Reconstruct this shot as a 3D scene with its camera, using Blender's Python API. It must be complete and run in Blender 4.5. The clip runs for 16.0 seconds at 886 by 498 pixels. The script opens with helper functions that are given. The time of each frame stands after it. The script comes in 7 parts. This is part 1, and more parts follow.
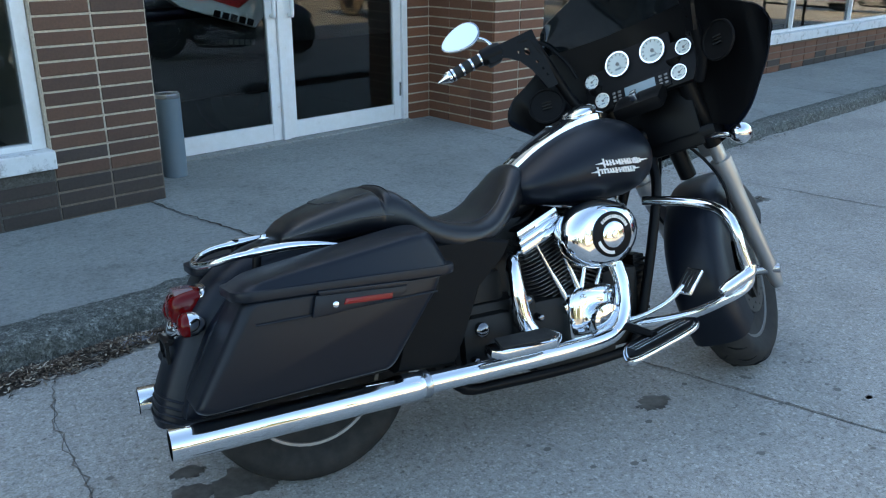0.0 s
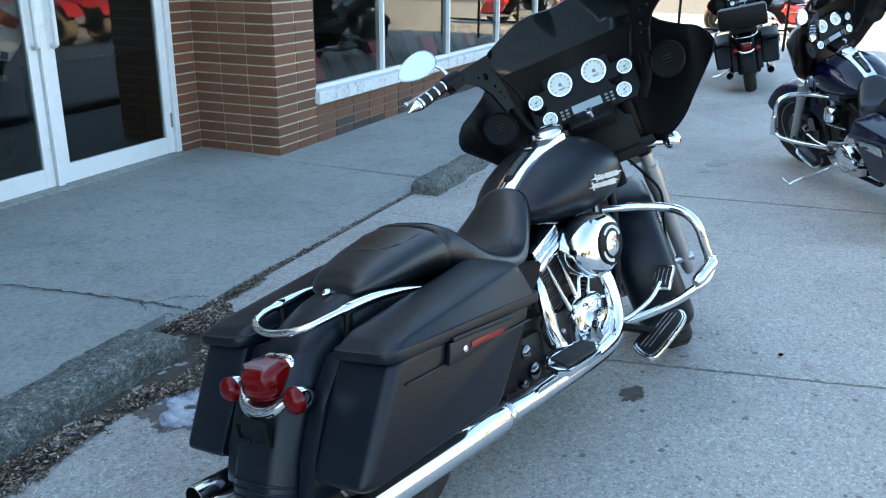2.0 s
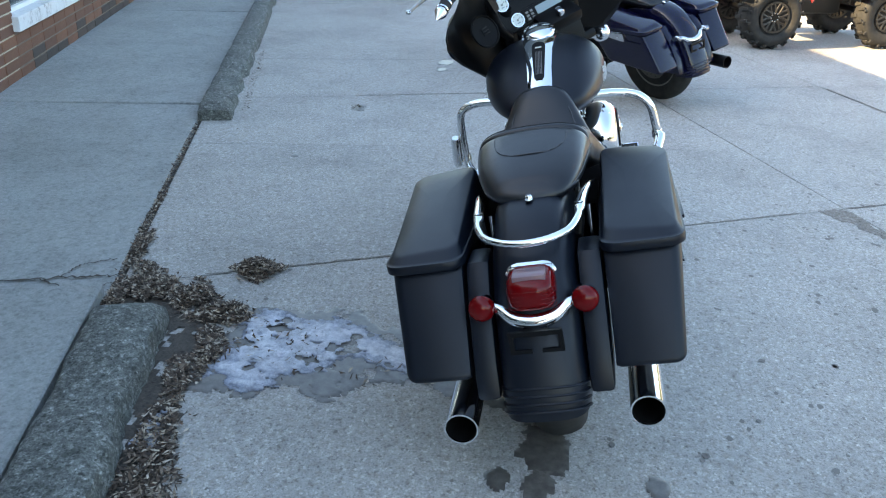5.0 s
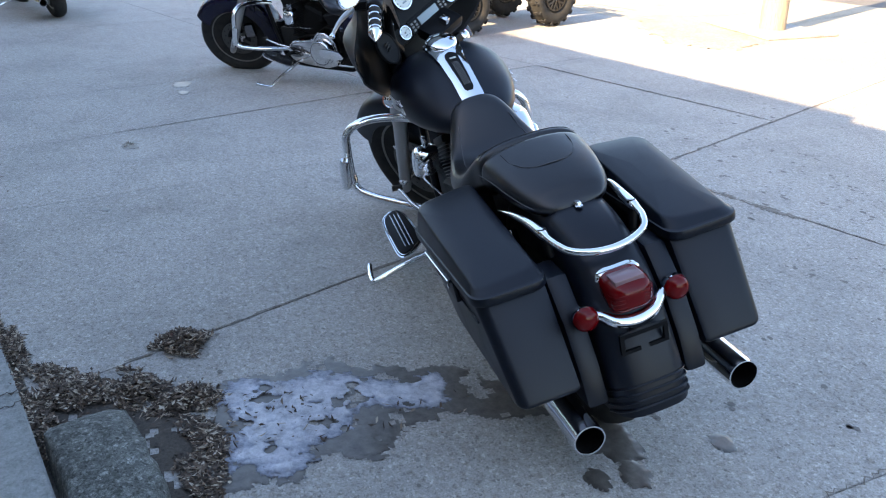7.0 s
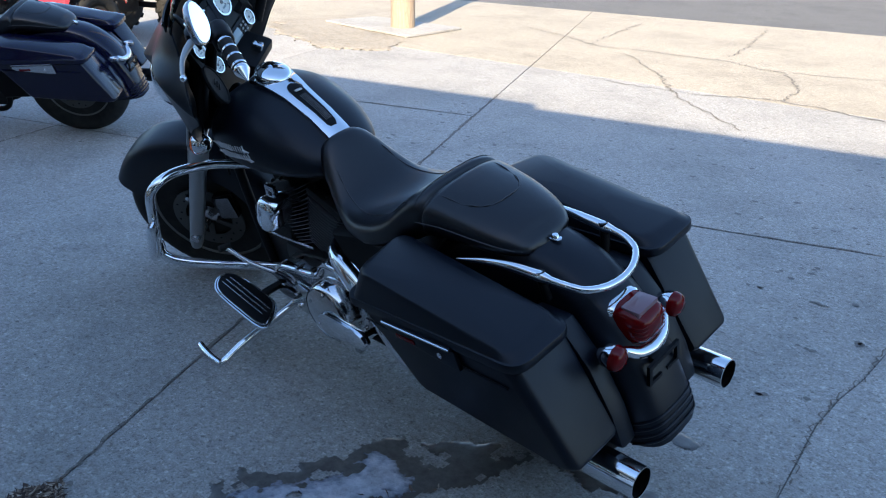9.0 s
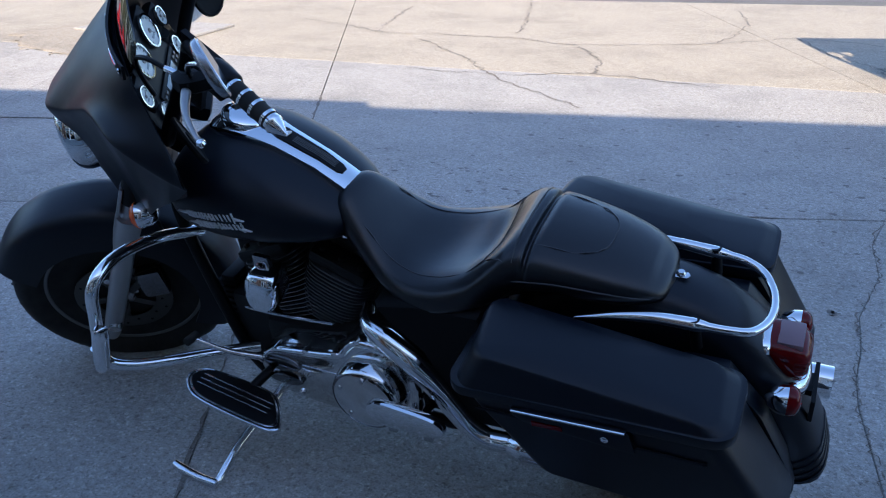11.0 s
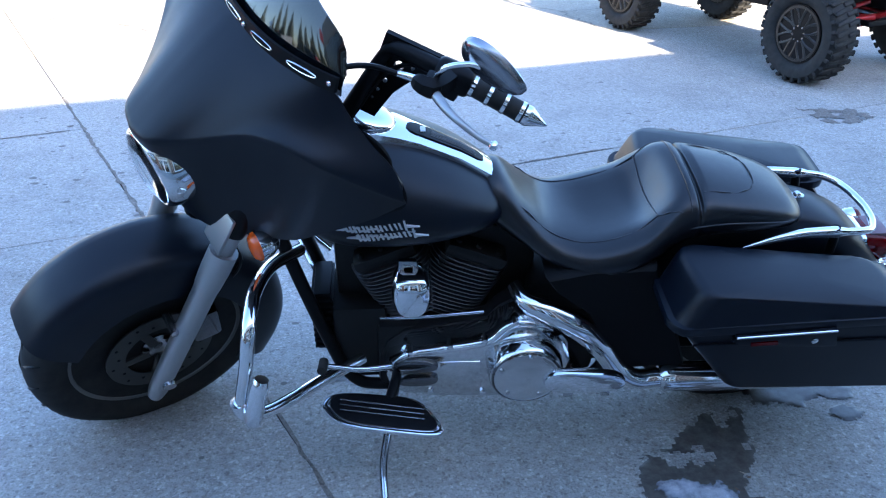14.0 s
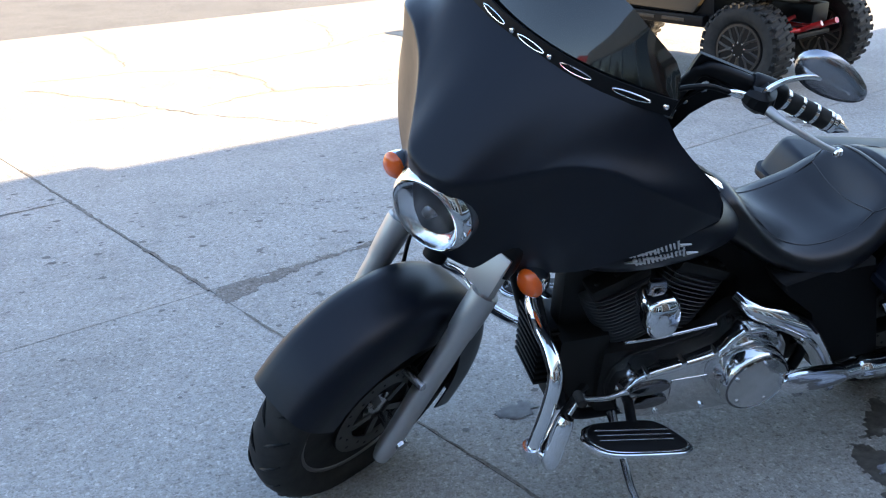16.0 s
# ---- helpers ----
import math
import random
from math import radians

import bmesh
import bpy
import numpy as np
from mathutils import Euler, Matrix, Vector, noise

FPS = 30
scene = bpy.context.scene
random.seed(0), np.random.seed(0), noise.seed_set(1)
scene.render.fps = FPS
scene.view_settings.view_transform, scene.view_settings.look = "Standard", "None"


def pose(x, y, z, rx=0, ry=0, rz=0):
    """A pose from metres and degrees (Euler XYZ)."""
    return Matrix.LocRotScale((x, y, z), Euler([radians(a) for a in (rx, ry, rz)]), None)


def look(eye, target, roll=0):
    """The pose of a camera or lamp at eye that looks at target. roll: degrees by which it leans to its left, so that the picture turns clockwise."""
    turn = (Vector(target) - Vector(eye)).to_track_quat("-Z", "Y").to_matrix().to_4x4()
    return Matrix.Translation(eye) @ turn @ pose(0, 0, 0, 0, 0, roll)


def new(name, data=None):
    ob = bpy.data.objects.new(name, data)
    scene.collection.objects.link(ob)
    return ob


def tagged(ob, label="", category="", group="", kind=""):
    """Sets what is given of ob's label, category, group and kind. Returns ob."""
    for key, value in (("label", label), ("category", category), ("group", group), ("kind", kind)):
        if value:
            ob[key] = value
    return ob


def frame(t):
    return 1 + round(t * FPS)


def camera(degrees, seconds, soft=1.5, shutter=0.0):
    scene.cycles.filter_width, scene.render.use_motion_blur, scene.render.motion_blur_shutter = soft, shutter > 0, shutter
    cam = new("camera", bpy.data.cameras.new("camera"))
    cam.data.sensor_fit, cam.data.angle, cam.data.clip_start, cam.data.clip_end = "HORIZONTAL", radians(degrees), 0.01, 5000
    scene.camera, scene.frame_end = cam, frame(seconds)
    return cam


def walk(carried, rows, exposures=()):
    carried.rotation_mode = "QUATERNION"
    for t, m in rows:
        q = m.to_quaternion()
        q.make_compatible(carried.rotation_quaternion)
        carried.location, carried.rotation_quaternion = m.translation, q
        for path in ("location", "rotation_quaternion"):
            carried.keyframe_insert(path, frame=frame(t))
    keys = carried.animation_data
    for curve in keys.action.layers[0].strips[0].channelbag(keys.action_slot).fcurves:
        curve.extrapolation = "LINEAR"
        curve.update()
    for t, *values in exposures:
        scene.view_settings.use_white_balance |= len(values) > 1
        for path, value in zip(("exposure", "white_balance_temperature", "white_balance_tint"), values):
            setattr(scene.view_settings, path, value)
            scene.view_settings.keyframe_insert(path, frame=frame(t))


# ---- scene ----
cam = camera(55.0, 16.0, 1.15)
PATH = [
    (0, (-0.656, -2.153, 1.469), (0.215, -0.488, 0.782), 0.1),
    (0.5, (-0.856, -1.973, 1.48), (0.237, -0.451, 0.781), 1.2),
    (1, (-1.115, -1.839, 1.495), (0.163, -0.467, 0.799), 1.1),
    (1.5, (-1.312, -1.677, 1.487), (0.062, -0.385, 0.822), -0.2),
    (2, (-1.453, -1.446, 1.5), (0.022, -0.261, 0.851), 0.5),
    (2.5, (-1.632, -1.239, 1.488), (-0.035, -0.234, 0.827), 1.6),
    (3, (-1.815, -1.039, 1.48), (-0.153, -0.168, 0.787), 2.0),
    (3.5, (-1.9, -0.789, 1.476), (-0.192, -0.041, 0.753), 1.8),
    (4, (-2.006, -0.528, 1.468), (-0.237, 0.024, 0.714), 2.7),
    (4.5, (-2.147, -0.278, 1.452), (-0.353, 0.121, 0.663), 2.6),
    (7, (-1.969, 1.038, 1.472), (-0.223, 0.47, 0.678), 0.6),
    (7.5, (-1.77, 1.236, 1.478), (-0.104, 0.454, 0.694), 1.1),
    (8, (-1.609, 1.455, 1.474), (-0.08, 0.416, 0.71), 1.8),
    (8.5, (-1.435, 1.589, 1.463), (-0.037, 0.374, 0.709), 1.5),
    (9, (-1.182, 1.658, 1.469), (0.069, 0.305, 0.693), 1.4),
    (11.5, (-0.073, 1.819, 1.484), (0.57, 0.102, 0.686), -0.4),
    (12, (0.123, 1.873, 1.503), (0.677, 0.118, 0.719), -0.7),
    (12.5, (0.352, 1.848, 1.499), (0.802, 0.056, 0.732), -1.4),
    (13, (0.543, 1.84, 1.516), (0.805, 0.017, 0.737), -0.7),
    (13.5, (0.761, 1.935, 1.511), (0.734, 0.127, 0.655), 0.2),
    (14, (0.984, 1.994, 1.526), (0.855, 0.202, 0.646), -0.1),
    (14.5, (1.23, 1.92, 1.524), (1.083, 0.114, 0.677), -0.5),
    (15, (1.456, 1.884, 1.515), (1.19, 0.083, 0.688), 0.3),
    (15.5, (1.719, 1.905, 1.534), (1.315, 0.125, 0.715), 0.2),
    (16, (1.926, 1.815, 1.511), (1.439, 0.047, 0.713), -1.9),
]
walk(cam, [(t, look(eye, target, roll)) for t, eye, target, roll in PATH],
     exposures=[(0, 2.08, 7210, 3), (0.5, 2.15, 7100, 1), (1, 2.60, 7210, 2), (2, 2.60, 7100, 1), (3.5, 2.50, 7000, -2), (4.5, 2.55, 7580, 2), (7, 2.33, 7250, 12), (8, 2.0, 6500, 9), (8.5, 1.62, 6080, 8), (9, 1.52, 5850, 7), (11.5, 1.22, 5600, 13), (12.5, 1.38, 5560, 13), (13, 1.33, 5480, 14), (13.5, 1.55, 5100, 16), (14.1, 2.55, 5720, 9), (14.5, 2.55, 6330, 11), (15, 2.55, 6540, 11), (16, 2.33, 6900, 10)])

# ---- daylight: low winter sun behind the shop ----
world = bpy.data.worlds.new("sky")
scene.world = world
world.use_nodes = True
SUN_TO = Vector((0.47, -0.88, 0)).normalized()
SUN_ELEV = 31
sky = world.node_tree.nodes.new("ShaderNodeTexSky")
sky.sky_type = 'NISHITA'
sky.sun_disc = False
sky.sun_elevation = radians(SUN_ELEV)
sky.sun_rotation = math.atan2(-SUN_TO.x, -SUN_TO.y)
sky.air_density = 1.0
sky.dust_density = 1.0
sky.ozone_density = 1.6
back = world.node_tree.nodes["Background"]
back.inputs["Strength"].default_value = 0.15
world.node_tree.links.new(sky.outputs["Color"], back.inputs["Color"])
sun_data = bpy.data.lights.new("sun", 'SUN')
sun_data.energy = 5.0
sun_data.angle = radians(0.53)
sun_data.color = (1.0, 0.79, 0.53)
sun = new("sun", sun_data)
fall = Vector((SUN_TO.x * math.cos(radians(SUN_ELEV)), SUN_TO.y * math.cos(radians(SUN_ELEV)), -math.sin(radians(SUN_ELEV))))
sun.matrix_world = Matrix.Translation((-8, 20, 14)) @ fall.to_track_quat("-Z", "Y").to_matrix().to_4x4()


# ---- materials ----
def principled(name, colour, rough=0.5, metal=0.0, coat=0.0, spec=0.5):
    m = bpy.data.materials.new(name)
    m.use_nodes = True
    b = m.node_tree.nodes["Principled BSDF"]
    b.inputs["Base Color"].default_value = (*colour, 1)
    b.inputs["Roughness"].default_value = rough
    b.inputs["Metallic"].default_value = metal
    b.inputs["Coat Weight"].default_value = coat
    b.inputs["Coat Roughness"].default_value = 0.08
    b.inputs["Specular IOR Level"].default_value = spec
    return m


def node(m, kind, **inputs):
    n = m.node_tree.nodes.new(kind)
    for key, value in inputs.items():
        n.inputs[key.replace("_", " ")].default_value = value
    return n


def wire(m, a, b):
    m.node_tree.links.new(a, b)


def bsdf(m):
    return m.node_tree.nodes["Principled BSDF"]


def coords(m, scale=1.0, stretch=None):
    tc = m.node_tree.nodes.new("ShaderNodeTexCoord")
    mp = m.node_tree.nodes.new("ShaderNodeMapping")
    mp.inputs["Scale"].default_value = stretch or (scale, scale, scale)
    wire(m, tc.outputs["Object"], mp.inputs["Vector"])
    return mp.outputs["Vector"]


def noise_tex(m, scale, detail=4, rough=0.6, stretch=None):
    n = node(m, "ShaderNodeTexNoise", Scale=scale, Detail=detail, Roughness=rough)
    wire(m, coords(m, 1.0, stretch), n.inputs["Vector"])
    return n.outputs["Fac"]


def ramp(m, fac, *stops):
    r = m.node_tree.nodes.new("ShaderNodeValToRGB")
    while len(r.color_ramp.elements) < len(stops):
        r.color_ramp.elements.new(0.5)
    for e, (at, c) in zip(r.color_ramp.elements, stops):
        e.position = at
        e.color = (*c, 1) if not isinstance(c, (int, float)) else (c, c, c, 1)
    wire(m, fac, r.inputs["Fac"])
    return r.outputs["Color"]


def mixed(m, kind, a, b, fac=1.0):
    x = m.node_tree.nodes.new("ShaderNodeMix")
    x.data_type = 'RGBA'
    x.blend_type = kind
    if isinstance(fac, float):
        x.inputs[0].default_value = fac
    else:
        wire(m, fac, x.inputs[0])
    for value, sock in ((a, x.inputs[6]), (b, x.inputs[7])):
        if isinstance(value, tuple):
            sock.default_value = (*value, 1)
        else:
            wire(m, value, sock)
    return x.outputs[2]


def bump(m, fac, strength=0.3, dist=0.004, chain=None):
    b = node(m, "ShaderNodeBump", Strength=strength, Distance=dist)
    wire(m, fac, b.inputs["Height"])
    if chain is not None:
        wire(m, chain, b.inputs["Normal"])
    return b.outputs["Normal"]


def concrete(name, base, warm, dirt=0.5, speck=0.5):
    m = principled(name, base, 0.85)
    dark = tuple(c * 0.80 for c in base)
    lite = tuple(min(1, c * 1.08) for c in base)
    large = ramp(m, noise_tex(m, 1.3, 8, 0.72), (0.34, dark), (0.52, base), (0.72, lite))
    stain = ramp(m, noise_tex(m, 5.5, 7, 0.75), (0.40, 1.0), (0.58, 1.0), (0.72, 1 - dirt * 0.6))
    c = mixed(m, 'MULTIPLY', large, stain, 0.7)
    c = mixed(m, 'MULTIPLY', c, ramp(m, noise_tex(m, 15, 6, 0.8), (0.30, 1 - dirt * 0.45), (0.46, 1.0), (0.66, 1.06)), 0.8)
    fine = noise_tex(m, 150, 3, 0.75)
    grit = node(m, "ShaderNodeTexVoronoi", Scale=120.0)
    wire(m, coords(m), grit.inputs["Vector"])
    pebble = m.node_tree.nodes.new("ShaderNodeSeparateColor")
    wire(m, grit.outputs["Color"], pebble.inputs["Color"])
    c = mixed(m, 'MULTIPLY', c, ramp(m, pebble.outputs["Red"], (0.0, 1 - 0.75 * speck), (0.12, 1.0), (0.86, 1.0), (1.0, 1.0 + 0.9 * speck)), 0.85)
    c = mixed(m, 'MULTIPLY', c, ramp(m, fine, (0.34, 1 - speck), (0.46, 1.0), (0.58, 1.0), (0.68, 1.0 + 0.9 * speck)), 0.9)
    mid = noise_tex(m, 46, 5, 0.75)
    c = mixed(m, 'MULTIPLY', c, ramp(m, mid, (0.36, warm), (0.52, (1, 1, 1)), (0.68, (1.12, 1.12, 1.12))), 0.8)
    rnd = m.node_tree.nodes.new("ShaderNodeObjectInfo")
    c = mixed(m, 'MULTIPLY', c, ramp(m, rnd.outputs["Random"], (0.0, 0.9), (1.0, 1.05)), 0.8)
    wire(m, c, bsdf(m).inputs["Base Color"])
    n1 = bump(m, fine, 0.45, 0.003)
    wire(m, bump(m, mid, 0.35, 0.006, n1), bsdf(m).inputs["Normal"])
    return m


M_LOT = concrete("lot_concrete", (0.360, 0.347, 0.326), (0.70, 0.65, 0.58), 0.66, 0.54)
M_LOT_TAN = concrete("tan_lot_concrete", (0.368, 0.328, 0.264), (0.74, 0.69, 0.60), 0.6, 0.6)
M_WALK = concrete("walk_concrete", (0.270, 0.277, 0.268), (0.66, 0.69, 0.66), 0.85, 0.2)
M_KERB = concrete("kerb_concrete", (0.122, 0.126, 0.120), (0.38, 0.40, 0.34), 0.8, 0.9)
kerb_patch = ramp(M_KERB, noise_tex(M_KERB, 34, 8, 0.9), (0.38, (0.34, 0.37, 0.31)), (0.49, (0.80, 0.82, 0.78)), (0.56, (1.5, 1.5, 1.45)), (0.64, (3.0, 3.0, 3.0)))
kerb_base = bsdf(M_KERB).inputs["Base Color"].links[0].from_socket
wire(M_KERB, mixed(M_KERB, 'MULTIPLY', kerb_base, kerb_patch, 0.85), bsdf(M_KERB).inputs["Base Color"])
M_JOINT = concrete("joint_dirt", (0.10, 0.095, 0.085), (0.6, 0.55, 0.5), 0.5, 0.5)
M_DIRT = concrete("joint_band_dirt", (0.185, 0.165, 0.145), (0.6, 0.55, 0.5), 0.6, 0.6)
M_ROAD = concrete("road_asphalt", (0.13, 0.126, 0.122), (0.9, 0.85, 0.8), 0.2, 0.5)
M_TREES = concrete("far_evergreens", (0.045, 0.055, 0.035), (0.6, 0.6, 0.5), 0.4, 0.4)
M_GROUND = concrete("dry_ground", (0.315, 0.280, 0.228), (0.7, 0.6, 0.45), 0.4, 0.4)

M_PAINT = principled("denim_black_paint", (0.0032, 0.0054, 0.0108), 0.38, 0.0, 0.0, 0.31)
r = ramp(M_PAINT, noise_tex(M_PAINT, 9, 4, 0.6), (0.3, 0.34), (0.7, 0.42))
wire(M_PAINT, r, bsdf(M_PAINT).inputs["Roughness"])
wire(M_PAINT, bump(M_PAINT, noise_tex(M_PAINT, 900, 2), 0.06, 0.0005), bsdf(M_PAINT).inputs["Normal"])
M_CHROME = principled("chrome", (0.82, 0.84, 0.86), 0.06, 1.0)
wire(M_CHROME, ramp(M_CHROME, noise_tex(M_CHROME, 14, 3), (0.35, 0.035), (0.75, 0.12)), bsdf(M_CHROME).inputs["Roughness"])
M_CHROME_DARK = principled("dark_chrome", (0.20, 0.20, 0.21), 0.10, 1.0)
M_POLISH = principled("polished_case_metal", (0.72, 0.73, 0.74), 0.10, 1.0)
wire(M_POLISH, ramp(M_POLISH, noise_tex(M_POLISH, 22, 4), (0.3, 0.06), (0.7, 0.15)), bsdf(M_POLISH).inputs["Roughness"])
M_CHROME_GREY = principled("greyed_chrome", (0.36, 0.37, 0.40), 0.24, 1.0)
M_SOOT = principled("soot", (0.004, 0.004, 0.004), 0.95, 0.0, 0.0, 0.1)
M_SATIN = principled("black_textured_plastic", (0.004, 0.004, 0.0045), 0.6, 0.0, 0.0, 0.14)
wire(M_SATIN, bump(M_SATIN, noise_tex(M_SATIN, 300, 2), 0.15, 0.001), bsdf(M_SATIN).inputs["Normal"])
M_ALU = principled("silver_fork_paint", (0.42, 0.42, 0.42), 0.35, 0.75)
M_CASE = principled("satin_case_metal", (0.55, 0.55, 0.56), 0.24, 1.0)
M_BLACK = principled("black_plastic", (0.0040, 0.0042, 0.0050), 0.42, 0.0, 0.0, 0.15)
M_ENGINE = principled("black_wrinkle_paint", (0.008, 0.008, 0.008), 0.55, 0.0, 0.0, 0.3)
wire(M_ENGINE, bump(M_ENGINE, noise_tex(M_ENGINE, 400, 2), 0.3, 0.001), bsdf(M_ENGINE).inputs["Normal"])
M_FIN = principled("fin_edges_metal", (0.16, 0.16, 0.165), 0.38, 0.8)
M_SEAT = principled("black_vinyl", (0.0050, 0.0058, 0.0085), 0.31)
wire(M_SEAT, bump(M_SEAT, noise_tex(M_SEAT, 350, 3), 0.18, 0.001, bump(M_SEAT, noise_tex(M_SEAT, 16, 3, 0.5), 0.16, 0.004)), bsdf(M_SEAT).inputs["Normal"])
M_RUBBER = principled("tyre_rubber", (0.018, 0.018, 0.018), 0.72, 0.0, 0.0, 0.25)
wire(M_RUBBER, ramp(M_RUBBER, noise_tex(M_RUBBER, 18, 4), (0.3, (0.014, 0.014, 0.014)), (0.75, (0.035, 0.033, 0.03))), bsdf(M_RUBBER).inputs["Base Color"])
M_RED = principled("red_lens", (0.115, 0.0010, 0.0020), 0.07, 0.0, 0.0, 0.28)
M_RED2 = principled("red_reflector", (0.19, 0.004, 0.008), 0.22, 0.0, 0.0, 0.35)
M_AMBER = principled("amber_lens", (0.80, 0.115, 0.012), 0.15, 0.0, 0.4)
M_REFLECTOR = principled("faceted_reflector", (0.90, 0.92, 0.95), 0.12, 1.0)
wire(M_REFLECTOR, bump(M_REFLECTOR, noise_tex(M_REFLECTOR, 60, 2), 0.25, 0.003), bsdf(M_REFLECTOR).inputs["Normal"])
M_GAUGE = principled("gauge_face", (0.62, 0.66, 0.63), 0.35)
M_LCD = principled("radio_display", (0.24, 0.30, 0.33), 0.2)
M_DISC = principled("brake_disc_steel", (0.11, 0.107, 0.10), 0.42, 1.0)
M_RIM = principled("rim_silver", (0.19, 0.185, 0.18), 0.42, 0.8)
M_NAVY = principled("navy_gloss_paint", (0.0025, 0.003, 0.018), 0.14, 0.0, 0.0, 0.42)
M_REDP = principled("red_gloss_paint", (0.45, 0.015, 0.015), 0.25, 0.0, 0.8)
M_BARS = principled("badge_metal", (0.72, 0.73, 0.74), 0.35, 0.25)
M_SMOKE = principled("smoked_plastic", (0.004, 0.006, 0.007), 0.04, 0.0, 0.5)
M_LENS = principled("clear_lens", (0.95, 0.96, 0.97), 0.02)
bsdf(M_LENS).inputs["Transmission Weight"].default_value = 1.0
bsdf(M_LENS).inputs["IOR"].default_value = 1.35
M_STITCH = principled("seat_stitching", (0.05, 0.05, 0.055), 0.6)


def brick_material(name, a, b, c):
    m = principled(name, a, 0.7)
    info = m.node_tree.nodes.new("ShaderNodeObjectInfo")
    base = ramp(m, info.outputs["Random"], (0.0, a), (0.5, b), (1.0, c))
    grain = ramp(m, noise_tex(m, 60, 4, 0.7), (0.3, 0.72), (0.55, 1.0), (0.8, 1.12))
    col = mixed(m, 'MULTIPLY', base, grain, 0.8)
    col = mixed(m, 'MULTIPLY', col, ramp(m, noise_tex(m, 5, 4), (0.3, 0.75), (0.6, 1.0)), 0.6)
    wire(m, col, bsdf(m).inputs["Base Color"])
    wire(m, bump(m, noise_tex(m, 90, 4), 0.35, 0.003), bsdf(m).inputs["Normal"])
    return m


M_BRICK = brick_material("brown_brick", (0.135, 0.056, 0.032), (0.172, 0.071, 0.038), (0.212, 0.087, 0.045))
M_BRICK_MID = brick_material("dark_brown_brick", (0.085, 0.046, 0.032), (0.108, 0.055, 0.036), (0.135, 0.067, 0.041))
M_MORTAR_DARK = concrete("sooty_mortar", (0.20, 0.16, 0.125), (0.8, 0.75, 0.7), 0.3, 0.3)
M_MORTAR = concrete("mortar", (0.52, 0.45, 0.35), (0.8, 0.75, 0.7), 0.3, 0.3)
M_WHITE = principled("white_painted_metal", (0.74, 0.75, 0.75), 0.45)
wire(M_WHITE, ramp(M_WHITE, noise_tex(M_WHITE, 16, 5, 0.7), (0.24, (0.50, 0.48, 0.45)), (0.34, (0.72, 0.72, 0.71)), (0.7, (0.78, 0.79, 0.80))), bsdf(M_WHITE).inputs["Base Color"])
M_SILL = principled("chipped_white_sill", (0.7, 0.7, 0.7), 0.7)
wire(M_SILL, ramp(M_SILL, noise_tex(M_SILL, 11, 6, 0.75), (0.36, (0.36, 0.35, 0.34)), (0.46, (0.66, 0.66, 0.66)), (0.7, (0.74, 0.75, 0.75))), bsdf(M_SILL).inputs["Base Color"])
M_GLASS = principled("shop_glass", (0.45, 0.50, 0.50), 0.01)
bsdf(M_GLASS).inputs["Transmission Weight"].default_value = 1.0
bsdf(M_GLASS).inputs["IOR"].default_value = 1.5
# near-black on every indoor surface: the shade of unlit rooms put into the colour
M_ROOM = principled("unlit_room_shade", (0.025, 0.025, 0.028), 0.7)
M_STUCCO = concrete("shop_wall", (0.5, 0.47, 0.42), (0.9, 0.9, 0.85), 0.3, 0.3)
M_BIN = principled("grey_painted_steel", (0.17, 0.22, 0.26), 0.45, 0.2)
M_LEAF = principled("dead_leaves", (0.16, 0.10, 0.055), 0.8)
g = M_LEAF.node_tree.nodes.new("ShaderNodeNewGeometry")
wire(M_LEAF, ramp(M_LEAF, g.outputs["Random Per Island"], (0.0, (0.024, 0.016, 0.012)), (0.45, (0.065, 0.042, 0.028)), (0.72, (0.15, 0.105, 0.075)), (0.86, (0.34, 0.28, 0.21)), (1.0, (0.50, 0.44, 0.36))), bsdf(M_LEAF).inputs["Base Color"])
M_SNOW = principled("old_snow", (0.80, 0.82, 0.85), 0.5)
bsdf(M_SNOW).inputs["Subsurface Weight"].default_value = 0.0
snow_pos = M_SNOW.node_tree.nodes.new("ShaderNodeNewGeometry")
snow_xyz = M_SNOW.node_tree.nodes.new("ShaderNodeSeparateXYZ")
wire(M_SNOW, snow_pos.outputs["Position"], snow_xyz.inputs[0])
snow_deep = M_SNOW.node_tree.nodes.new("ShaderNodeMapRange")
snow_deep.inputs["From Min"].default_value, snow_deep.inputs["From Max"].default_value = 0.0015, 0.0090
wire(M_SNOW, snow_xyz.outputs["Z"], snow_deep.inputs["Value"])
snow_thick = ramp(M_SNOW, snow_deep.outputs["Result"], (0.0, (0.12, 0.12, 0.13)), (0.22, (0.28, 0.29, 0.32)), (0.5, (0.60, 0.63, 0.70)), (0.85, (1, 1, 1)))
snow_worn = ramp(M_SNOW, noise_tex(M_SNOW, 14, 7, 0.75), (0.30, (0.26, 0.26, 0.28)), (0.45, (0.48, 0.50, 0.56)), (0.62, (0.70, 0.72, 0.78)))
snow_tone = mixed(M_SNOW, 'MULTIPLY', snow_worn, snow_thick, 1.0)
snow_grit = ramp(M_SNOW, noise_tex(M_SNOW, 130, 4, 0.8), (0.30, (0.30, 0.27, 0.24)), (0.40, (1, 1, 1)))
wire(M_SNOW, mixed(M_SNOW, 'MULTIPLY', snow_tone, snow_grit, 0.9), bsdf(M_SNOW).inputs["Base Color"])
wire(M_SNOW, bump(M_SNOW, noise_tex(M_SNOW, 90, 7, 0.85), 0.9, 0.010), bsdf(M_SNOW).inputs["Normal"])
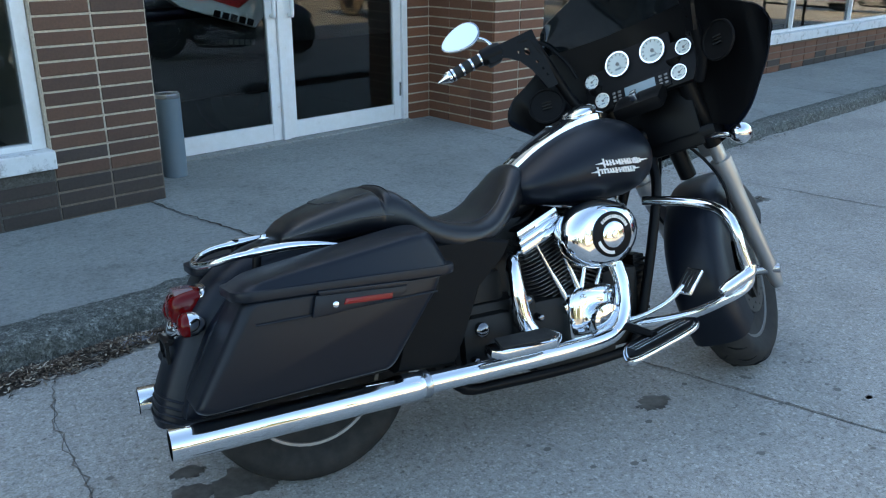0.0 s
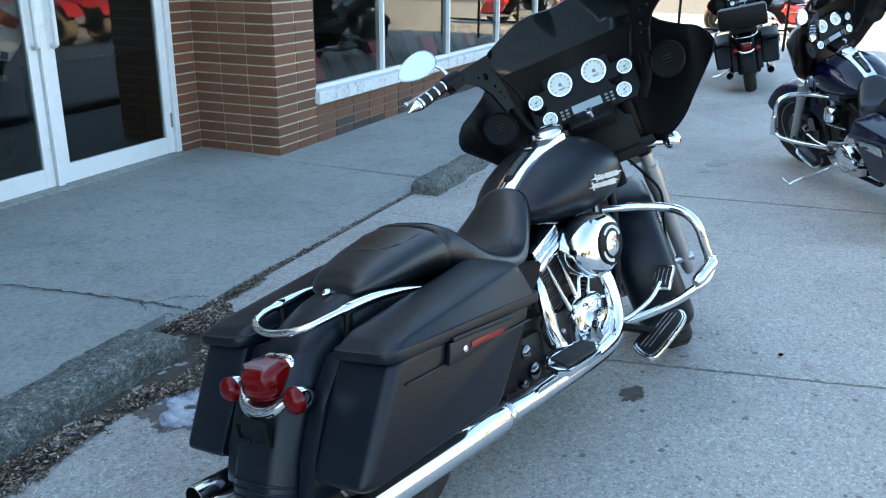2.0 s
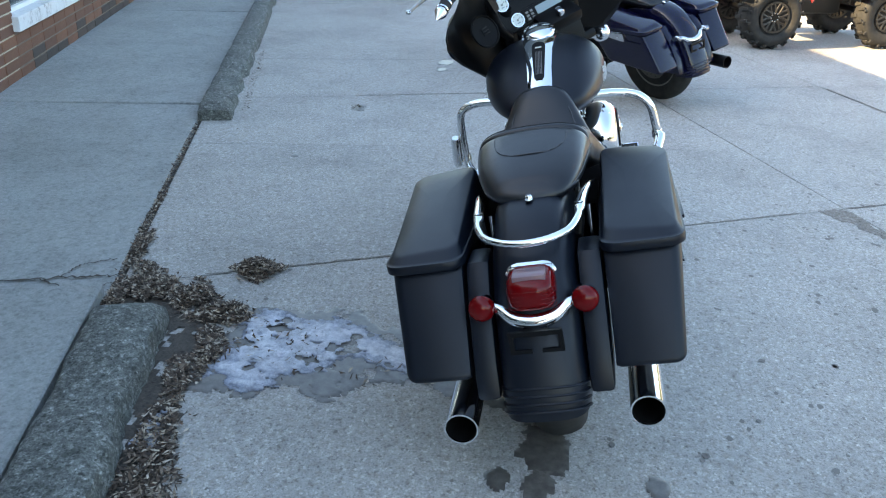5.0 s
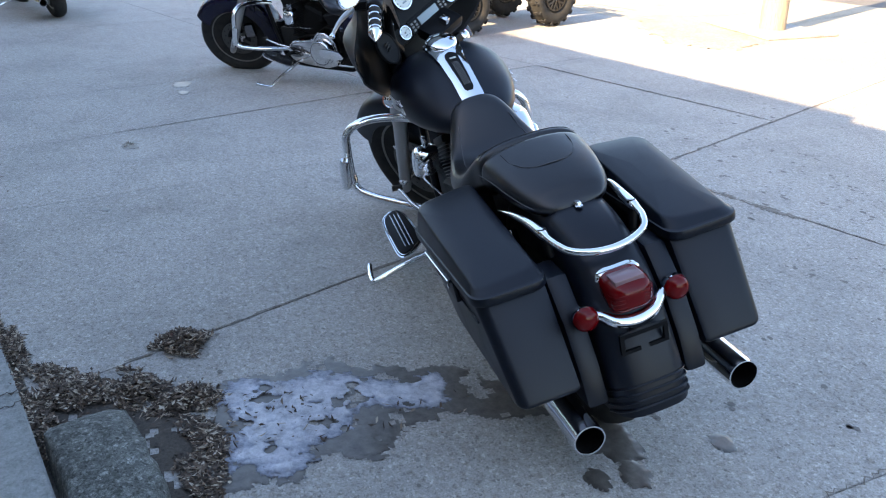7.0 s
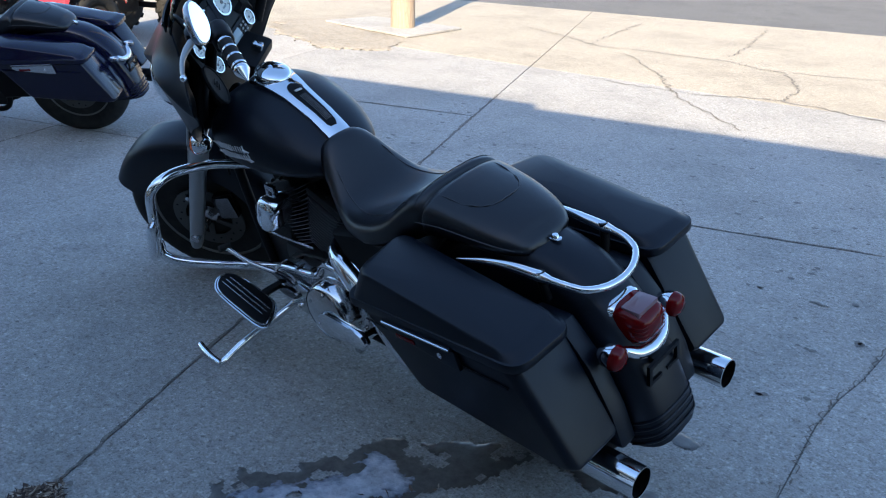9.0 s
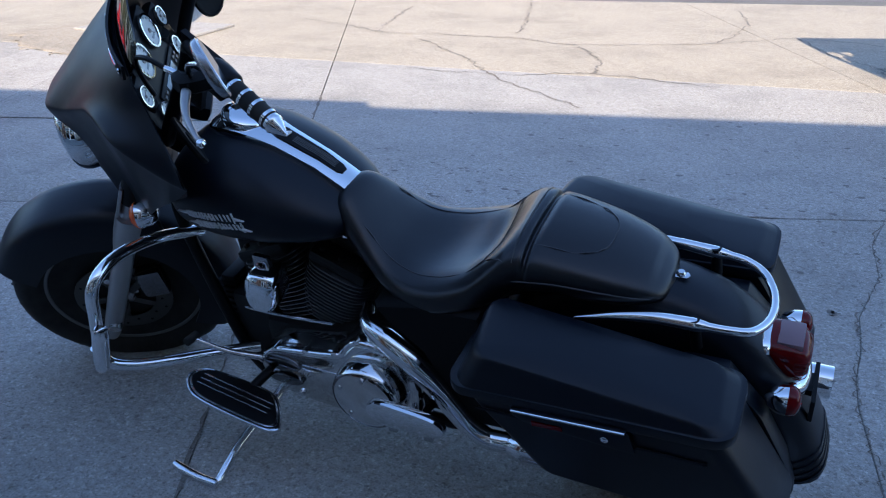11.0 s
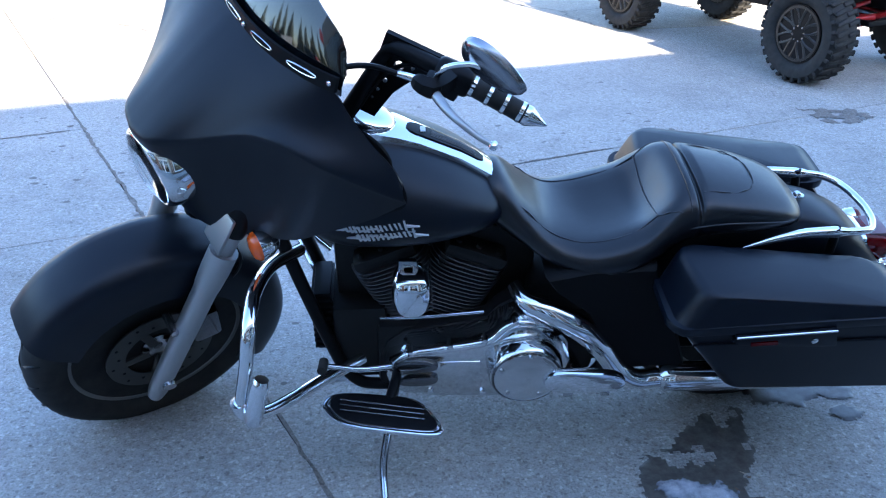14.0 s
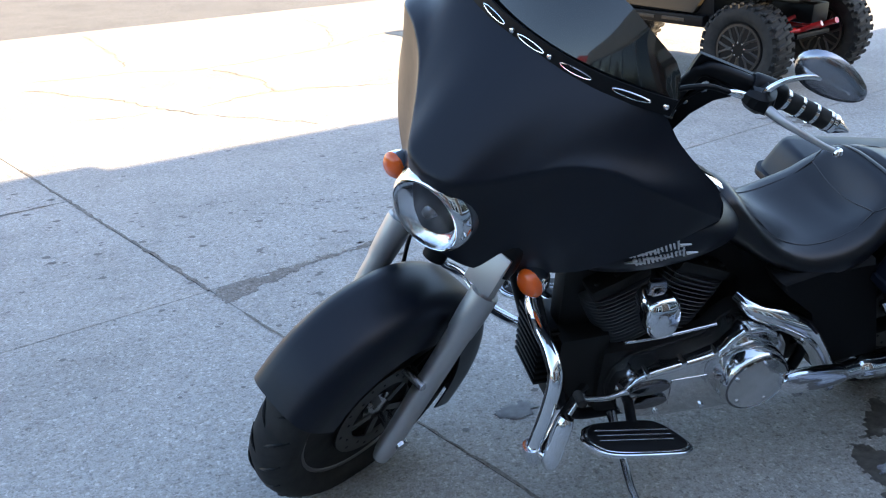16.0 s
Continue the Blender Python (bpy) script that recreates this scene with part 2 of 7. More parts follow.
M_WET = principled("damp_concrete", (0.10, 0.092, 0.085), 0.32)
wire(M_WET, ramp(M_WET, noise_tex(M_WET, 30, 5, 0.7), (0.3, (0.055, 0.048, 0.042)), (0.7, (0.135, 0.124, 0.112))), bsdf(M_WET).inputs["Base Color"])
M_SOIL = concrete("gutter_soil", (0.055, 0.045, 0.036), (0.6, 0.55, 0.5), 0.5, 0.6)
M_SPOT = principled("grime_spots", (0.15, 0.14, 0.13), 0.8)
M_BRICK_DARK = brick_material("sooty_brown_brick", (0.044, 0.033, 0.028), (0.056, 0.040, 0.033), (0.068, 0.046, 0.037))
M_WOOD = principled("weathered_pole_wood", (0.33, 0.25, 0.17), 0.8)
wire(M_WOOD, ramp(M_WOOD, noise_tex(M_WOOD, 14, 5, 0.7, (6, 6, 0.5)), (0.3, (0.22, 0.16, 0.11)), (0.7, (0.44, 0.35, 0.25))), bsdf(M_WOOD).inputs["Base Color"])
M_TAN = principled("gold_tan_body_paint", (0.040, 0.033, 0.024), 0.38, 0.3, 0.3)
M_MUD = principled("dried_mud_rubber", (0.20, 0.165, 0.12), 0.9)


# ---- mesh tools ----
def link(name, bm, mat, parent=None, m=None, smooth=40, mats=()):
    if m is not None:
        bm.transform(m)
    me = bpy.data.meshes.new(name)
    bmesh.ops.recalc_face_normals(bm, faces=bm.faces)
    bm.to_mesh(me)
    bm.free()
    for one in (mat, *mats):
        me.materials.append(one)
    if smooth:
        me.polygons.foreach_set("use_smooth", [True] * len(me.polygons))
        me.set_sharp_from_angle(angle=radians(smooth))
    ob = new(name, me)
    if parent is not None:
        ob.parent = parent
    return ob


def part(name, bm, material, parent, label="", m=None, smooth=40):
    ob = link(name, bm, material, parent, m, smooth)
    return tagged(ob, label)


def box(lo, hi, bevel=0.0, bm=None, seg=2):
    own = bmesh.new()
    bmesh.ops.create_cube(own, size=1)
    size, mid = [b - a for a, b in zip(lo, hi)], [(a + b) / 2 for a, b in zip(lo, hi)]
    for v in own.verts:
        v.co = Vector([c * s + o for c, s, o in zip(v.co, size, mid)])
    if bevel:
        bmesh.ops.bevel(own, geom=list(own.edges), offset=bevel, segments=seg, affect='EDGES', profile=0.6)
    return merge(bm, own)


def merge(bm, own):
    if bm is None:
        return own
    me = bpy.data.meshes.new("tmp")
    own.to_mesh(me)
    own.free()
    bm.from_mesh(me)
    bpy.data.meshes.remove(me)
    return bm


def turned(bm, m):
    bm.transform(m)
    return bm


def smooth_line(points, per=6, closed=False):
    pts = [Vector(p) for p in points]
    n = len(pts)
    out = []
    for i in range(n if closed else n - 1):
        p1, p2 = pts[i], pts[(i + 1) % n]
        p0 = pts[i - 1] if (closed or i) else p1 * 2 - p2
        p3 = pts[(i + 2) % n] if (closed or i + 2 < n) else p2 * 2 - p1
        for k in range(per):
            t = k / per
            out.append(0.5 * (2 * p1 + (p2 - p0) * t + (2 * p0 - 5 * p1 + 4 * p2 - p3) * t * t + (3 * p1 - p0 - 3 * p2 + p3) * t ** 3))
    if not closed:
        out.append(pts[-1].copy())
    return out


def skin(rings, closed=True, caps=True, bm=None):
    """A skin over rings of points, all of one count."""
    bm = bm or bmesh.new()
    rows = [[bm.verts.new(p) for p in ring] for ring in rings]
    n = len(rows[0])
    for a, b in zip(rows, rows[1:]):
        for i in range(n if closed else n - 1):
            j = (i + 1) % n
            bm.faces.new((a[i], a[j], b[j], b[i]))
    if caps and closed:
        bm.faces.new(rows[0][::-1])
        bm.faces.new(rows[-1])
    return bm


def tube(points, radius, sides=12, per=6, bm=None, raw=False, caps=True):
    """A round bar along a smooth line; radius: one value, or one for each given point."""
    line = [Vector(p) for p in points] if raw else smooth_line(points, per)
    if isinstance(radius, (int, float)):
        radii = [radius] * len(line)
    else:
        radii = [float(q) for q in np.interp(np.linspace(0, len(radius) - 1, len(line)), range(len(radius)), radius)]
    rings, side = [], None
    for i, p in enumerate(line):
        way = (line[min(i + 1, len(line) - 1)] - line[max(i - 1, 0)]).normalized()
        if side is None:
            side = way.orthogonal().normalized()
        side = (side - way * side.dot(way)).normalized()
        other = way.cross(side)
        rings.append([p + radii[i] * (math.cos(a) * side + math.sin(a) * other) for a in np.linspace(0, 2 * math.pi, sides, endpoint=False)])
    return skin(rings, True, caps, bm)


def lathe(profile, sides=32, axis='Y', bm=None, at=(0, 0, 0)):
    """A turned body: profile rows of (radius, along)."""
    rings = []
    for rad, along in profile:
        ring = []
        for a in np.linspace(0, 2 * math.pi, sides, endpoint=False):
            c, s = rad * math.cos(a), rad * math.sin(a)
            ring.append(Vector({'X': (along, c, s), 'Y': (c, along, s), 'Z': (c, s, along)}[axis]) + Vector(at))
        rings.append(ring)
    return skin(rings, True, True, bm)


def table(rows, x):
    """Values between the rows (x, a, b, ...), smoothly."""
    rows = sorted(rows)
    xs = [r[0] for r in rows]
    return [float(np.interp(x, xs, [r[k] for r in rows])) for k in range(1, len(rows[0]))]


def oval(cx, cy, a, b, n=24, power=2.0):
    out = []
    for t in np.linspace(0, 2 * math.pi, n, endpoint=False):
        c, s = math.cos(t), math.sin(t)
        out.append((cx + a * math.copysign(abs(c) ** (2 / power), c), cy + b * math.copysign(abs(s) ** (2 / power), s)))
    return out


def plate(outline, lo, hi, axis='Y', bevel=0.0, bm=None):
    """A flat outline of (a, b) made thick along an axis."""
    own = bmesh.new()
    place = {'X': lambda a, b, c: (c, a, b), 'Y': lambda a, b, c: (a, c, b), 'Z': lambda a, b, c: (a, b, c)}[axis]
    skin([[place(a, b, lo) for a, b in outline], [place(a, b, hi) for a, b in outline]], True, True, own)
    bmesh.ops.recalc_face_normals(own, faces=own.faces)
    if bevel:
        edges = [e for e in own.edges if len(e.link_faces) == 2 and e.calc_face_angle(0) > 0.9]
        bmesh.ops.bevel(own, geom=edges, offset=bevel, segments=2, affect='EDGES', profile=0.6)
    return merge(bm, own)


def holder(name, m=None):
    ob = new(name)
    ob.empty_display_size = 0.1
    if m is not None:
        ob.matrix_world = m
    return ob
# ---- the lot, the walk and the shop; U runs along the shop front, V towards it ----
BLD = Matrix.Rotation(radians(15.5), 4, 'Z')


def uv(u, v, z=0.0):
    return BLD @ Vector((u, v, z))


def cross(l1, l2):
    (x1, y1), (x2, y2) = l1
    (x3, y3), (x4, y4) = l2
    d = (x1 - x2) * (y3 - y4) - (y1 - y2) * (x3 - x4)
    a, b = x1 * y2 - y1 * x2, x3 * y4 - y3 * x4
    return ((a * (x3 - x4) - (x1 - x2) * b) / d, (a * (y3 - y4) - (y1 - y2) * b) / d)


ground = link("ground", plate([(-60, -10.5), (60, -10.5), (60, 60), (-60, 60)], -0.3, -0.030, 'Z'), M_JOINT, None, BLD, 0)
tagged(ground, "dark packed dirt bed under the concrete slabs", "ground", kind="structure")
far_ground = link("far_ground", plate([(-900, -900), (900, -900), (900, 900), (-900, 900)], -0.5, -0.31, 'Z'), M_GROUND, None, BLD, 0)
tagged(far_ground, "dry winter ground reaching to the horizon", "ground", kind="structure")
road = link("road", plate([(-80, -26), (80, -26), (80, -9.6), (-80, -9.6)], -0.3, -0.02, 'Z'), M_ROAD, None, BLD, 0)
tagged(road, "worn grey asphalt street along the lot", "road", kind="structure")

KERB_LINE = (tuple(uv(-40, 1.362).xy), tuple(uv(40, 1.362).xy))
LINE_B = ((-0.25, -2.278), (4.26, -0.634))
LINE_E = ((2.758, -2.806), (4.824, -2.059))
SUN_SEAM = ((-1.8, -5.35), (4.9, -4.45))
ROAD_EDGE = (tuple(uv(-40, -9.58).xy), tuple(uv(40, -9.58).xy))
LINE_A = ((0.502, 1.600), (3.005, -3.440))
LINE_C = ((2.295, 1.880), (2.744, -0.243))
LINE_D = ((3.502, 1.661), (4.40, -0.72))
LINE_F = ((4.678, 2.204), (5.20, 0.40))


def shifted(line, du):
    s = uv(du, 0)
    return tuple((x + s.x, y + s.y) for x, y in line)


LEFT, RIGHT = shifted(LINE_A, -14), shifted(LINE_F, 22)
A2, A3, F2, F3, F4 = shifted(LINE_A, -4.2), shifted(LINE_A, -8.6), shifted(LINE_F, 3.2), shifted(LINE_F, 7.5), shifted(LINE_F, 12)
lot = holder("lot")
tagged(lot, "old cracked grey concrete parking lot slabs", "pavement", kind="structure")
rng = random.Random(5)


def slab(corners, name="slab", top=0.0, mat=None, gap=0.003, parent=None, thick=0.035):
    pts = [Vector((x, y)) for x, y in corners]
    mid = sum(pts, Vector((0, 0))) / len(pts)
    inner = []
    for p in pts:
        way = (mid - p).normalized()
        inner.append(p + way * gap * 1.4)
    bm = bmesh.new()
    lift = [rng.uniform(-0.0015, 0.0015) for _ in inner]
    edge = 0.004
    low = [Vector((p.x, p.y, top - thick)) for p in inner]
    rim = [Vector((p.x, p.y, top - edge + l)) for p, l in zip(inner, lift)]
    cap = [Vector((*(p + (mid - p).normalized() * edge), top + l)) for p, l in zip(inner, lift)]
    skin([low, rim, cap], True, True, bm)
    ob = link(name, bm, mat or M_LOT, parent or lot, None, 0)
    return ob


def quad(l1, l2, m1, m2):
    """The slab between the lines l1 and l2 one way and m1 and m2 the other."""
    return [cross(l1, m1), cross(l1, m2), cross(l2, m2), cross(l2, m1)]


CRACK = [(-0.62, 1.02), (-0.66, 0.55), (-0.60, 0.10), (-0.60, -0.30), (-0.57, -0.52), (-0.54, -0.72), (-0.535, -0.92), (-0.55, -1.10), (-0.545, -1.35), (-0.62, -1.75), (-0.60, -2.10), (-0.66, -2.42)]
slab([cross(KERB_LINE, A2), *CRACK, cross(LINE_B, A2)], gap=0.0008)
slab([*CRACK[::-1], cross(KERB_LINE, LINE_A), cross(LINE_B, LINE_A)], gap=0.0008)
for m1, m2 in ((LEFT, A3), (A3, A2), (LINE_A, LINE_C), (LINE_C, LINE_D), (LINE_D, LINE_F), (LINE_F, F2), (F2, F3), (F3, F4), (F4, RIGHT)):
    slab(quad(KERB_LINE, LINE_B, m1, m2))
for m1, m2 in ((LEFT, A3), (A3, A2), (A2, LINE_A)):
    slab(quad(LINE_B, SUN_SEAM, m1, m2))
for m1, m2 in ((LINE_A, LINE_D), (LINE_D, LINE_F), (LINE_F, F2), (F2, F3), (F3, F4), (F4, RIGHT)):
    slab(quad(LINE_B, LINE_E, m1, m2))
    slab(quad(LINE_E, SUN_SEAM, m1, m2))
for m1, m2 in ((LEFT, A3), (A3, A2), (A2, LINE_A), (LINE_A, LINE_D), (LINE_D, F2), (F2, F3), (F3, RIGHT)):
    slab(quad(SUN_SEAM, ROAD_EDGE, m1, m2), mat=M_LOT_TAN)

# the walk in front of the shop
sidewalk = holder("sidewalk")
tagged(sidewalk, "blue-grey concrete pavement slabs before the shop doors", "pavement", kind="structure")


def walk_slab(u0, u1, v0, v1, z0=0.035, z1=0.035):
    bm = bmesh.new()
    g = 0.004
    tops = [(u0 + g, v0 + g, z0), (u1 - g, v0 + g, z0), (u1 - g, v1 - g, z1), (u0 + g, v1 - g, z1)]
    skin([[uv(a, b, -0.12) for a, b, c in tops], [uv(a, b, c - 0.006) for a, b, c in tops],
          [uv(a + (0.006 if i in (0, 3) else -0.006), b + (0.006 if i < 2 else -0.006), c) for i, (a, b, c) in enumerate(tops)]], True, True, bm)
    link("slab", bm, M_WALK, sidewalk, None, 0)


walk_slab(-9, -4.2, 1.385, 3.5, 0.07, 0.0)
walk_slab(-4.2, 0.80, 1.385, 3.5, 0.065, 0.0)
walk_slab(0.80, 3.55, 1.378, 3.6, 0.012, 0.045)
walk_slab(3.55, 7.4, 1.38, 3.6, 0.024, 0.042)
walk_slab(7.4, 11.3, 1.38, 3.5, 0.03, 0.03)
walk_slab(11.3, 16, 1.38, 3.5, 0.03, 0.03)
walk_slab(16, 24, 1.38, 3.5, 0.03, 0.03)


def kerb_stone(u0, u1, v0, v1, top, seed, ends=0.06):
    """A worn kerb length: an uneven bar with a rounded, chipped front."""
    rnd = random.Random(seed)
    n = max(8, int((u1 - u0) / 0.036))
    rings = []
    for i in range(n + 1):
        t = i / n
        u = u0 + (u1 - u0) * t
        fade = min(1.0, (u - u0) / ends if u - u0 < ends else 1, (u1 - u) / ends if u1 - u < ends else 1)
        h = top * (0.72 + 0.28 * fade)
        j = lambda s: rnd.uniform(-s, s) * 0.6
        chip = max(0.0, noise.noise((u * 3.1, seed * 7.0, 0.5)) - 0.12) * 0.09
        h -= chip * 0.25
        rings.append([uv(u, v1 + 0.01, -0.1), uv(u, v1 + j(0.005), h - 0.014 + j(0.006)), uv(u, v1 - 0.016 + j(0.006), h - 0.003 + j(0.005)), uv(u, (v0 + v1) / 2 + 0.02 + j(0.01), h + j(0.006)),
                      uv(u, v0 + 0.055 + chip + j(0.012), h - 0.003 + j(0.006)), uv(u, v0 + 0.020 + chip + j(0.014), h - 0.014 + j(0.010)),
                      uv(u, v0 + 0.008 + chip * 0.8 + j(0.016), h * 0.45 + j(0.012)), uv(u, v0 - 0.004 + j(0.012), -0.1)])
    return skin(rings)


kerb = link("kerb", kerb_stone(-7, 0.62, 1.13, 1.365, 0.10, 1), M_KERB, None, None, 50)
tagged(kerb, "broken rough concrete kerb with a crumbling front", "kerb", kind="structure")
kerb2 = link("kerb", kerb_stone(3.20, 8.7, 1.17, 1.375, 0.095, 2), M_KERB, None, None, 50)
tagged(kerb2, "low worn concrete kerb bar along the walk", "kerb", kind="structure")
kerb3 = link("kerb", kerb_stone(8.8, 20, 1.18, 1.375, 0.095, 3), M_KERB, None, None, 50)
tagged(kerb3, "low worn concrete kerb bar along the walk", "kerb", kind="structure")

# ---- the shop ----
FRONT, DOORS, TOP = 2.71, 3.45, 4.16


def b_box(name, lo, hi, mat, label, category, parent=None, bevel=0.0):
    ob = link(name, box(lo, hi, bevel), mat, parent, BLD, 0)
    if not parent:
        tagged(ob, label, category, kind="structure")
    return ob


# brick cores (mortar) with bricks set proud of them
pillar_l = b_box("wall_pillar_west", (0.285, FRONT + 0.007, 0.32), (0.885, DOORS + 0.15, 3.0), M_MORTAR, "brown stacked roman brick pillar beside the doors", "wall")
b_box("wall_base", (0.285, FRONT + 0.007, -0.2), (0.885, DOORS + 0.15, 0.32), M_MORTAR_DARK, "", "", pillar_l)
pillar_r = b_box("wall_pillar_east", (3.652, FRONT + 0.007, -0.2), (4.21, DOORS + 0.15, 3.0), M_MORTAR, "brown stacked roman brick pillar beside the doors", "wall")
infill_r = b_box("wall_recess", (3.40, DOORS + 0.007, -0.2), (3.655, DOORS + 0.17, 3.0), M_MORTAR, "narrow brown brick wall strip in the door recess", "wall")
b_box("wall_recess_west", (0.885, DOORS + 0.007, -0.2), (1.03, DOORS + 0.17, 3.0), M_MORTAR, "narrow brown brick wall strip in the door recess", "wall")
low_r = b_box("wall_low_east", (4.21, FRONT + 0.007, -0.2), (12.1, FRONT + 0.2, 0.35), M_MORTAR_DARK, "low brown brick wall under the shop window", "wall")
low_l = b_box("wall_low_west", (-6.0, FRONT + 0.007, -0.2), (0.285, FRONT + 0.2, 0.32), M_JOINT, "low dark brown brick wall under the shop window", "wall")
b_box("wall_pillar_end", (12.1, FRONT, -0.2), (12.9, FRONT + 0.3, 3.0), M_BRICK, "brown brick pillar at the end of the shop window", "wall")
b_box("wall_pillar_far", (-9.0, FRONT, -0.2), (-6.0, FRONT + 0.3, 3.0), M_BRICK, "brown brick wall at the end of the shop window", "wall")
b_box("wall_above", (-9.0, FRONT, 3.0), (0.09, FRONT + 0.3, TOP - 0.09), M_STUCCO, "plain pale wall and parapet over the shop front", "wall")
b_box("wall_above_east", (0.09, FRONT, 3.0), (13.85, FRONT + 0.3, TOP), M_STUCCO, "plain pale wall and parapet over the shop front", "wall")
b_box("wall_above_doors", (0.885, FRONT + 0.3, 2.35), (3.652, DOORS + 0.17, 2.55), M_STUCCO, "plain soffit over the recessed shop doors", "wall")
b_box("wall_end_east", (12.9, FRONT, -0.2), (13.85, FRONT + 0.3, 3.0), M_STUCCO, "plain pale side wall further along the shop", "wall")
b_box("wall_back", (-9, 9.0, -0.2), (13.85, 9.3, 4), M_ROOM, "back wall inside the shop, indoor gloom put into its colour", "wall")
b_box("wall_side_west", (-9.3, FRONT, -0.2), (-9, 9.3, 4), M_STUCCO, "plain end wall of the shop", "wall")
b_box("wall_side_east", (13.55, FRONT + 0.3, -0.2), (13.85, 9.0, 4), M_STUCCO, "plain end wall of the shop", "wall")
b_box("ceiling", (-9, FRONT + 0.3, 3.05), (13.55, 9.0, 3.2), M_ROOM, "shop ceiling and roof, indoor gloom put into the colour", "ceiling")
b_box("floor", (-9, FRONT + 0.2, -0.1), (13.55, 9.0, 0.03), M_ROOM, "polished shop floor, indoor gloom put into its colour", "floor")


def sill(name, u0, u1, z0, z1):
    ob = link(name, box((u0, FRONT - 0.045, z0), (u1, FRONT + 0.16, z1), 0.008), M_SILL, None, BLD, 0)
    return tagged(ob, "chipped white painted concrete window sill", "window sill", kind="structure")


sill("sill_east", 4.19, 12.1, 0.352, 0.455)
sill("sill_west", -6.0, 0.290, 0.322, 0.42)


def shop_window(name, u0, u1, z0, z1, mullions, mat=M_WHITE):
    w = holder(name)
    tagged(w, "large shop window with thin white metal mullions", "window", kind="structure")
    edges = [u0, *mullions, u1]
    for a, b in zip(edges, edges[1:]):
        pane = link("pane", box((a + 0.02, FRONT + 0.09, z0 + 0.03), (b - 0.02, FRONT + 0.10, z1 - 0.03)), M_GLASS, w, BLD, 0)
        pane.visible_shadow = False
    for k, a in enumerate(edges):
        wide = 0.035 if k in (0, len(edges) - 1) else 0.016
        link("mullion", box((a - wide, FRONT + 0.05, z0), (a + wide, FRONT + 0.13, z1), 0.003), mat, w, BLD, 0)
    link("rail", box((u0, FRONT + 0.055, z0), (u1, FRONT + 0.125, z0 + 0.03), 0.003), mat, w, BLD, 0)
    link("rail", box((u0, FRONT + 0.055, z1 - 0.05), (u1, FRONT + 0.125, z1), 0.003), mat, w, BLD, 0)
    return w


shop_window("window_1", 4.235, 12.08, 0.455, 3.0, (5.52, 7.1, 8.7, 10.3))
shop_window("window_2", -5.98, 0.245, 0.42, 3.0, (-1.6, -3.6))


def glass_door(name, u0, u1, handle_u, hinge_u):
    d = holder(name)
    tagged(d, "closed white metal framed glass shop door", "door", kind="structure")
    y0, y1, z0, z1 = DOORS + 0.02, DOORS + 0.065, 0.055, 2.15
    for a, b in ((u0, u0 + 0.075), (u1 - 0.075, u1)):
        link("stile", box((a, y0, z0), (b, y1, z1), 0.004), M_WHITE, d, BLD, 0)
    link("bottom_rail", box((u0 + 0.075, y0 + 0.002, z0), (u1 - 0.075, y1, z0 + 0.125), 0.004), M_WHITE, d, BLD, 0)
    link("top_rail", box((u0 + 0.075, y0 + 0.002, z1 - 0.09), (u1 - 0.075, y1, z1), 0.004), M_WHITE, d, BLD, 0)
    pane = link("pane", box((u0 + 0.07, y0 + 0.018, z0 + 0.12), (u1 - 0.07, y0 + 0.026, z1 - 0.085)), M_GLASS, d, BLD, 0)
    pane.visible_shadow = False
    pull = tube([(handle_u, y0 - 0.002, 0.95), (handle_u, y0 - 0.05, 0.955), (handle_u, y0 - 0.055, 1.0), (handle_u, y0 - 0.055, 1.22), (handle_u, y0 - 0.05, 1.265), (handle_u, y0 - 0.002, 1.27)], 0.016, 10, 4)
    link("door_handle", pull, M_WHITE, d, BLD)
    link("backplate", box((handle_u - 0.045, y0 - 0.014, 0.93), (handle_u + 0.045, y0 + 0.002, 1.32), 0.004), M_WHITE, d, BLD, 0)
    for z in (0.25, 1.9):
        link("hinge", lathe([(0.009, z), (0.009, z + 0.11)], 10, 'Z', at=(hinge_u, y0 - 0.006, 0)), M_CASE, d, BLD)
    return d


glass_door("door_1", 1.085, 2.185, 2.14, 1.10)
glass_door("door_2", 2.245, 3.345, 2.29, 3.33)
frame_d = holder("door_frame")
tagged(frame_d, "worn white metal frame round the double doors", "door frame", kind="structure")
for a, b in ((1.03, 1.082), (2.188, 2.242), (3.348, 3.40)):
    link("jamb", box((a, DOORS - 0.005, 0.04), (b, DOORS + 0.09, 2.2), 0.004), M_WHITE, frame_d, BLD, 0)
link("lintel", box((1.03, DOORS - 0.003, 2.155), (3.40, DOORS + 0.092, 2.35), 0.004), M_WHITE, frame_d, BLD, 0)
link("threshold", box((1.03, DOORS - 0.07, 0.03), (3.40, DOORS + 0.10, 0.056), 0.006), M_WALK, frame_d, BLD, 0)

# utility pole far over the lot
pole = holder("utility_pole", Matrix.Translation((5.93, -5.27, 0)))
tagged(pole, "weathered wooden utility pole on a concrete pad", "utility pole")
part("shaft", tube([(0, 0, -0.05), (0.01, 0, 3), (0.0, 0.02, 9.5)], [0.14, 0.125, 0.10], 14, 4), M_WOOD, pole)
part("pad", plate([(-0.45, -0.5), (0.85, -0.35), (0.95, 0.35), (-0.5, 0.42)], 0.004, 0.03, 'Z', 0.008), M_LOT, pole, smooth=0)

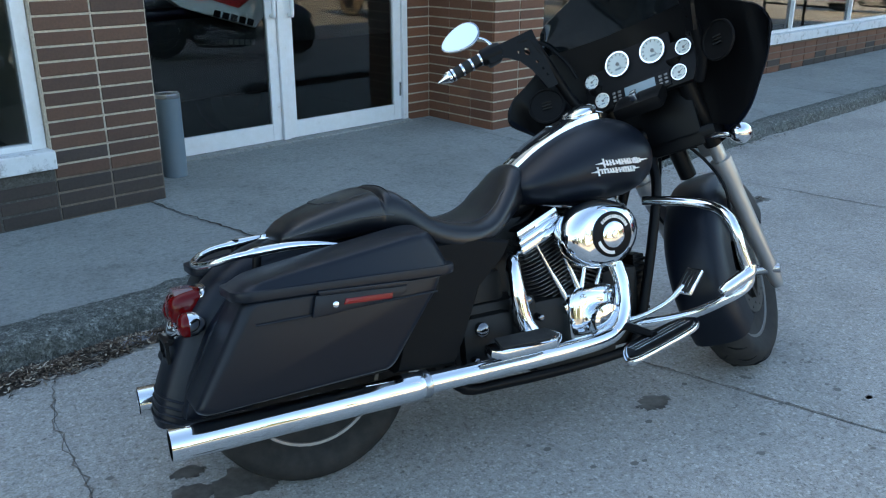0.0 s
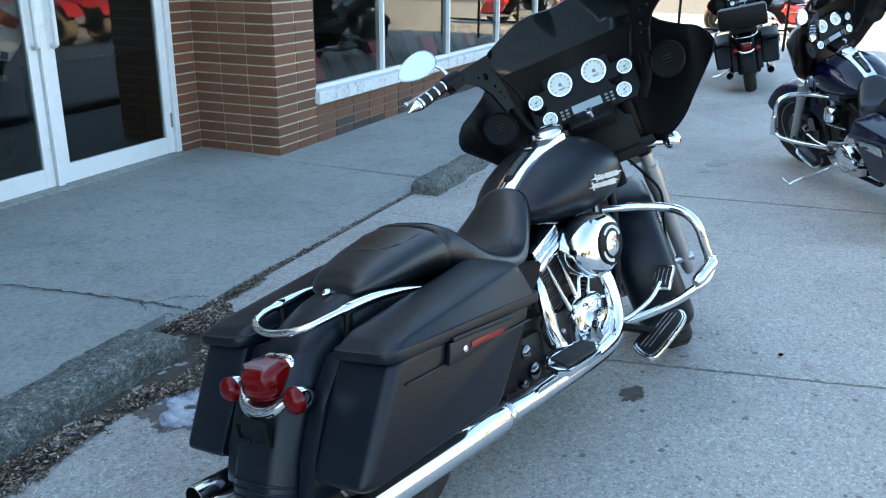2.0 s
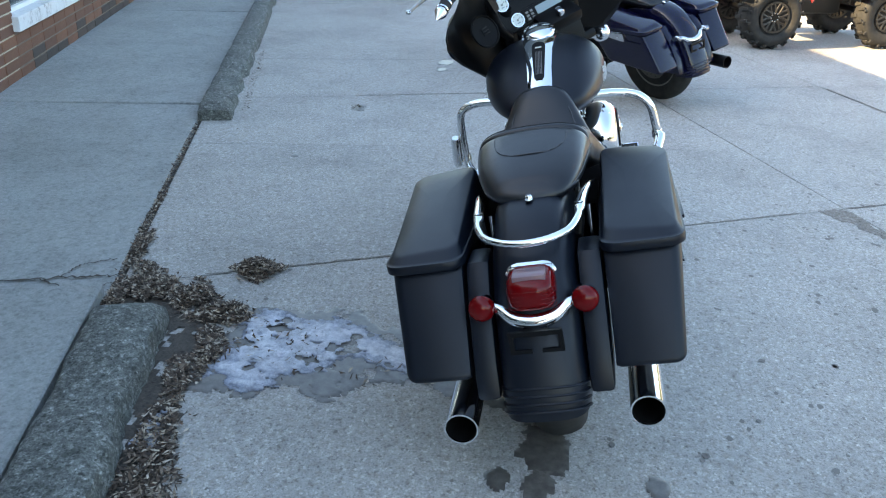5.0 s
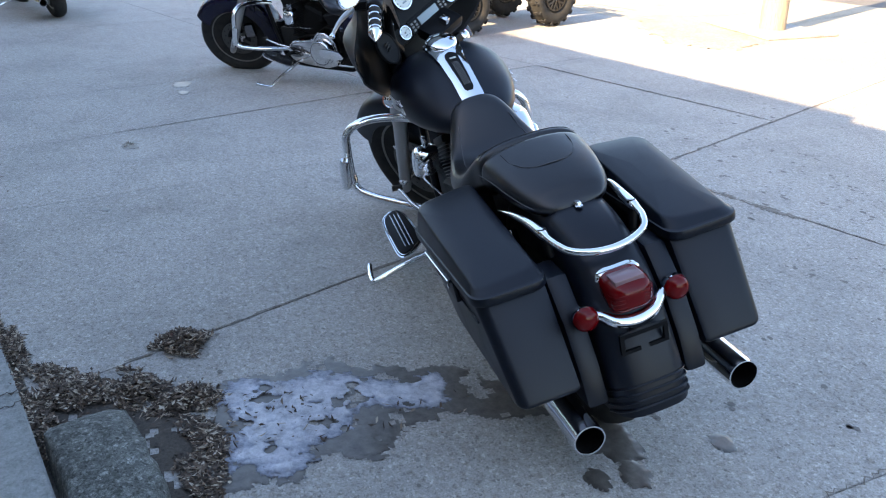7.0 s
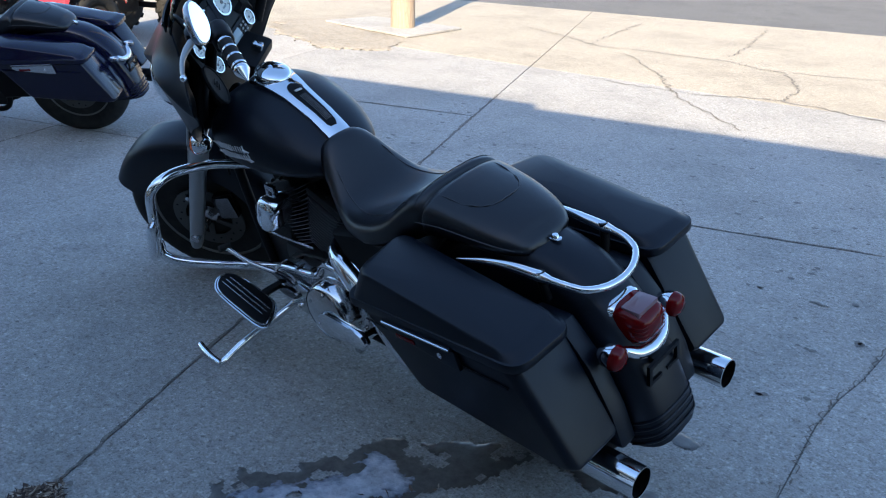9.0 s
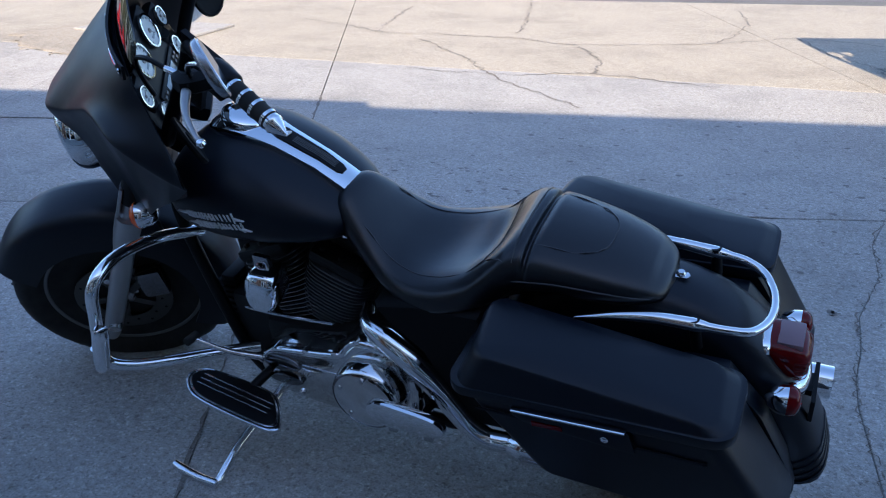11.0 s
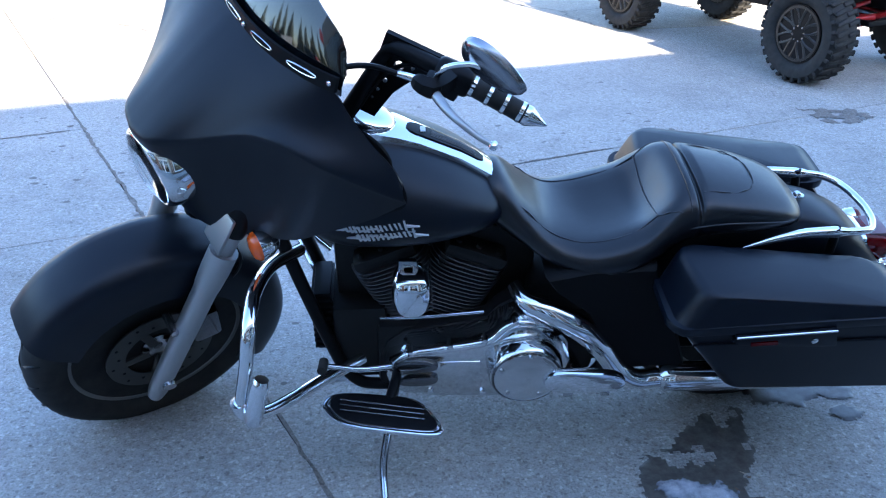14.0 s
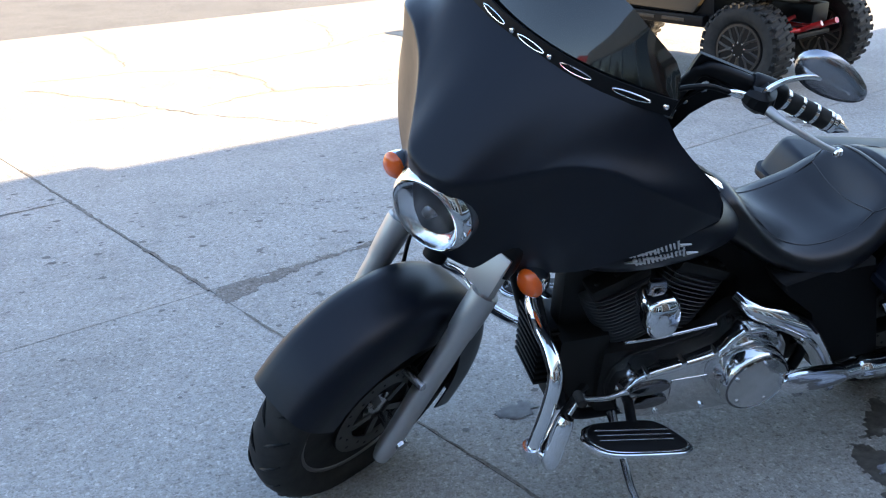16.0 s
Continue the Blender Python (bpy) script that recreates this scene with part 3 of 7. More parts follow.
# evergreens and low buildings over the street, far behind everything
rnd = random.Random(21)
bm = bmesh.new()
for k in range(90):
    u, v = -75 + k * 1.75 + rnd.uniform(-0.8, 0.8), -31 - rnd.uniform(0, 7)
    tall, wide = rnd.uniform(5.5, 11), rnd.uniform(1.3, 2.3)
    ring = []
    for f in (0.02, 0.10, 0.28, 0.45, 0.62, 0.78, 0.92, 1.0):
        w = wide * (1 - f) ** 0.8 + 0.03
        ring.append([(u + w * rnd.uniform(0.65, 1.15) * math.cos(a), v + w * rnd.uniform(0.65, 1.15) * math.sin(a), f * tall - 0.3) for a in np.linspace(0, 6.283, 11, endpoint=False)])
    skin(ring, True, True, bm)
trees = link("far_trees", bm, M_TREES, None, BLD, 0)
tagged(trees, "row of dark evergreen trees over the street", "trees", kind="stuff")
bm = bmesh.new()
for k in range(34):
    u, v = rnd.uniform(44, 62), -20 + k * 1.7 + rnd.uniform(-0.8, 0.8)
    tall, wide = rnd.uniform(5, 13), rnd.uniform(1.3, 2.3)
    ring = []
    for f in (0.02, 0.10, 0.28, 0.45, 0.62, 0.78, 0.92, 1.0):
        w = wide * (1 - f) ** 0.8 + 0.03
        ring.append([(u + w * rnd.uniform(0.65, 1.15) * math.cos(a), v + w * rnd.uniform(0.65, 1.15) * math.sin(a), f * tall - 0.3) for a in np.linspace(0, 6.283, 11, endpoint=False)])
    skin(ring, True, True, bm)
tagged(link("far_trees", bm, M_TREES, None, BLD, 0), "dark evergreen trees down the street", "trees", kind="stuff")
roadside = holder("road_sign", BLD @ Matrix.Translation((38, 9, 0)) @ Matrix.Rotation(radians(-90), 4, 'Z'))
tagged(roadside, "tall roadside sign with a red and a yellow panel", "sign")
part("post", tube([(0, 0, -0.1), (0, 0, 9.0)], 0.12, 10, 2), M_RIM, roadside)
part("panel", box((-0.2, -0.2, 7.0), (3.2, 0.2, 8.9), 0.03), M_REDP, roadside, "red sign panel", None, 0)
part("panel", box((-2.4, -0.2, 5.0), (-0.1, 0.2, 6.9), 0.03), M_AMBER, roadside, "yellow sign panel", None, 0)
far_house = holder("far_building", BLD @ Matrix.Translation((8, -33, 0)))
tagged(far_house, "low pale commercial building over the street", "building")
part("wall", box((-9, -4, -0.3), (9, 4, 4.2)), M_STUCCO, far_house, "", None, 0)
part("roof", box((-9.3, -4.3, 4.2), (9.3, 4.3, 4.6), 0.05), M_ROAD, far_house, "", None, 0)
for k in range(5):
    part("window", box((-7.6 + k * 3.2, 3.95, 1.0), (-5.6 + k * 3.2, 4.02, 2.6)), M_ROOM, far_house, "", None, 0)
# ---- motorcycles: x ahead of the rear axle, y to the rider's left, z up, upright ----
RAKE, WHEELBASE, TRAIL = radians(26), 1.63, 0.165
AXIS_FOOT = Vector((WHEELBASE + TRAIL, 0, 0))
AXIS = Vector((-math.sin(RAKE), 0, math.cos(RAKE)))


def hollow_lathe(*given):
    """A turned shell, open at both ends."""
    bm = lathe(*given)
    bmesh.ops.delete(bm, geom=[f for f in bm.faces if len(f.verts) > 8], context='FACES')
    return bm


def steer(degrees):
    return Matrix.Translation(AXIS_FOOT) @ Matrix.Rotation(radians(degrees), 4, AXIS) @ Matrix.Translation(-AXIS_FOOT)


def body_rings(rows, n=28, power=2.4, per=4):
    """Rings across x from rows (x, z_low, z_high, half_width, power)."""
    line = smooth_line([Vector((r[0], r[1], r[2])) for r in rows], per)
    wide = smooth_line([Vector((r[0], r[3], r[4] if len(r) > 4 else power)) for r in rows], per)
    rings = []
    for p, w in zip(line, wide):
        x, lo, hi = p
        rings.append([(x, a, b) for a, b in oval(0, (lo + hi) / 2, w.y, (hi - lo) / 2, n, max(1.6, w.z))])
    return rings


def tyre_profile(r, w, rim):
    h = w / 2
    return [(rim, -h * 0.62), (rim + 0.012, -h * 0.80), (rim + (r - rim) * 0.45, -h), (r - 0.035, -h * 0.97), (r - 0.014, -h * 0.74), (r - 0.003, -h * 0.36), (r, 0),
            (r - 0.003, h * 0.36), (r - 0.014, h * 0.74), (r - 0.035, h * 0.97), (rim + (r - rim) * 0.45, h), (rim + 0.012, h * 0.80), (rim, h * 0.62)]


def wheel(parent, centre, r, w, rim, m, spokes=9, disc_sides=(1,), rim_mat=None, detail=True):
    at = Matrix.Translation(centre)
    base = m @ at
    t = bmesh.new()
    lathe(tyre_profile(r, w, rim), 48, 'Y', t)
    whole = part("wheel", t, M_RUBBER, parent, "black rubber road tyre", base, 50)
    if detail:
        grooves = bmesh.new()
        for k in range(22):
            a = k * 2 * math.pi / 22
            for s in (1, -1):
                pts = []
                for j in range(5):
                    f = j / 4
                    ang, y = a + 0.16 * f + (0.14 if s < 0 else 0), s * w * (0.06 + 0.36 * f)
                    rr = r - 0.0034 - 0.016 * max(0, f - 0.35) ** 1.6 * 2.4
                    pts.append((rr * math.cos(ang), y, rr * math.sin(ang)))
                tube(pts, [0.0022, 0.004, 0.0045, 0.004, 0.002], 5, 2, grooves)
        tagged(part("tread_groove", grooves, M_BLACK, whole, "", base, 0), kind="stuff")
    rb = bmesh.new()
    h = w * 0.33
    lathe([(rim - 0.022, -h * 0.5), (rim - 0.004, -h), (rim + 0.012, -h * 1.06), (rim + 0.012, -h * 0.96), (rim - 0.006, -h * 0.7), (rim - 0.012, 0), (rim - 0.006, h * 0.7), (rim + 0.012, h * 0.96), (rim + 0.012, h * 1.06), (rim - 0.004, h), (rim - 0.022, h * 0.5)], 48, 'Y', rb)
    part("rim", rb, rim_mat or M_RIM, whole, "silver cast alloy rim", base)
    sp = bmesh.new()
    for k in range(spokes):
        a = k * 2 * math.pi / spokes
        one = box((0.03, -0.014, -0.013), (rim - 0.008, 0.014, 0.013), 0.005)
        merge(sp, turned(one, Matrix.Rotation(a, 4, 'Y')))
    part("spokes", sp, rim_mat or M_RIM, whole, "", base)
    part("hub", lathe([(0.02, -0.06), (0.045, -0.05), (0.045, 0.05), (0.02, 0.06)], 20, 'Y'), M_CASE, whole, "", base)
    for s in disc_sides:
        d = bmesh.new()
        lathe([(0.095, s * 0.062), (0.146, s * 0.062), (0.146, s * 0.067), (0.095, s * 0.067)], 40, 'Y', d)
        bmesh.ops.delete(d, geom=[f for f in d.faces if len(f.verts) > 8], context='FACES')
        for k in range(5):
            merge(d, turned(box((0.03, s * 0.06, -0.012), (0.10, s * 0.066, 0.012), 0.002), Matrix.Rotation(k * 1.2566, 4, 'Y')))
        part("brake_disc", d, M_DISC, whole, "drilled steel brake disc", base)
        holes = bmesh.new()
        for k in range(20):
            a = k * 2 * math.pi / 20
            rr = 0.113 if k % 2 else 0.130
            lathe([(0.0045, s * 0.0615), (0.0045, s * 0.0678)], 8, 'Y', holes, (rr * math.cos(a), 0, rr * math.sin(a)))
        tagged(part("disc_hole", holes, M_BLACK, whole, "", base), kind="stuff")
    return whole


def arch(path, half, drop, thick=0.006, n=9, centre=(0, 0.312)):
    """A mudguard: a rounded cross-section along a path of (x, z) in the wheel's plane, open towards the wheel."""
    line = smooth_line([Vector((x, 0, z)) for x, z in path], 5)
    rings = []
    for i, p in enumerate(line):
        way = (line[min(i + 1, len(line) - 1)] - line[max(i - 1, 0)]).normalized()
        out = way.cross(Vector((0, 1, 0))).normalized()
        if out.dot(p - Vector((centre[0], 0, centre[1]))) < 0:
            out = -out
        outer, inner = [], []
        for k in range(n):
            a = math.pi * k / (n - 1)
            c, s = math.cos(a), math.sin(a)
            y = half * math.copysign(abs(c) ** 0.55, c)
            d = (abs(s) ** 0.55 - 1) * drop
            outer.append(p + Vector((0, y, 0)) + out * d)
            inner.append(p + Vector((0, y * (1 - thick / half), 0)) + out * (d - (thick if 0 < k < n - 1 else 0)))
        rings.append(outer + inner[::-1])
    return skin(rings)


def rounded(poly, r, n):
    """An outline with its corners rounded."""
    pts = [Vector(p) for p in poly]
    out = []
    for k, p in enumerate(pts):
        a, b = pts[k - 1], pts[(k + 1) % len(pts)]
        ra = min(r, (a - p).length * 0.45, (b - p).length * 0.45)
        p0, p1 = p + (a - p).normalized() * ra, p + (b - p).normalized() * ra
        for t in np.linspace(0, 1, n):
            out.append(p0 * (1 - t) ** 2 + p * 2 * t * (1 - t) + p1 * t * t)
    return out


BAG_SIDE = [(-0.215, 0.612), (0.30, 0.590), (0.292, 0.560), (0.155, 0.372), (0.135, 0.358), (-0.340, 0.345), (-0.362, 0.360)]
BAG_OUTLINE = [tuple(p) for p in rounded(BAG_SIDE, 0.024, 5)]


def saddlebag(parent, paint, hardware, s, detail=True):
    """One hard case: body, lid, hinge plate, reflector and lock. s: 1 left, -1 right."""
    y_in, y_out, y_low = 0.178, 0.362, 0.343
    rings = []
    bend = [(y_out - 0.030 + 0.030 * math.sin(a), -0.030 * (1 - math.cos(a))) for a in np.linspace(0, math.pi / 2, 8)]
    for y, grow in [(y_in, -0.006), (y_in + 0.012, 0)] + bend:
        ring = []
        for x, z in BAG_OUTLINE:
            yy = y - (y_out - y_low) * max(0, (0.6 - z) / 0.25) * (1 if y > 0.27 else 0)
            cx, cz = -0.04, 0.47
            d = Vector((x - cx, z - cz))
            d *= 1 + grow / d.length
            ring.append((cx + d.x, yy, cz + d.y))
        rings.append(ring)
    bm = skin(rings)
    flip = Matrix.Diagonal((1, s, 1, 1))
    body = part("saddlebag", bm, paint, parent, "hard saddlebag case", flip, 50)
    groove = tube([(-0.20, y_out + 0.0005, 0.545), (0.05, y_out + 0.0005, 0.545), (0.275, y_out + 0.0005, 0.545)], 0.003, 6, 4)
    part("crease", groove, paint, body, "", flip)
    edge = rounded([(-0.236, 0.172), (-0.238, 0.370), (0.300, 0.376), (0.326, 0.345), (0.330, 0.172)], 0.050, 6)
    crown = rounded([(-0.192, 0.186), (-0.208, 0.354), (0.240, 0.366), (0.266, 0.345), (0.292, 0.186)], 0.040, 6)
    seam = lambda x: 0.606 - 0.034 * (x + 0.236)
    crest = lambda x, y: 0.647 + 0.150 * (x + 0.2) - 1.1 * max(0.0, y - 0.27) ** 2 - 0.35 * max(0, x - 0.10) ** 2
    layers = []
    for f, dz in ((0.05, -0.003), (-0.18, -0.001), (-0.23, 0.002), (-0.23, 0.019), (-0.19, 0.022), (0.06, 0.023)):
        layers.append([(p.x + (q.x - p.x) * f, p.y + (q.y - p.y) * f, seam(p.x) + dz) for p, q in zip(edge, crown)])
    for f, up in ((0.14, 0.06), (0.45, 0.50), (0.70, 0.82), (0.85, 0.93), (1.0, 0.98), (1.2, 1.0)):
        ring = []
        for p, q in zip(edge, crown):
            w = p.lerp(q, f)
            ring.append((w.x, w.y, seam(p.x) + 0.024 + (crest(w.x, w.y) - seam(p.x) - 0.024) * up))
        layers.append(ring)
    for f in (0.35, 0.7):
        layers.append([(x + (0.04 - x) * f, y + (0.27 - y) * f, crest(x + (0.04 - x) * f, y + (0.27 - y) * f) + 0.003 * f) for x, y, z in layers[11]])
    lb = skin(layers)
    part("lid", lb, paint, body, "", flip, 36)
    plate_pts = [(-0.052, 0.592), (0.185, 0.577), (0.188, 0.563), (0.165, 0.552), (-0.02, 0.540), (-0.066, 0.540)]
    part("latch_plate", plate(plate_pts, y_out + 0.001, y_out + 0.014, 'Y', 0.003), hardware if hardware is M_CASE else paint, body, "", flip)
    part("latch_lever", plate([(-0.048, 0.604), (0.188, 0.590), (0.185, 0.578), (-0.044, 0.592)], y_out + 0.006, y_out + 0.022, 'Y', 0.003), paint, body, "", flip)
    if s > 0:
        part("latch_edge", tube([(-0.046, y_out + 0.0225, 0.600), (0.07, y_out + 0.0225, 0.593), (0.186, y_out + 0.0225, 0.586)], 0.0028, 8, 2), hardware, body, "thin chrome edge", flip)
    # left strip takes a darker red: the shade below its lever, put into colour
    part("reflector", plate([(0.022, 0.573), (0.146, 0.566), (0.142, 0.552), (0.016, 0.559)] if s < 0 else [(0.082, 0.566), (0.146, 0.562), (0.144, 0.551), (0.080, 0.555)], y_out + 0.013, y_out + 0.017, 'Y', 0.001), M_RED2 if s < 0 else M_RED, body, "red reflector strip", flip)
    part("lock", lathe([(0.007, y_out + 0.013), (0.008, y_out + 0.017), (0.004, y_out + 0.019)], 14, 'Y', at=(-0.005, 0, 0.563)), M_CHROME, body, "", flip)
    return body


def saddle(parent):
    """A scooped rider's bucket with a bolster, and a raised pillion pad behind it."""
    rows = [(-0.060, 0.690, 0.704, 0.03, 2.0), (-0.045, 0.680, 0.724, 0.085, 2.4), (0.00, 0.676, 0.751, 0.120, 2.7), (0.08, 0.676, 0.779, 0.143, 2.8), (0.17, 0.676, 0.800, 0.155, 2.8), (0.222, 0.668, 0.808, 0.160, 2.8), (0.236, 0.664, 0.798, 0.1585, 2.7), (0.249, 0.662, 0.812, 0.162, 2.8),
            (0.285, 0.645, 0.807, 0.170, 2.7), (0.325, 0.622, 0.772, 0.184, 2.6), (0.375, 0.602, 0.724, 0.196, 2.5), (0.44, 0.587, 0.692, 0.200, 2.5), (0.51, 0.586, 0.683, 0.190, 2.5), (0.58, 0.603, 0.702, 0.164, 2.5),
            (0.64, 0.632, 0.754, 0.136, 2.4), (0.685, 0.655, 0.803, 0.114, 2.3), (0.712, 0.675, 0.822, 0.100, 2.3), (0.735, 0.70, 0.820, 0.088, 2.2), (0.748, 0.735, 0.802, 0.068, 2.0)]
    rings = body_rings(rows, 44, 2.4, 6)
    for ring in rings:
        x = ring[0][0]
        mid = sum(p[2] for p in ring) / len(ring)
        for i, (a, y, z) in enumerate(ring):
            if z > mid and 0.26 < x < 0.64:
                wide = max(0.0, 1 - (y / 0.128) ** 2)
                scoop = 0.034 * math.exp(-((x - 0.338) / 0.050) ** 2) + 0.012 * math.exp(-((x - 0.45) / 0.10) ** 2)
                rise = 0.012 * math.exp(-((x - 0.45) / 0.10) ** 2) * (abs(y) / 0.19) ** 2
                f = min(1.0, (z - mid) / 0.03)
                ring[i] = (a, y, z + f * (rise - scoop * wide))
            if z > mid and -0.02 < x < 0.22:
                f = min(1.0, (z - mid) / 0.03)
                ring[i] = (a, y, z + f * 0.005 * math.cos(min(1.0, abs(y) / 0.11) * math.pi / 2))
    ob = part("seat", skin(rings), M_SEAT, parent, "stitched black vinyl two-up seat", None, 60)

    def on_top(x, y):
        """The point of the seat's upper side over (x, y)."""
        ring = min(rings, key=lambda r: abs(r[0][0] - x))
        mid = sum(p[2] for p in ring) / len(ring)
        upper = sorted((p[1], p[2]) for p in ring if p[2] >= mid)
        return (x, y, float(np.interp(y, [p[0] for p in upper], [p[1] for p in upper])) + 0.0004)

    def width(x):
        return float(np.interp(x, [r[0] for r in rows], [r[3] for r in rows]))

    def stitched(points, r=0.0015):
        part("seam", tube([on_top(x, y) for x, y in points], r, 6, 3), M_STITCH, ob)

    for e in (1, -1):
        stitched([(x, e * 0.70 * width(x)) for x in np.linspace(0.335, 0.66, 15)])
        stitched([(0.335 - 0.052 * t, e * (0.70 + 0.20 * t) * width(0.335 - 0.052 * t)) for t in np.linspace(0, 1, 6)])
    stitched([(0.335, y) for y in np.linspace(-0.70, 0.70, 15) * width(0.335)])
    stitched([(0.225 - 0.150 * abs(math.sin(t)) ** 0.7, 0.66 * width(0.18) * math.copysign(abs(math.cos(t)) ** 0.7, math.cos(t))) for t in np.linspace(0, math.pi, 25)])
    part("seam", tube([on_top(0.262, y) for y in np.linspace(-0.93, 0.93, 19) * width(0.262)], 0.0014, 6, 3), M_SEAT, ob)
    for e in (1, -1):
        part("welt", tube([(0.26, e * 0.1628, 0.735), (0.17, e * 0.1555, 0.740), (0.08, e * 0.1435, 0.731), (0.0, e * 0.1205, 0.716), (-0.04, e * 0.090, 0.704)], 0.0020, 6, 4), M_STITCH, ob)
    part("seat_tab", plate([(-0.048, -0.012), (-0.082, -0.010), (-0.088, 0.0), (-0.082, 0.010), (-0.048, 0.012)], 0.704, 0.7085, 'Z', 0.001), M_CHROME, ob)
    part("seat_bolt", lathe([(0.011, 0), (0.011, 0.004), (0.007, 0.009)], 14, 'Z', at=(-0.068, 0, 0.708)), M_CHROME, ob)
    return ob


def fuel_tank(parent, paint, badge=True):
    rows = [(0.690, 0.722, 0.770, 0.050, 2.2), (0.705, 0.708, 0.788, 0.095, 2.2), (0.74, 0.695, 0.815, 0.134, 2.3), (0.82, 0.680, 0.865, 0.172, 2.4), (0.91, 0.670, 0.906, 0.196, 2.4), (1.00, 0.668, 0.934, 0.206, 2.4),
            (1.08, 0.674, 0.936, 0.200, 2.4), (1.14, 0.690, 0.916, 0.178, 2.3), (1.178, 0.720, 0.880, 0.130, 2.2), (1.190, 0.76, 0.84, 0.06, 2.0)]
    rings = body_rings(rows, 40)
    for ring in rings:
        for i, (x, y, z) in enumerate(ring):
            lo, hi = table(rows, x)[:2]
            f = (z - lo) / max(0.01, hi - lo)
            ring[i] = (x, y * (1.0 + 0.06 * math.sin(f * math.pi) - 0.05 * max(0, f - 0.6)), z)
    ob = part("fuel_tank", skin(rings), paint, parent, "", None, 60)
    con = []
    for x, z, w in ((0.715, 0.806, 0.042), (0.735, 0.820, 0.043), (0.80, 0.862, 0.044), (0.90, 0.910, 0.049), (0.95, 0.931, 0.058), (1.00, 0.946, 0.066), (1.05, 0.950, 0.064), (1.085, 0.944, 0.048), (1.10, 0.934, 0.030)):
        con.append([(x, -w, z - 0.02), (x, -w * 0.96, z + 0.004), (x, -w * 0.55, z + 0.011), (x, 0, z + 0.013), (x, w * 0.55, z + 0.011), (x, w * 0.96, z + 0.004), (x, w, z - 0.02)])
    console = part("console", skin(con), M_CHROME, ob, "chrome tank console", None, 40)
    ins = []
    for x, w in ((0.745, 0.010), (0.755, 0.017), (0.80, 0.020), (0.86, 0.0225), (0.905, 0.024), (0.92, 0.019), (0.927, 0.009)):
        z = table([(0.715, 0.806), (0.735, 0.820), (0.80, 0.862), (0.90, 0.910), (0.95, 0.931)], x)[0] + 0.0135
        ins.append([(x, -w, z - 0.004), (x, -w, z + 0.002), (x, 0, z + 0.004), (x, w, z + 0.002), (x, w, z - 0.004)])
    part("insert", skin(ins), M_BLACK, console, "black ribbed rubber insert")
    ribs = bmesh.new()
    for y in (-0.010, -0.005, 0.0, 0.005, 0.010):
        tube([(x, y, table([(0.715, 0.806), (0.735, 0.820), (0.80, 0.862), (0.90, 0.910), (0.95, 0.931)], x)[0] + 0.0178 - abs(y) * 0.1) for x in (0.765, 0.80, 0.84, 0.872)], 0.0011, 6, 2, ribs)
    tagged(part("rib", ribs, M_RIM, console), kind="stuff")
    bars = box((0.884, -0.011, 0.9235), (0.896, 0.011, 0.9265))
    part("lettering", turned(bars, Matrix.Identity(4)), M_BARS, console)
    cap = lathe([(0.051, -0.008), (0.054, 0.006), (0.052, 0.012), (0.046, 0.017), (0.03, 0.022), (0.012, 0.0245), (0.002, 0.025)], 40, 'Z')
    part("fuel_cap", cap, M_CHROME, ob, "round chrome fuel cap", Matrix.Translation((1.010, 0, 0.953)) @ Matrix.Rotation(radians(-18), 4, 'Y') @ Matrix.Scale(1.08, 4))
    if badge:
        for s in (1, -1):
            bb = bmesh.new()
            rnd = random.Random(3)
            for row, (xa, xb, dz) in enumerate(((0.935, 1.072, 0.013), (0.915, 1.040, -0.011))):
                x = xa
                y = s * table([(0.85, 0.188), (0.91, 0.204), (1.0, 0.216), (1.06, 0.214)], x)[0]
                while x < xb:
                    y = s * table([(0.85, 0.190), (0.91, 0.2065), (1.0, 0.2175), (1.05, 0.2160), (1.08, 0.2115)], x)[0]
                    zc = 0.788 + dz + (x - 0.98) * -0.03
                    tall = 0.0135 if x == xa else rnd.choice((0.0068, 0.0078, 0.0090))
                    lean = 0.006 * s
                    plate([(x - lean * 0.5, zc - tall), (x + 0.0050 - lean * 0.5, zc - tall), (x + 0.0054 + lean * 0.5, zc + tall), (x + 0.0004 + lean * 0.5, zc + tall)], y - 0.005, y + 0.003, 'Y', 0, bb)
                    zz = zc + rnd.choice((-0.0045, 0.0, 0.0045))
                    plate([(x, zz - 0.0022), (x + 0.0105, zz - 0.0022), (x + 0.0105, zz + 0.0022), (x, zz + 0.0022)], y - 0.005, y + 0.0025, 'Y', 0, bb)
                    x += rnd.choice((0.0088, 0.0100, 0.0112))
                zc = 0.788 + dz + (xa - 0.98) * -0.03
                plate([(xa - 0.030, zc - 0.001), (xa - 0.001, zc - 0.003), (xa, zc + 0.003)], y - 0.003, y + 0.003, 'Y', 0, bb)
                zc = 0.788 + dz + (xb - 0.98) * -0.03
                plate([(xb + 0.030, zc + 0.001), (xb + 0.002, zc - 0.003), (xb + 0.001, zc + 0.003)], y - 0.003, y + 0.003, 'Y', 0, bb)
            tagged(part("badge", bb, M_BARS, ob, "bright metal badge of plain bars"), kind="stuff")
    return ob


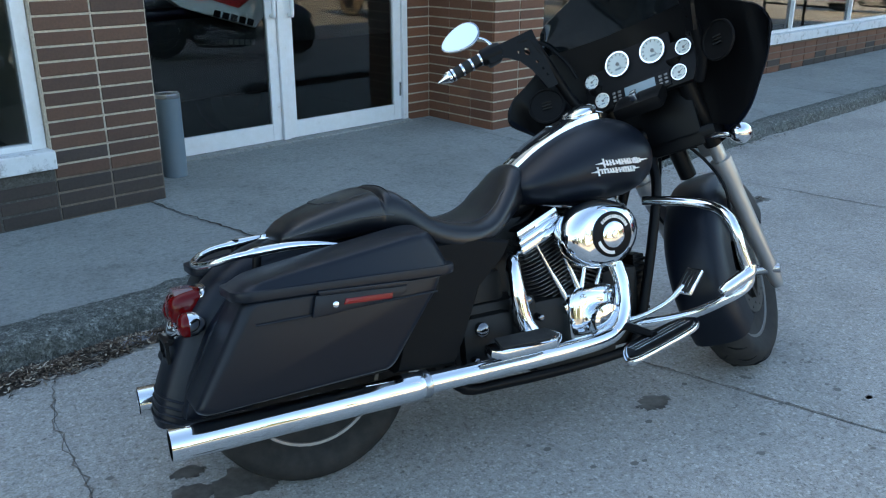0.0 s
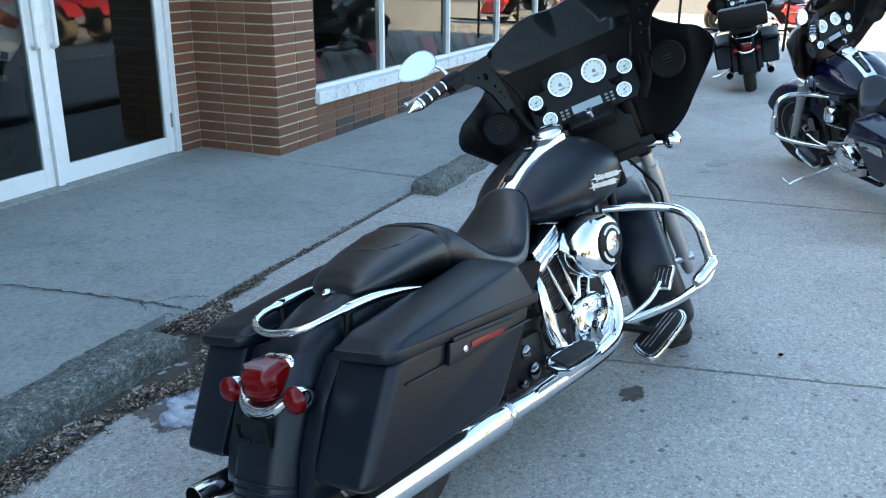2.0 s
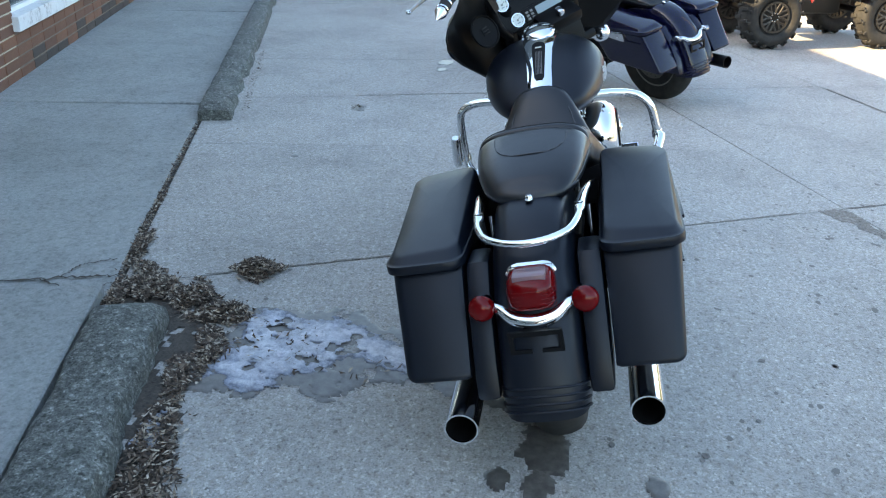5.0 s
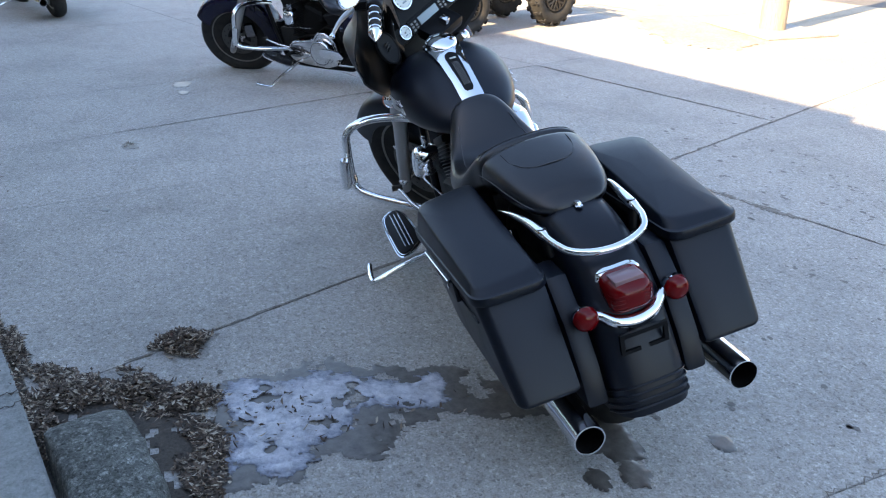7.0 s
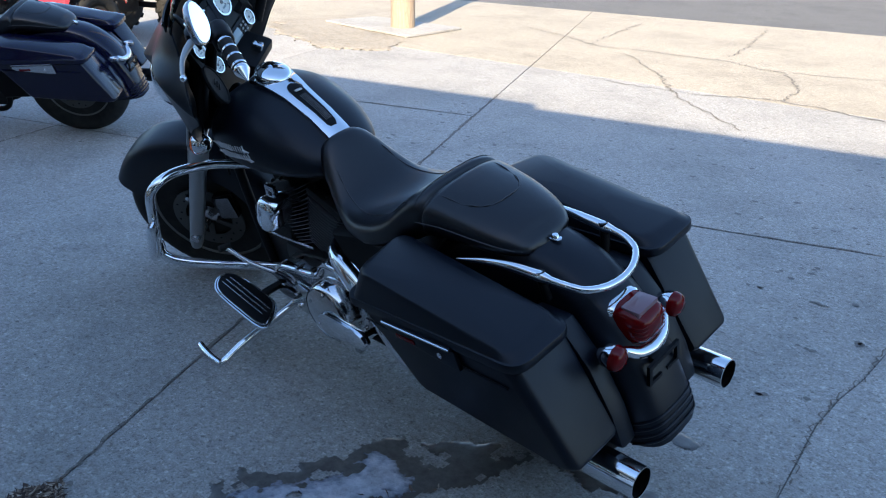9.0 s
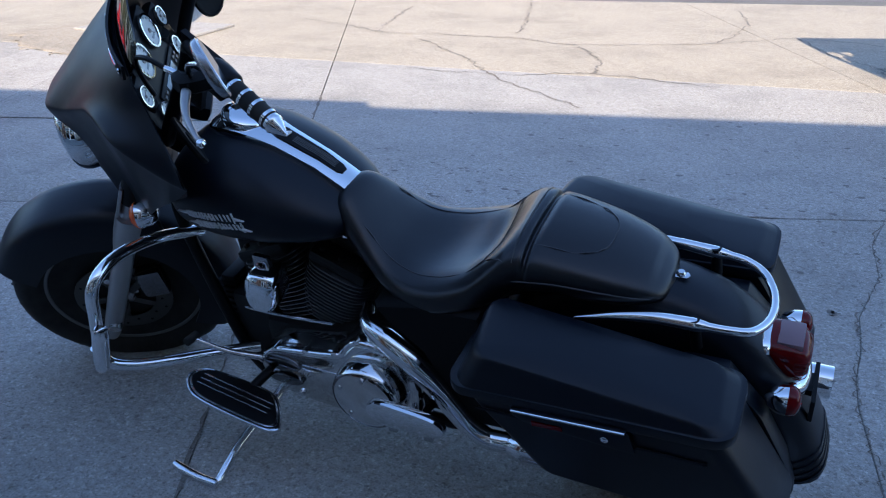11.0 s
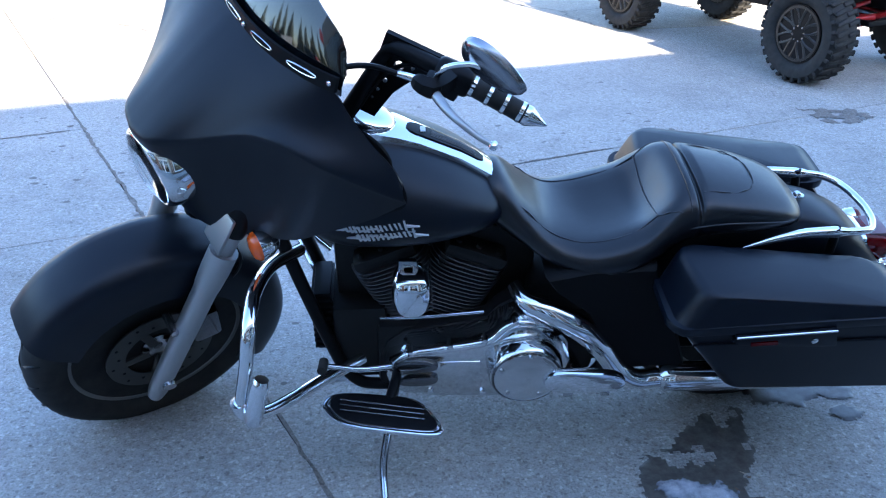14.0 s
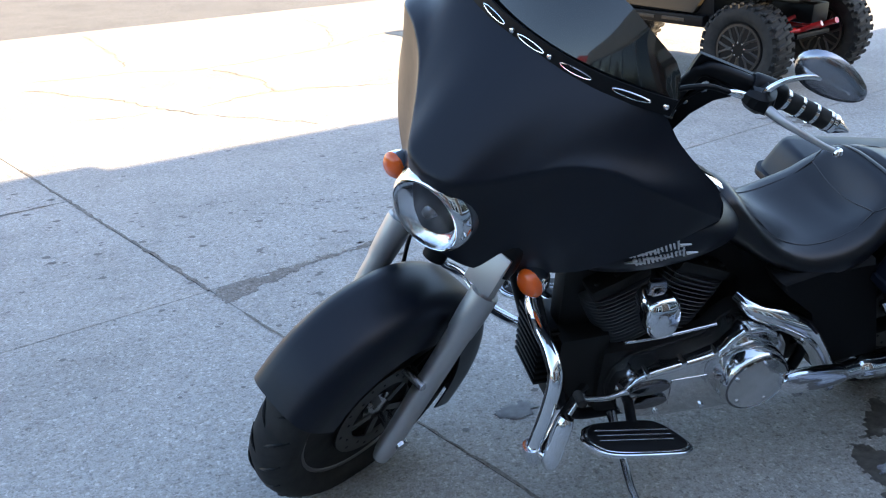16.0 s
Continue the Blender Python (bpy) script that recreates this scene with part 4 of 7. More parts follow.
def engine(parent, detail=True):
    ob = part("engine", box((0.70, -0.11, 0.16), (1.02, 0.12, 0.40), 0.03), M_ENGINE, parent, "air-cooled V-twin engine block")
    part("gearbox", box((0.42, -0.12, 0.19), (0.72, 0.11, 0.43), 0.03), M_ENGINE, ob)
    part("oil_tank", box((0.36, -0.10, 0.22), (0.62, 0.10, 0.52), 0.03), M_ENGINE, ob)
    part("intake", box((0.60, -0.035, 0.38), (1.12, 0.035, 0.66), 0.02), M_ENGINE, ob)
    for tilt, name in ((-22.5, "rear"), (22.5, "front")):
        m = Matrix.Translation((0.875, 0, 0.33)) @ Matrix.Rotation(radians(tilt), 4, 'Y')
        core = part("cylinder", lathe([(0.066, 0.05), (0.066, 0.30)], 24, 'Z'), M_ENGINE, ob, "", m)
        for k in range(15):
            z = 0.090 + k * 0.0132
            grow = 0.096 + 0.010 * min(1.0, k / 11)
            outline = oval(0, 0, grow, grow * 0.98, 28, 3.2)
            part("fin", plate(outline, z, z + 0.0028, 'Z', 0.0008), M_FIN if detail else M_ENGINE, core, "", m)
        head = bmesh.new()
        box((-0.080, -0.090, 0.235), (0.080, 0.090, 0.290), 0.012, head)
        box((-0.082, 0.0, 0.285), (0.082, 0.098, 0.318), 0.012, head)
        for bx in (-0.055, 0.0, 0.055):
            lathe([(0.008, 0.312), (0.008, 0.326), (0.003, 0.328)], 8, 'Z', head, (bx, 0.075, 0))
        part("cylinder_head", head, M_ENGINE, ob, "", m)
        rocker = bmesh.new()
        box((-0.096, -0.132, 0.280), (0.096, 0.03, 0.304), 0.006, rocker)
        box((-0.092, -0.128, 0.303), (0.092, 0.03, 0.322), 0.008, rocker)
        box((-0.082, -0.120, 0.319), (0.082, 0.03, 0.352), 0.016, rocker)
        for bx in (-0.070, 0.070):
            lathe([(0.006, 0.322), (0.006, 0.334), (0.002, 0.336)], 8, 'Z', rocker, (bx, -0.112, 0))
        part("rocker_box", rocker, M_CHROME, ob, "chrome rocker cover", m)
        for y in (-0.108, ):
            for dx in (-0.02, 0.03):
                part("pushrod_tube", tube([(dx, y - 0.01, 0.05), (dx * 1.3, y, 0.17), (dx * 1.5, y + 0.005, 0.28)], [0.011, 0.008, 0.007], 12, 3), M_CHROME, ob, "", m)
            part("tappet_block", turned(box((-0.05, y - 0.03, 0.03), (0.06, y + 0.03, 0.065), 0.008), m), M_CHROME, ob)
    # right: air cleaner, cam cover
    ac = bmesh.new()
    for y, a, b in ((-0.125, 0.10, 0.075), (-0.135, 0.130, 0.100), (-0.175, 0.141, 0.108), (-0.205, 0.136, 0.104), (-0.226, 0.114, 0.090), (-0.236, 0.084, 0.080)):
        ac_ring = [(x, y, z) for x, z in oval(0.918, 0.586, a, b, 40, 2.0)]
        if y == -0.125:
            rings = []
        rings.append(ac_ring)
    air = part("air_cleaner", skin(rings, True, True, ac), M_CHROME, ob, "oval chrome air cleaner cover", None, 50)
    part("air_cleaner_disc", lathe([(0.070, -0.234), (0.070, -0.242), (0.066, -0.244)], 40, 'Y', at=(0.930, 0, 0.588)), M_BLACK, air, "black medallion ring")
    part("medallion", lathe([(0.040, -0.243), (0.040, -0.248), (0.034, -0.251), (0.012, -0.252), (0.010, -0.256), (0.003, -0.257)], 32, 'Y', at=(0.930, 0, 0.588)), M_CHROME, air)
    let = bmesh.new()
    for k in range(26):
        a = radians(200 + k * 5.6) if k < 13 else radians(25 + (k - 13) * 9)
        one = turned(box((-0.0032, -0.2455, -0.005), (0.0032, -0.2435, 0.005)), Matrix.Rotation(-a + math.pi / 2, 4, 'Y'))
        merge(let, turned(one, Matrix.Translation((0.930 + 0.055 * math.cos(a), 0, 0.588 + 0.055 * math.sin(a)))))
    tagged(part("lettering", let, M_BARS, air), kind="stuff")
    cam_rings = [[(x, y, z) for x, z in oval(0.915, 0.322, a, b, 32, 4.2)] for y, a, b in ((-0.10, 0.100, 0.096), (-0.138, 0.098, 0.094), (-0.148, 0.090, 0.086), (-0.151, 0.05, 0.05))]
    cam_ob = part("cam_cover", skin(cam_rings), M_CHROME, ob, "chrome cam cover", None, 50)
    part("timer_cover", lathe([(0.055, -0.148), (0.054, -0.180), (0.050, -0.188), (0.036, -0.190), (0.034, -0.188), (0.004, -0.189)], 32, 'Y', at=(0.932, 0, 0.312)), M_CHROME, cam_ob)
    for k in range(6):
        a = k * math.pi / 3
        part("bolt", lathe([(0.006, -0.15), (0.006, -0.166), (0.002, -0.168)], 8, 'Y', at=(0.915 + 0.098 * math.cos(a), 0, 0.320 + 0.088 * math.sin(a))), M_CHROME, cam_ob)
    part("gearbox_cover", turned(box((0.44, -0.15, 0.24), (0.62, -0.09, 0.40), 0.03), Matrix.Identity(4)), M_ENGINE, ob)
    for x, z, r in ((0.50, 0.36, 0.022), (0.53, 0.29, 0.026), (0.47, 0.27, 0.014), (0.60, 0.30, 0.016), (0.66, 0.42, 0.016), (0.70, 0.36, 0.012)):
        part("fitting", lathe([(r, -0.14), (r, -0.165), (r * 0.7, -0.172), (r * 0.3, -0.174)], 14, 'Y', at=(x, 0, z)), M_CHROME_DARK, ob)
    # left: primary drive cover, derby cover, horn
    outline = [(1.000, 0.300), (0.985, 0.350), (0.94, 0.385), (0.86, 0.402), (0.78, 0.414), (0.73, 0.430), (0.70, 0.468), (0.665, 0.490), (0.61, 0.486), (0.555, 0.455), (0.52, 0.40), (0.51, 0.33), (0.522, 0.27), (0.56, 0.218), (0.63, 0.195), (0.72, 0.197), (0.85, 0.205), (0.95, 0.222), (0.988, 0.25)]
    prim = part("primary_cover", plate(outline, 0.10, 0.200, 'Y', 0.024), M_POLISH, ob, "chrome primary drive cover")
    grown = [(0.75 + (x - 0.75) * 1.025, 0.33 + (z - 0.33) * 1.045) for x, z in outline]
    part("primary_gasket", plate(grown, 0.08, 0.125, 'Y', 0.004), M_ENGINE, prim, "black case edge behind the cover")
    rim_line = [(x, 0.196, z) for x, z in ((0.985, 0.330), (0.94, 0.372), (0.86, 0.388), (0.78, 0.400), (0.725, 0.416), (0.695, 0.452), (0.665, 0.472), (0.61, 0.468), (0.57, 0.445))]
    part("primary_rib", tube(rim_line, [0.004, 0.010, 0.011, 0.011, 0.011, 0.011, 0.011, 0.011, 0.005], 12, 5), M_CHROME, prim, "", None, 60)
    part("cover_panel", plate([(0.745, 0.245), (0.85, 0.25), (0.855, 0.345), (0.75, 0.345)], 0.196, 0.2035, 'Y', 0.003), M_POLISH, prim)
    part("derby_ring", lathe([(0.0905, 0.2590), (0.0905, 0.2606), (0.0870, 0.2630), (0.0860, 0.2600)], 44, 'Y', at=(0.636, 0, 0.340)), M_CHROME_DARK, prim)
    part("derby_cover", lathe([(0.101, 0.18), (0.099, 0.21), (0.096, 0.246), (0.090, 0.258), (0.084, 0.262), (0.080, 0.2605), (0.004, 0.262)], 44, 'Y', at=(0.636, 0, 0.340)), M_POLISH, prim, "round chrome derby cover")
    for k in range(5):
        a = k * 2 * math.pi / 5 + 0.4
        part("screw", lathe([(0.006, 0.255), (0.006, 0.2635), (0.002, 0.264)], 8, 'Y', at=(0.636 + 0.070 * math.cos(a), 0, 0.340 + 0.070 * math.sin(a))), M_CASE, prim)
    for z in (0.285, 0.335):
        part("inspection_cover", plate(oval(0.915, z, 0.055, 0.020, 20, 2.2), 0.19, 0.212, 'Y', 0.006), M_CHROME_DARK, prim)
    for x, z in ((0.985, 0.33), (0.93, 0.38), (0.83, 0.40), (0.74, 0.418), (0.665, 0.478), (0.53, 0.29), (0.74, 0.222), (0.88, 0.233)):
        part("bolt", lathe([(0.009, 0.17), (0.009, 0.206), (0.003, 0.209)], 10, 'Y', at=(x, 0, z)), M_CHROME, prim)
    horn_r = []
    for y, a, b in ((0.13, 0.042, 0.048), (0.16, 0.049, 0.057), (0.200, 0.047, 0.055), (0.214, 0.040, 0.047), (0.219, 0.020, 0.024)):
        horn_r.append([(0.926 + (x - 0.926) * (1.0 if z > 0.574 else 1.0 - 0.16 * (0.574 - z) / b), y + (0.574 - z) * 0.15, z) for x, z in oval(0.926, 0.574, a, b, 32, 2.9)])
    part("horn_cover", skin(horn_r), M_CHROME, ob, "chrome horn cover", None, 50)
    part("horn_bracket", plate([(0.905, 0.615), (0.912, 0.658), (0.955, 0.660), (0.958, 0.615), (0.944, 0.615), (0.942, 0.640), (0.922, 0.640), (0.920, 0.615)], 0.150, 0.166, 'Y', 0.003), M_CHROME_GREY, ob)
    part("engine_mount", box((0.99, -0.09, 0.185), (1.135, 0.098, 0.445), 0.02), M_ENGINE, ob)
    part("shift_rod", tube([(1.005, 0.185, 0.494), (0.90, 0.185, 0.494), (0.745, 0.175, 0.496)], 0.0036, 8, 3), M_CASE, ob)
    part("oil_filter", lathe([(0.04, 1.02), (0.042, 1.03), (0.042, 1.12), (0.034, 1.13)], 20, 'X', at=(0, 0, 0.22)), M_BLACK, ob)
    cooler = bmesh.new()
    for k in range(9):
        box((1.13, -0.075, 0.285 + k * 0.021), (1.188, 0.075, 0.294 + k * 0.021), 0.001, cooler)
    box((1.135, -0.068, 0.275), (1.180, 0.068, 0.475), 0.004, cooler)
    tagged(part("oil_cooler", cooler, M_BLACK, ob), kind="stuff")
    return ob


def exhaust(parent, tip_mat, both=True):
    """The mufflers with their header pipes."""
    pipes = []
    for s, tip, y in ((-1, -0.418, 0.240), (1, -0.440, 0.208)) if both else ((-1, -0.418, 0.240),):
        m = bmesh.new()
        yy = s * y
        lathe([(0.030, 0.270), (0.036, 0.262), (0.0405, 0.23), (0.0415, 0.0), (0.0425, tip + 0.002), (0.0425, tip), (0.0385, tip), (0.0375, tip + 0.05), (0.036, tip + 0.20), (0.001, tip + 0.21)], 32, 'X', m, (0, 0, 0))
        ob = part("muffler", m, tip_mat, parent, "long slip-on muffler", Matrix.Translation((0, yy, 0.268)), 50)
        bore = lathe([(0.0372, tip + 0.004), (0.036, tip + 0.17), (0.001, tip + 0.175)], 28, 'X', at=(0, yy, 0.268))
        bmesh.ops.delete(bore, geom=[f for f in bore.faces if len(f.verts) > 8], context='FACES')
        part("bore", bore, M_SOOT, ob)
        pipes.append(ob)
    r = pipes[0]
    part("header_pipe", tube([(0.255, -0.240, 0.268), (0.45, -0.240, 0.266), (0.70, -0.230, 0.262), (0.88, -0.212, 0.262), (0.955, -0.200, 0.285), (0.995, -0.185, 0.345), (1.005, -0.165, 0.43), (0.992, -0.12, 0.53), (0.97, -0.07, 0.57)], [0.030, 0.029, 0.028, 0.028, 0.027, 0.026, 0.025, 0.024, 0.022], 20, 6), M_CHROME, r, "", None, 60)
    part("header_pipe", tube([(0.70, -0.05, 0.545), (0.66, -0.10, 0.545), (0.632, -0.140, 0.530), (0.628, -0.158, 0.45), (0.640, -0.165, 0.36), (0.66, -0.18, 0.31), (0.62, -0.22, 0.275)], [0.018, 0.020, 0.022, 0.027, 0.028, 0.026, 0.02], 18, 6), M_CHROME, r, "", None, 60)
    part("clamp", lathe([(0.037, 0.253), (0.039, 0.256), (0.039, 0.272), (0.037, 0.275)], 24, 'X', at=(0, -0.240, 0.268)), M_CASE, r)
    if not both:
        return pipes
    part("crossover_pipe", tube([(0.27, 0.208, 0.268), (0.33, 0.210, 0.268), (0.385, 0.208, 0.305), (0.44, 0.208, 0.385), (0.508, 0.206, 0.462), (0.58, 0.192, 0.502), (0.640, 0.168, 0.520), (0.665, 0.12, 0.535)], [0.027, 0.027, 0.027, 0.029, 0.033, 0.031, 0.024, 0.018], 18, 6), M_CHROME, pipes[1], "", None, 60)
    return pipes


def floorboard(parent, s):
    outline = [(0.848, -0.030), (0.856, -0.050), (0.885, -0.059), (0.96, -0.061), (1.06, -0.060), (1.115, -0.050), (1.148, -0.022), (1.156, 0.005), (1.140, 0.032), (1.10, 0.048), (1.02, 0.056), (0.945, 0.058), (0.905, 0.046), (0.872, 0.012)]
    m = Matrix.Translation((1.0 if s > 0 else 1.005, s * (0.312 if s > 0 else 0.328), 0.290 if s > 0 else 0.266)) @ Matrix.Rotation(radians(-13), 4, 'Y') @ Matrix.Translation((-1.0, 0, 0))
    flip = [(p.x, -s * p.y) for p in smooth_line([(x, y, 0) for x, y in outline], 3, True)]
    b = plate(flip, -0.014, 0.0, 'Z', 0.005)
    ob = part("floorboard", b, M_CHROME, parent, "chrome rider footboard with ribbed rubber", m)
    for name, k, top, mat in (("channel", 0.955, 0.0012, M_BLACK), ("inner_rim", 0.925, 0.0024, M_CHROME), ("pad", 0.885, 0.0065, M_BLACK)):
        part(name, plate([(1.01 + (x - 1.01) * k, y * (k * 1.55 - 0.55)) for x, y in flip], 0.0002, top, 'Z', 0.0006), mat, ob, "", m)
    st = bmesh.new()
    for y in (-0.016, 0.0, 0.016):
        box((0.90, y - 0.0018, 0.005), (1.115, y + 0.0018, 0.0085), 0.0008, st)
    tagged(part("strip", st, M_CASE, ob, "", m), kind="stuff")
    part("bracket", tube([(0.95, s * 0.14, 0.30), (0.98, s * 0.24, 0.285), (1.0, s * 0.32, 0.27)], 0.014, 10, 4), M_BLACK, ob)
    return ob


def engine_guard(parent, s):
    if s > 0:
        line = [(1.200, 0.060, 0.620), (1.258, 0.160, 0.652), (1.281, 0.270, 0.672), (1.284, 0.345, 0.668), (1.288, 0.390, 0.636), (1.300, 0.402, 0.56), (1.320, 0.407, 0.47), (1.328, 0.408, 0.428), (1.312, 0.394, 0.388), (1.262, 0.342, 0.355), (1.16, 0.22, 0.312), (1.06, 0.12, 0.285)]
        pegline = [(1.299, 0.438, 0.418), (1.295, 0.440, 0.432), (1.272, 0.430, 0.525), (1.264, 0.426, 0.548)]
    else:
        line = [(1.200, -0.060, 0.648), (1.262, -0.170, 0.642), (1.300, -0.262, 0.626), (1.296, -0.335, 0.602), (1.296, -0.372, 0.555), (1.309, -0.384, 0.481), (1.327, -0.389, 0.418), (1.315, -0.383, 0.378), (1.262, -0.356, 0.345), (1.200, -0.250, 0.288), (1.06, -0.12, 0.255)]
        pegline = [(1.322, -0.402, 0.428), (1.312, -0.400, 0.422), (1.246, -0.378, 0.384), (1.226, -0.372, 0.372)]
    ob = part("engine_guard", tube(line, 0.0165, 16, 7), M_CHROME, parent, "chrome tubular engine guard", None, 60)
    peg = tube(pegline, [0.012, 0.021, 0.021, 0.016], 16, 4)
    part("highway_peg", peg, M_CHROME, ob, "folded chrome highway peg")
    corner = Vector(line[7] if s > 0 else line[6])
    part("clamp", tube([corner + Vector((0.001, 0, 0.028)), corner + Vector((-0.001, 0, 0.0))], 0.0215, 16, 2), M_CHROME, ob)
    part("clamp_bolt", tube([corner + Vector((0, 0, 0.014)), corner.lerp(Vector(pegline[1]), 0.9)], 0.009, 10, 2), M_CHROME, ob)
    return ob


# guide lines of the fairing's left half: windshield line running out into the wing's upper edge, the crease, and the lower edge
FAIR_TOP = [(1.280, 0, 1.252), (1.274, 0.07, 1.252), (1.260, 0.16, 1.252), (1.236, 0.245, 1.252), (1.214, 0.294, 1.236), (1.196, 0.335, 1.190), (1.174, 0.390, 1.150), (1.158, 0.430, 1.126), (1.150, 0.456, 1.096)]
FAIR_CREASE = [(1.554, 0, 1.036), (1.540, 0.060, 1.044), (1.482, 0.115, 1.062), (1.424, 0.168, 1.094), (1.376, 0.222, 1.126), (1.334, 0.290, 1.142), (1.284, 0.370, 1.127), (1.196, 0.440, 1.080), (1.144, 0.468, 1.050)]
FAIR_LOW = [(1.500, 0, 0.802), (1.486, 0.06, 0.784), (1.456, 0.12, 0.778), (1.412, 0.17, 0.782), (1.365, 0.225, 0.800), (1.322, 0.30, 0.846), (1.278, 0.362, 0.914), (1.224, 0.418, 0.976), (1.160, 0.454, 1.020)]
# by place along the half: how the surface leaves the crease (x, z) and reaches the upper edge (x, z)
FAIR_SWEEP = [(0.0, -0.025, 0.019, 0.068, -0.026), (0.25, -0.020, 0.012, 0.048, -0.023), (0.5, -0.006, 0.013, 0.027, -0.020), (0.75, 0.012, 0.016, 0.009, -0.014), (1.0, 0.010, 0.010, -0.004, -0.009)]


def both_sides(columns):
    """Columns of points for the left half, continued over the middle to the right."""
    right = [[Vector((p.x, -p.y, p.z)) for p in col] for col in columns[:0:-1]]
    return right + columns


def fairing(parent, paint, m):
    top, mid, low = (smooth_line(g, 4) for g in (FAIR_TOP, FAIR_CREASE, FAIR_LOW))
    cols, backs = [], []
    for i, (t, c, b) in enumerate(zip(top, mid, low)):
        a = i / (len(top) - 1)
        d = table(FAIR_SWEEP, a)
        flare, rise = c + Vector((d[0], 0, d[1])), t + Vector((d[2], 0, d[3]))
        tuck = (c + b) / 2 + Vector((0.0, -0.030 * min(1, a * 3), 0)) * (1 - a)
        col = [b * (1 - f) ** 2 + tuck * 2 * f * (1 - f) + c * f * f for f in (0, 0.2, 0.4, 0.6, 0.78, 0.88, 0.95)]
        col += [c * (1 - f) ** 3 + flare * 3 * f * (1 - f) ** 2 + rise * 3 * f * f * (1 - f) + t * f ** 3 for f in (0, 0.04, 0.09, 0.16, 0.25, 0.36, 0.48, 0.6, 0.72, 0.86, 1.0)]
        for _ in range(2):
            col = [col[0]] + [q.lerp((p + r) / 2, 0.35) for p, q, r in zip(col, col[1:], col[2:])] + [col[-1]]
        cols.append(col)
        inner_low = b.lerp(Vector((1.30, b.y, 0.93)), max(0, 1 - a * 1.7))
        deep = (t + inner_low) / 2 + Vector((0.02 - 0.075 * max(0.0, min(1.0, (a - 0.5) / 0.3)), -0.02 * a, 0))
        deep = deep.lerp(c * 2 - (t + b) / 2, max(0.0, (a - 0.8) / 0.2))
        t2, b2 = t + Vector((-0.003, 0, -0.002)), inner_low
        backs.append([b2 * (1 - f) ** 2 + deep * 2 * f * (1 - f) + t2 * f * f for f in np.linspace(0, 1, 11)])
    bm = skin(both_sides(cols), closed=False, caps=False)
    bmesh.ops.recalc_face_normals(bm, faces=bm.faces)
    bmesh.ops.solidify(bm, geom=list(bm.faces), thickness=0.005)
    shell = part("fairing", bm, paint, parent, "handlebar-mounted batwing fairing shell", m, 70)
    # inner panel seen from the saddle
    part("inner_fairing", skin(both_sides(backs), closed=False, caps=False), M_BLACK, shell, "black inner fairing panel", m, 60)
    tilt = Matrix.Translation((1.278, 0, 1.062)) @ Matrix.Rotation(radians(13), 4, 'Y')
    pod = bmesh.new()
    box((-0.03, -0.203, -0.090), (0.002, 0.203, 0.062), 0.014, pod)
    box((-0.029, -0.128, -0.080), (0.004, 0.128, 0.106), 0.014, pod)
    part("dash_pod", pod, M_BLACK, shell, "", m @ tilt)
    for y, z, r in ((0.064, 0.055, 0.0405), (-0.064, 0.055, 0.0405), (0.168, 0.026, 0.0245), (-0.168, 0.026, 0.0245), (0.139, -0.052, 0.0245), (-0.139, -0.052, 0.0245)):
        at = m @ tilt @ Matrix.Translation((-0.032, y, z))
        gob = part("gauge", lathe([(r * 1.02, 0.004), (r * 1.12, -0.002), (r * 1.10, -0.008), (r * 0.96, -0.008), (r * 0.93, -0.003)], 28, 'X'), M_CHROME, shell, "chrome-ringed white gauge", at)
        part("gauge_face", lathe([(r * 0.93, -0.003), (r * 0.92, -0.004)], 28, 'X'), M_GAUGE, gob, "", at)
        nb = box((-0.0055, -0.0007, -r * 0.1), (-0.0045, 0.0007, r * 0.66))
        part("needle", turned(nb, Matrix.Rotation(radians(140 if r > 0.03 else 60), 4, 'X')), M_RIM, gob, "", at)
        part("needle_hub", lathe([(r * 0.16, -0.004), (r * 0.16, -0.0062), (r * 0.05, -0.0066)], 16, 'X'), M_RIM, gob, "", at)
        part("readout", box((-0.0052, -r * 0.26, -r * 0.52), (-0.0042, r * 0.26, -r * 0.36)), M_LCD, gob, "", at)
        ticks = bmesh.new()
        for k in range(11 if r > 0.03 else 6):
            a = radians(-130 + k * (26 if r > 0.03 else 52))
            merge(ticks, turned(box((-0.0052, -0.0012, r * 0.74), (-0.0044, 0.0012, r * 0.88)), Matrix.Rotation(a, 4, 'X')))
        tagged(part("tick", ticks, M_BLACK, gob, "", at), kind="stuff")
    radio = part("radio", turned(box((-0.036, -0.108, -0.082), (-0.02, 0.108, -0.026), 0.004), Matrix.Identity(4)), M_BLACK, shell, "flush dash radio with grey display", m @ tilt)
    part("display", box((-0.0385, -0.055, -0.070), (-0.0350, 0.055, -0.037), 0.001), M_LCD, radio, "", m @ tilt)
    for y in (-0.094, -0.074, 0.074, 0.094):
        for z in (-0.069, -0.056, -0.043):
            part("button", box((-0.0395, y - 0.006, z - 0.004), (-0.0355, y + 0.006, z + 0.004), 0.0015), M_RIM, radio, "", m @ tilt)
    part("column_panel", box((1.300, -0.135, 0.78), (1.322, 0.135, 0.99), 0.010), M_BLACK, shell, "", m)
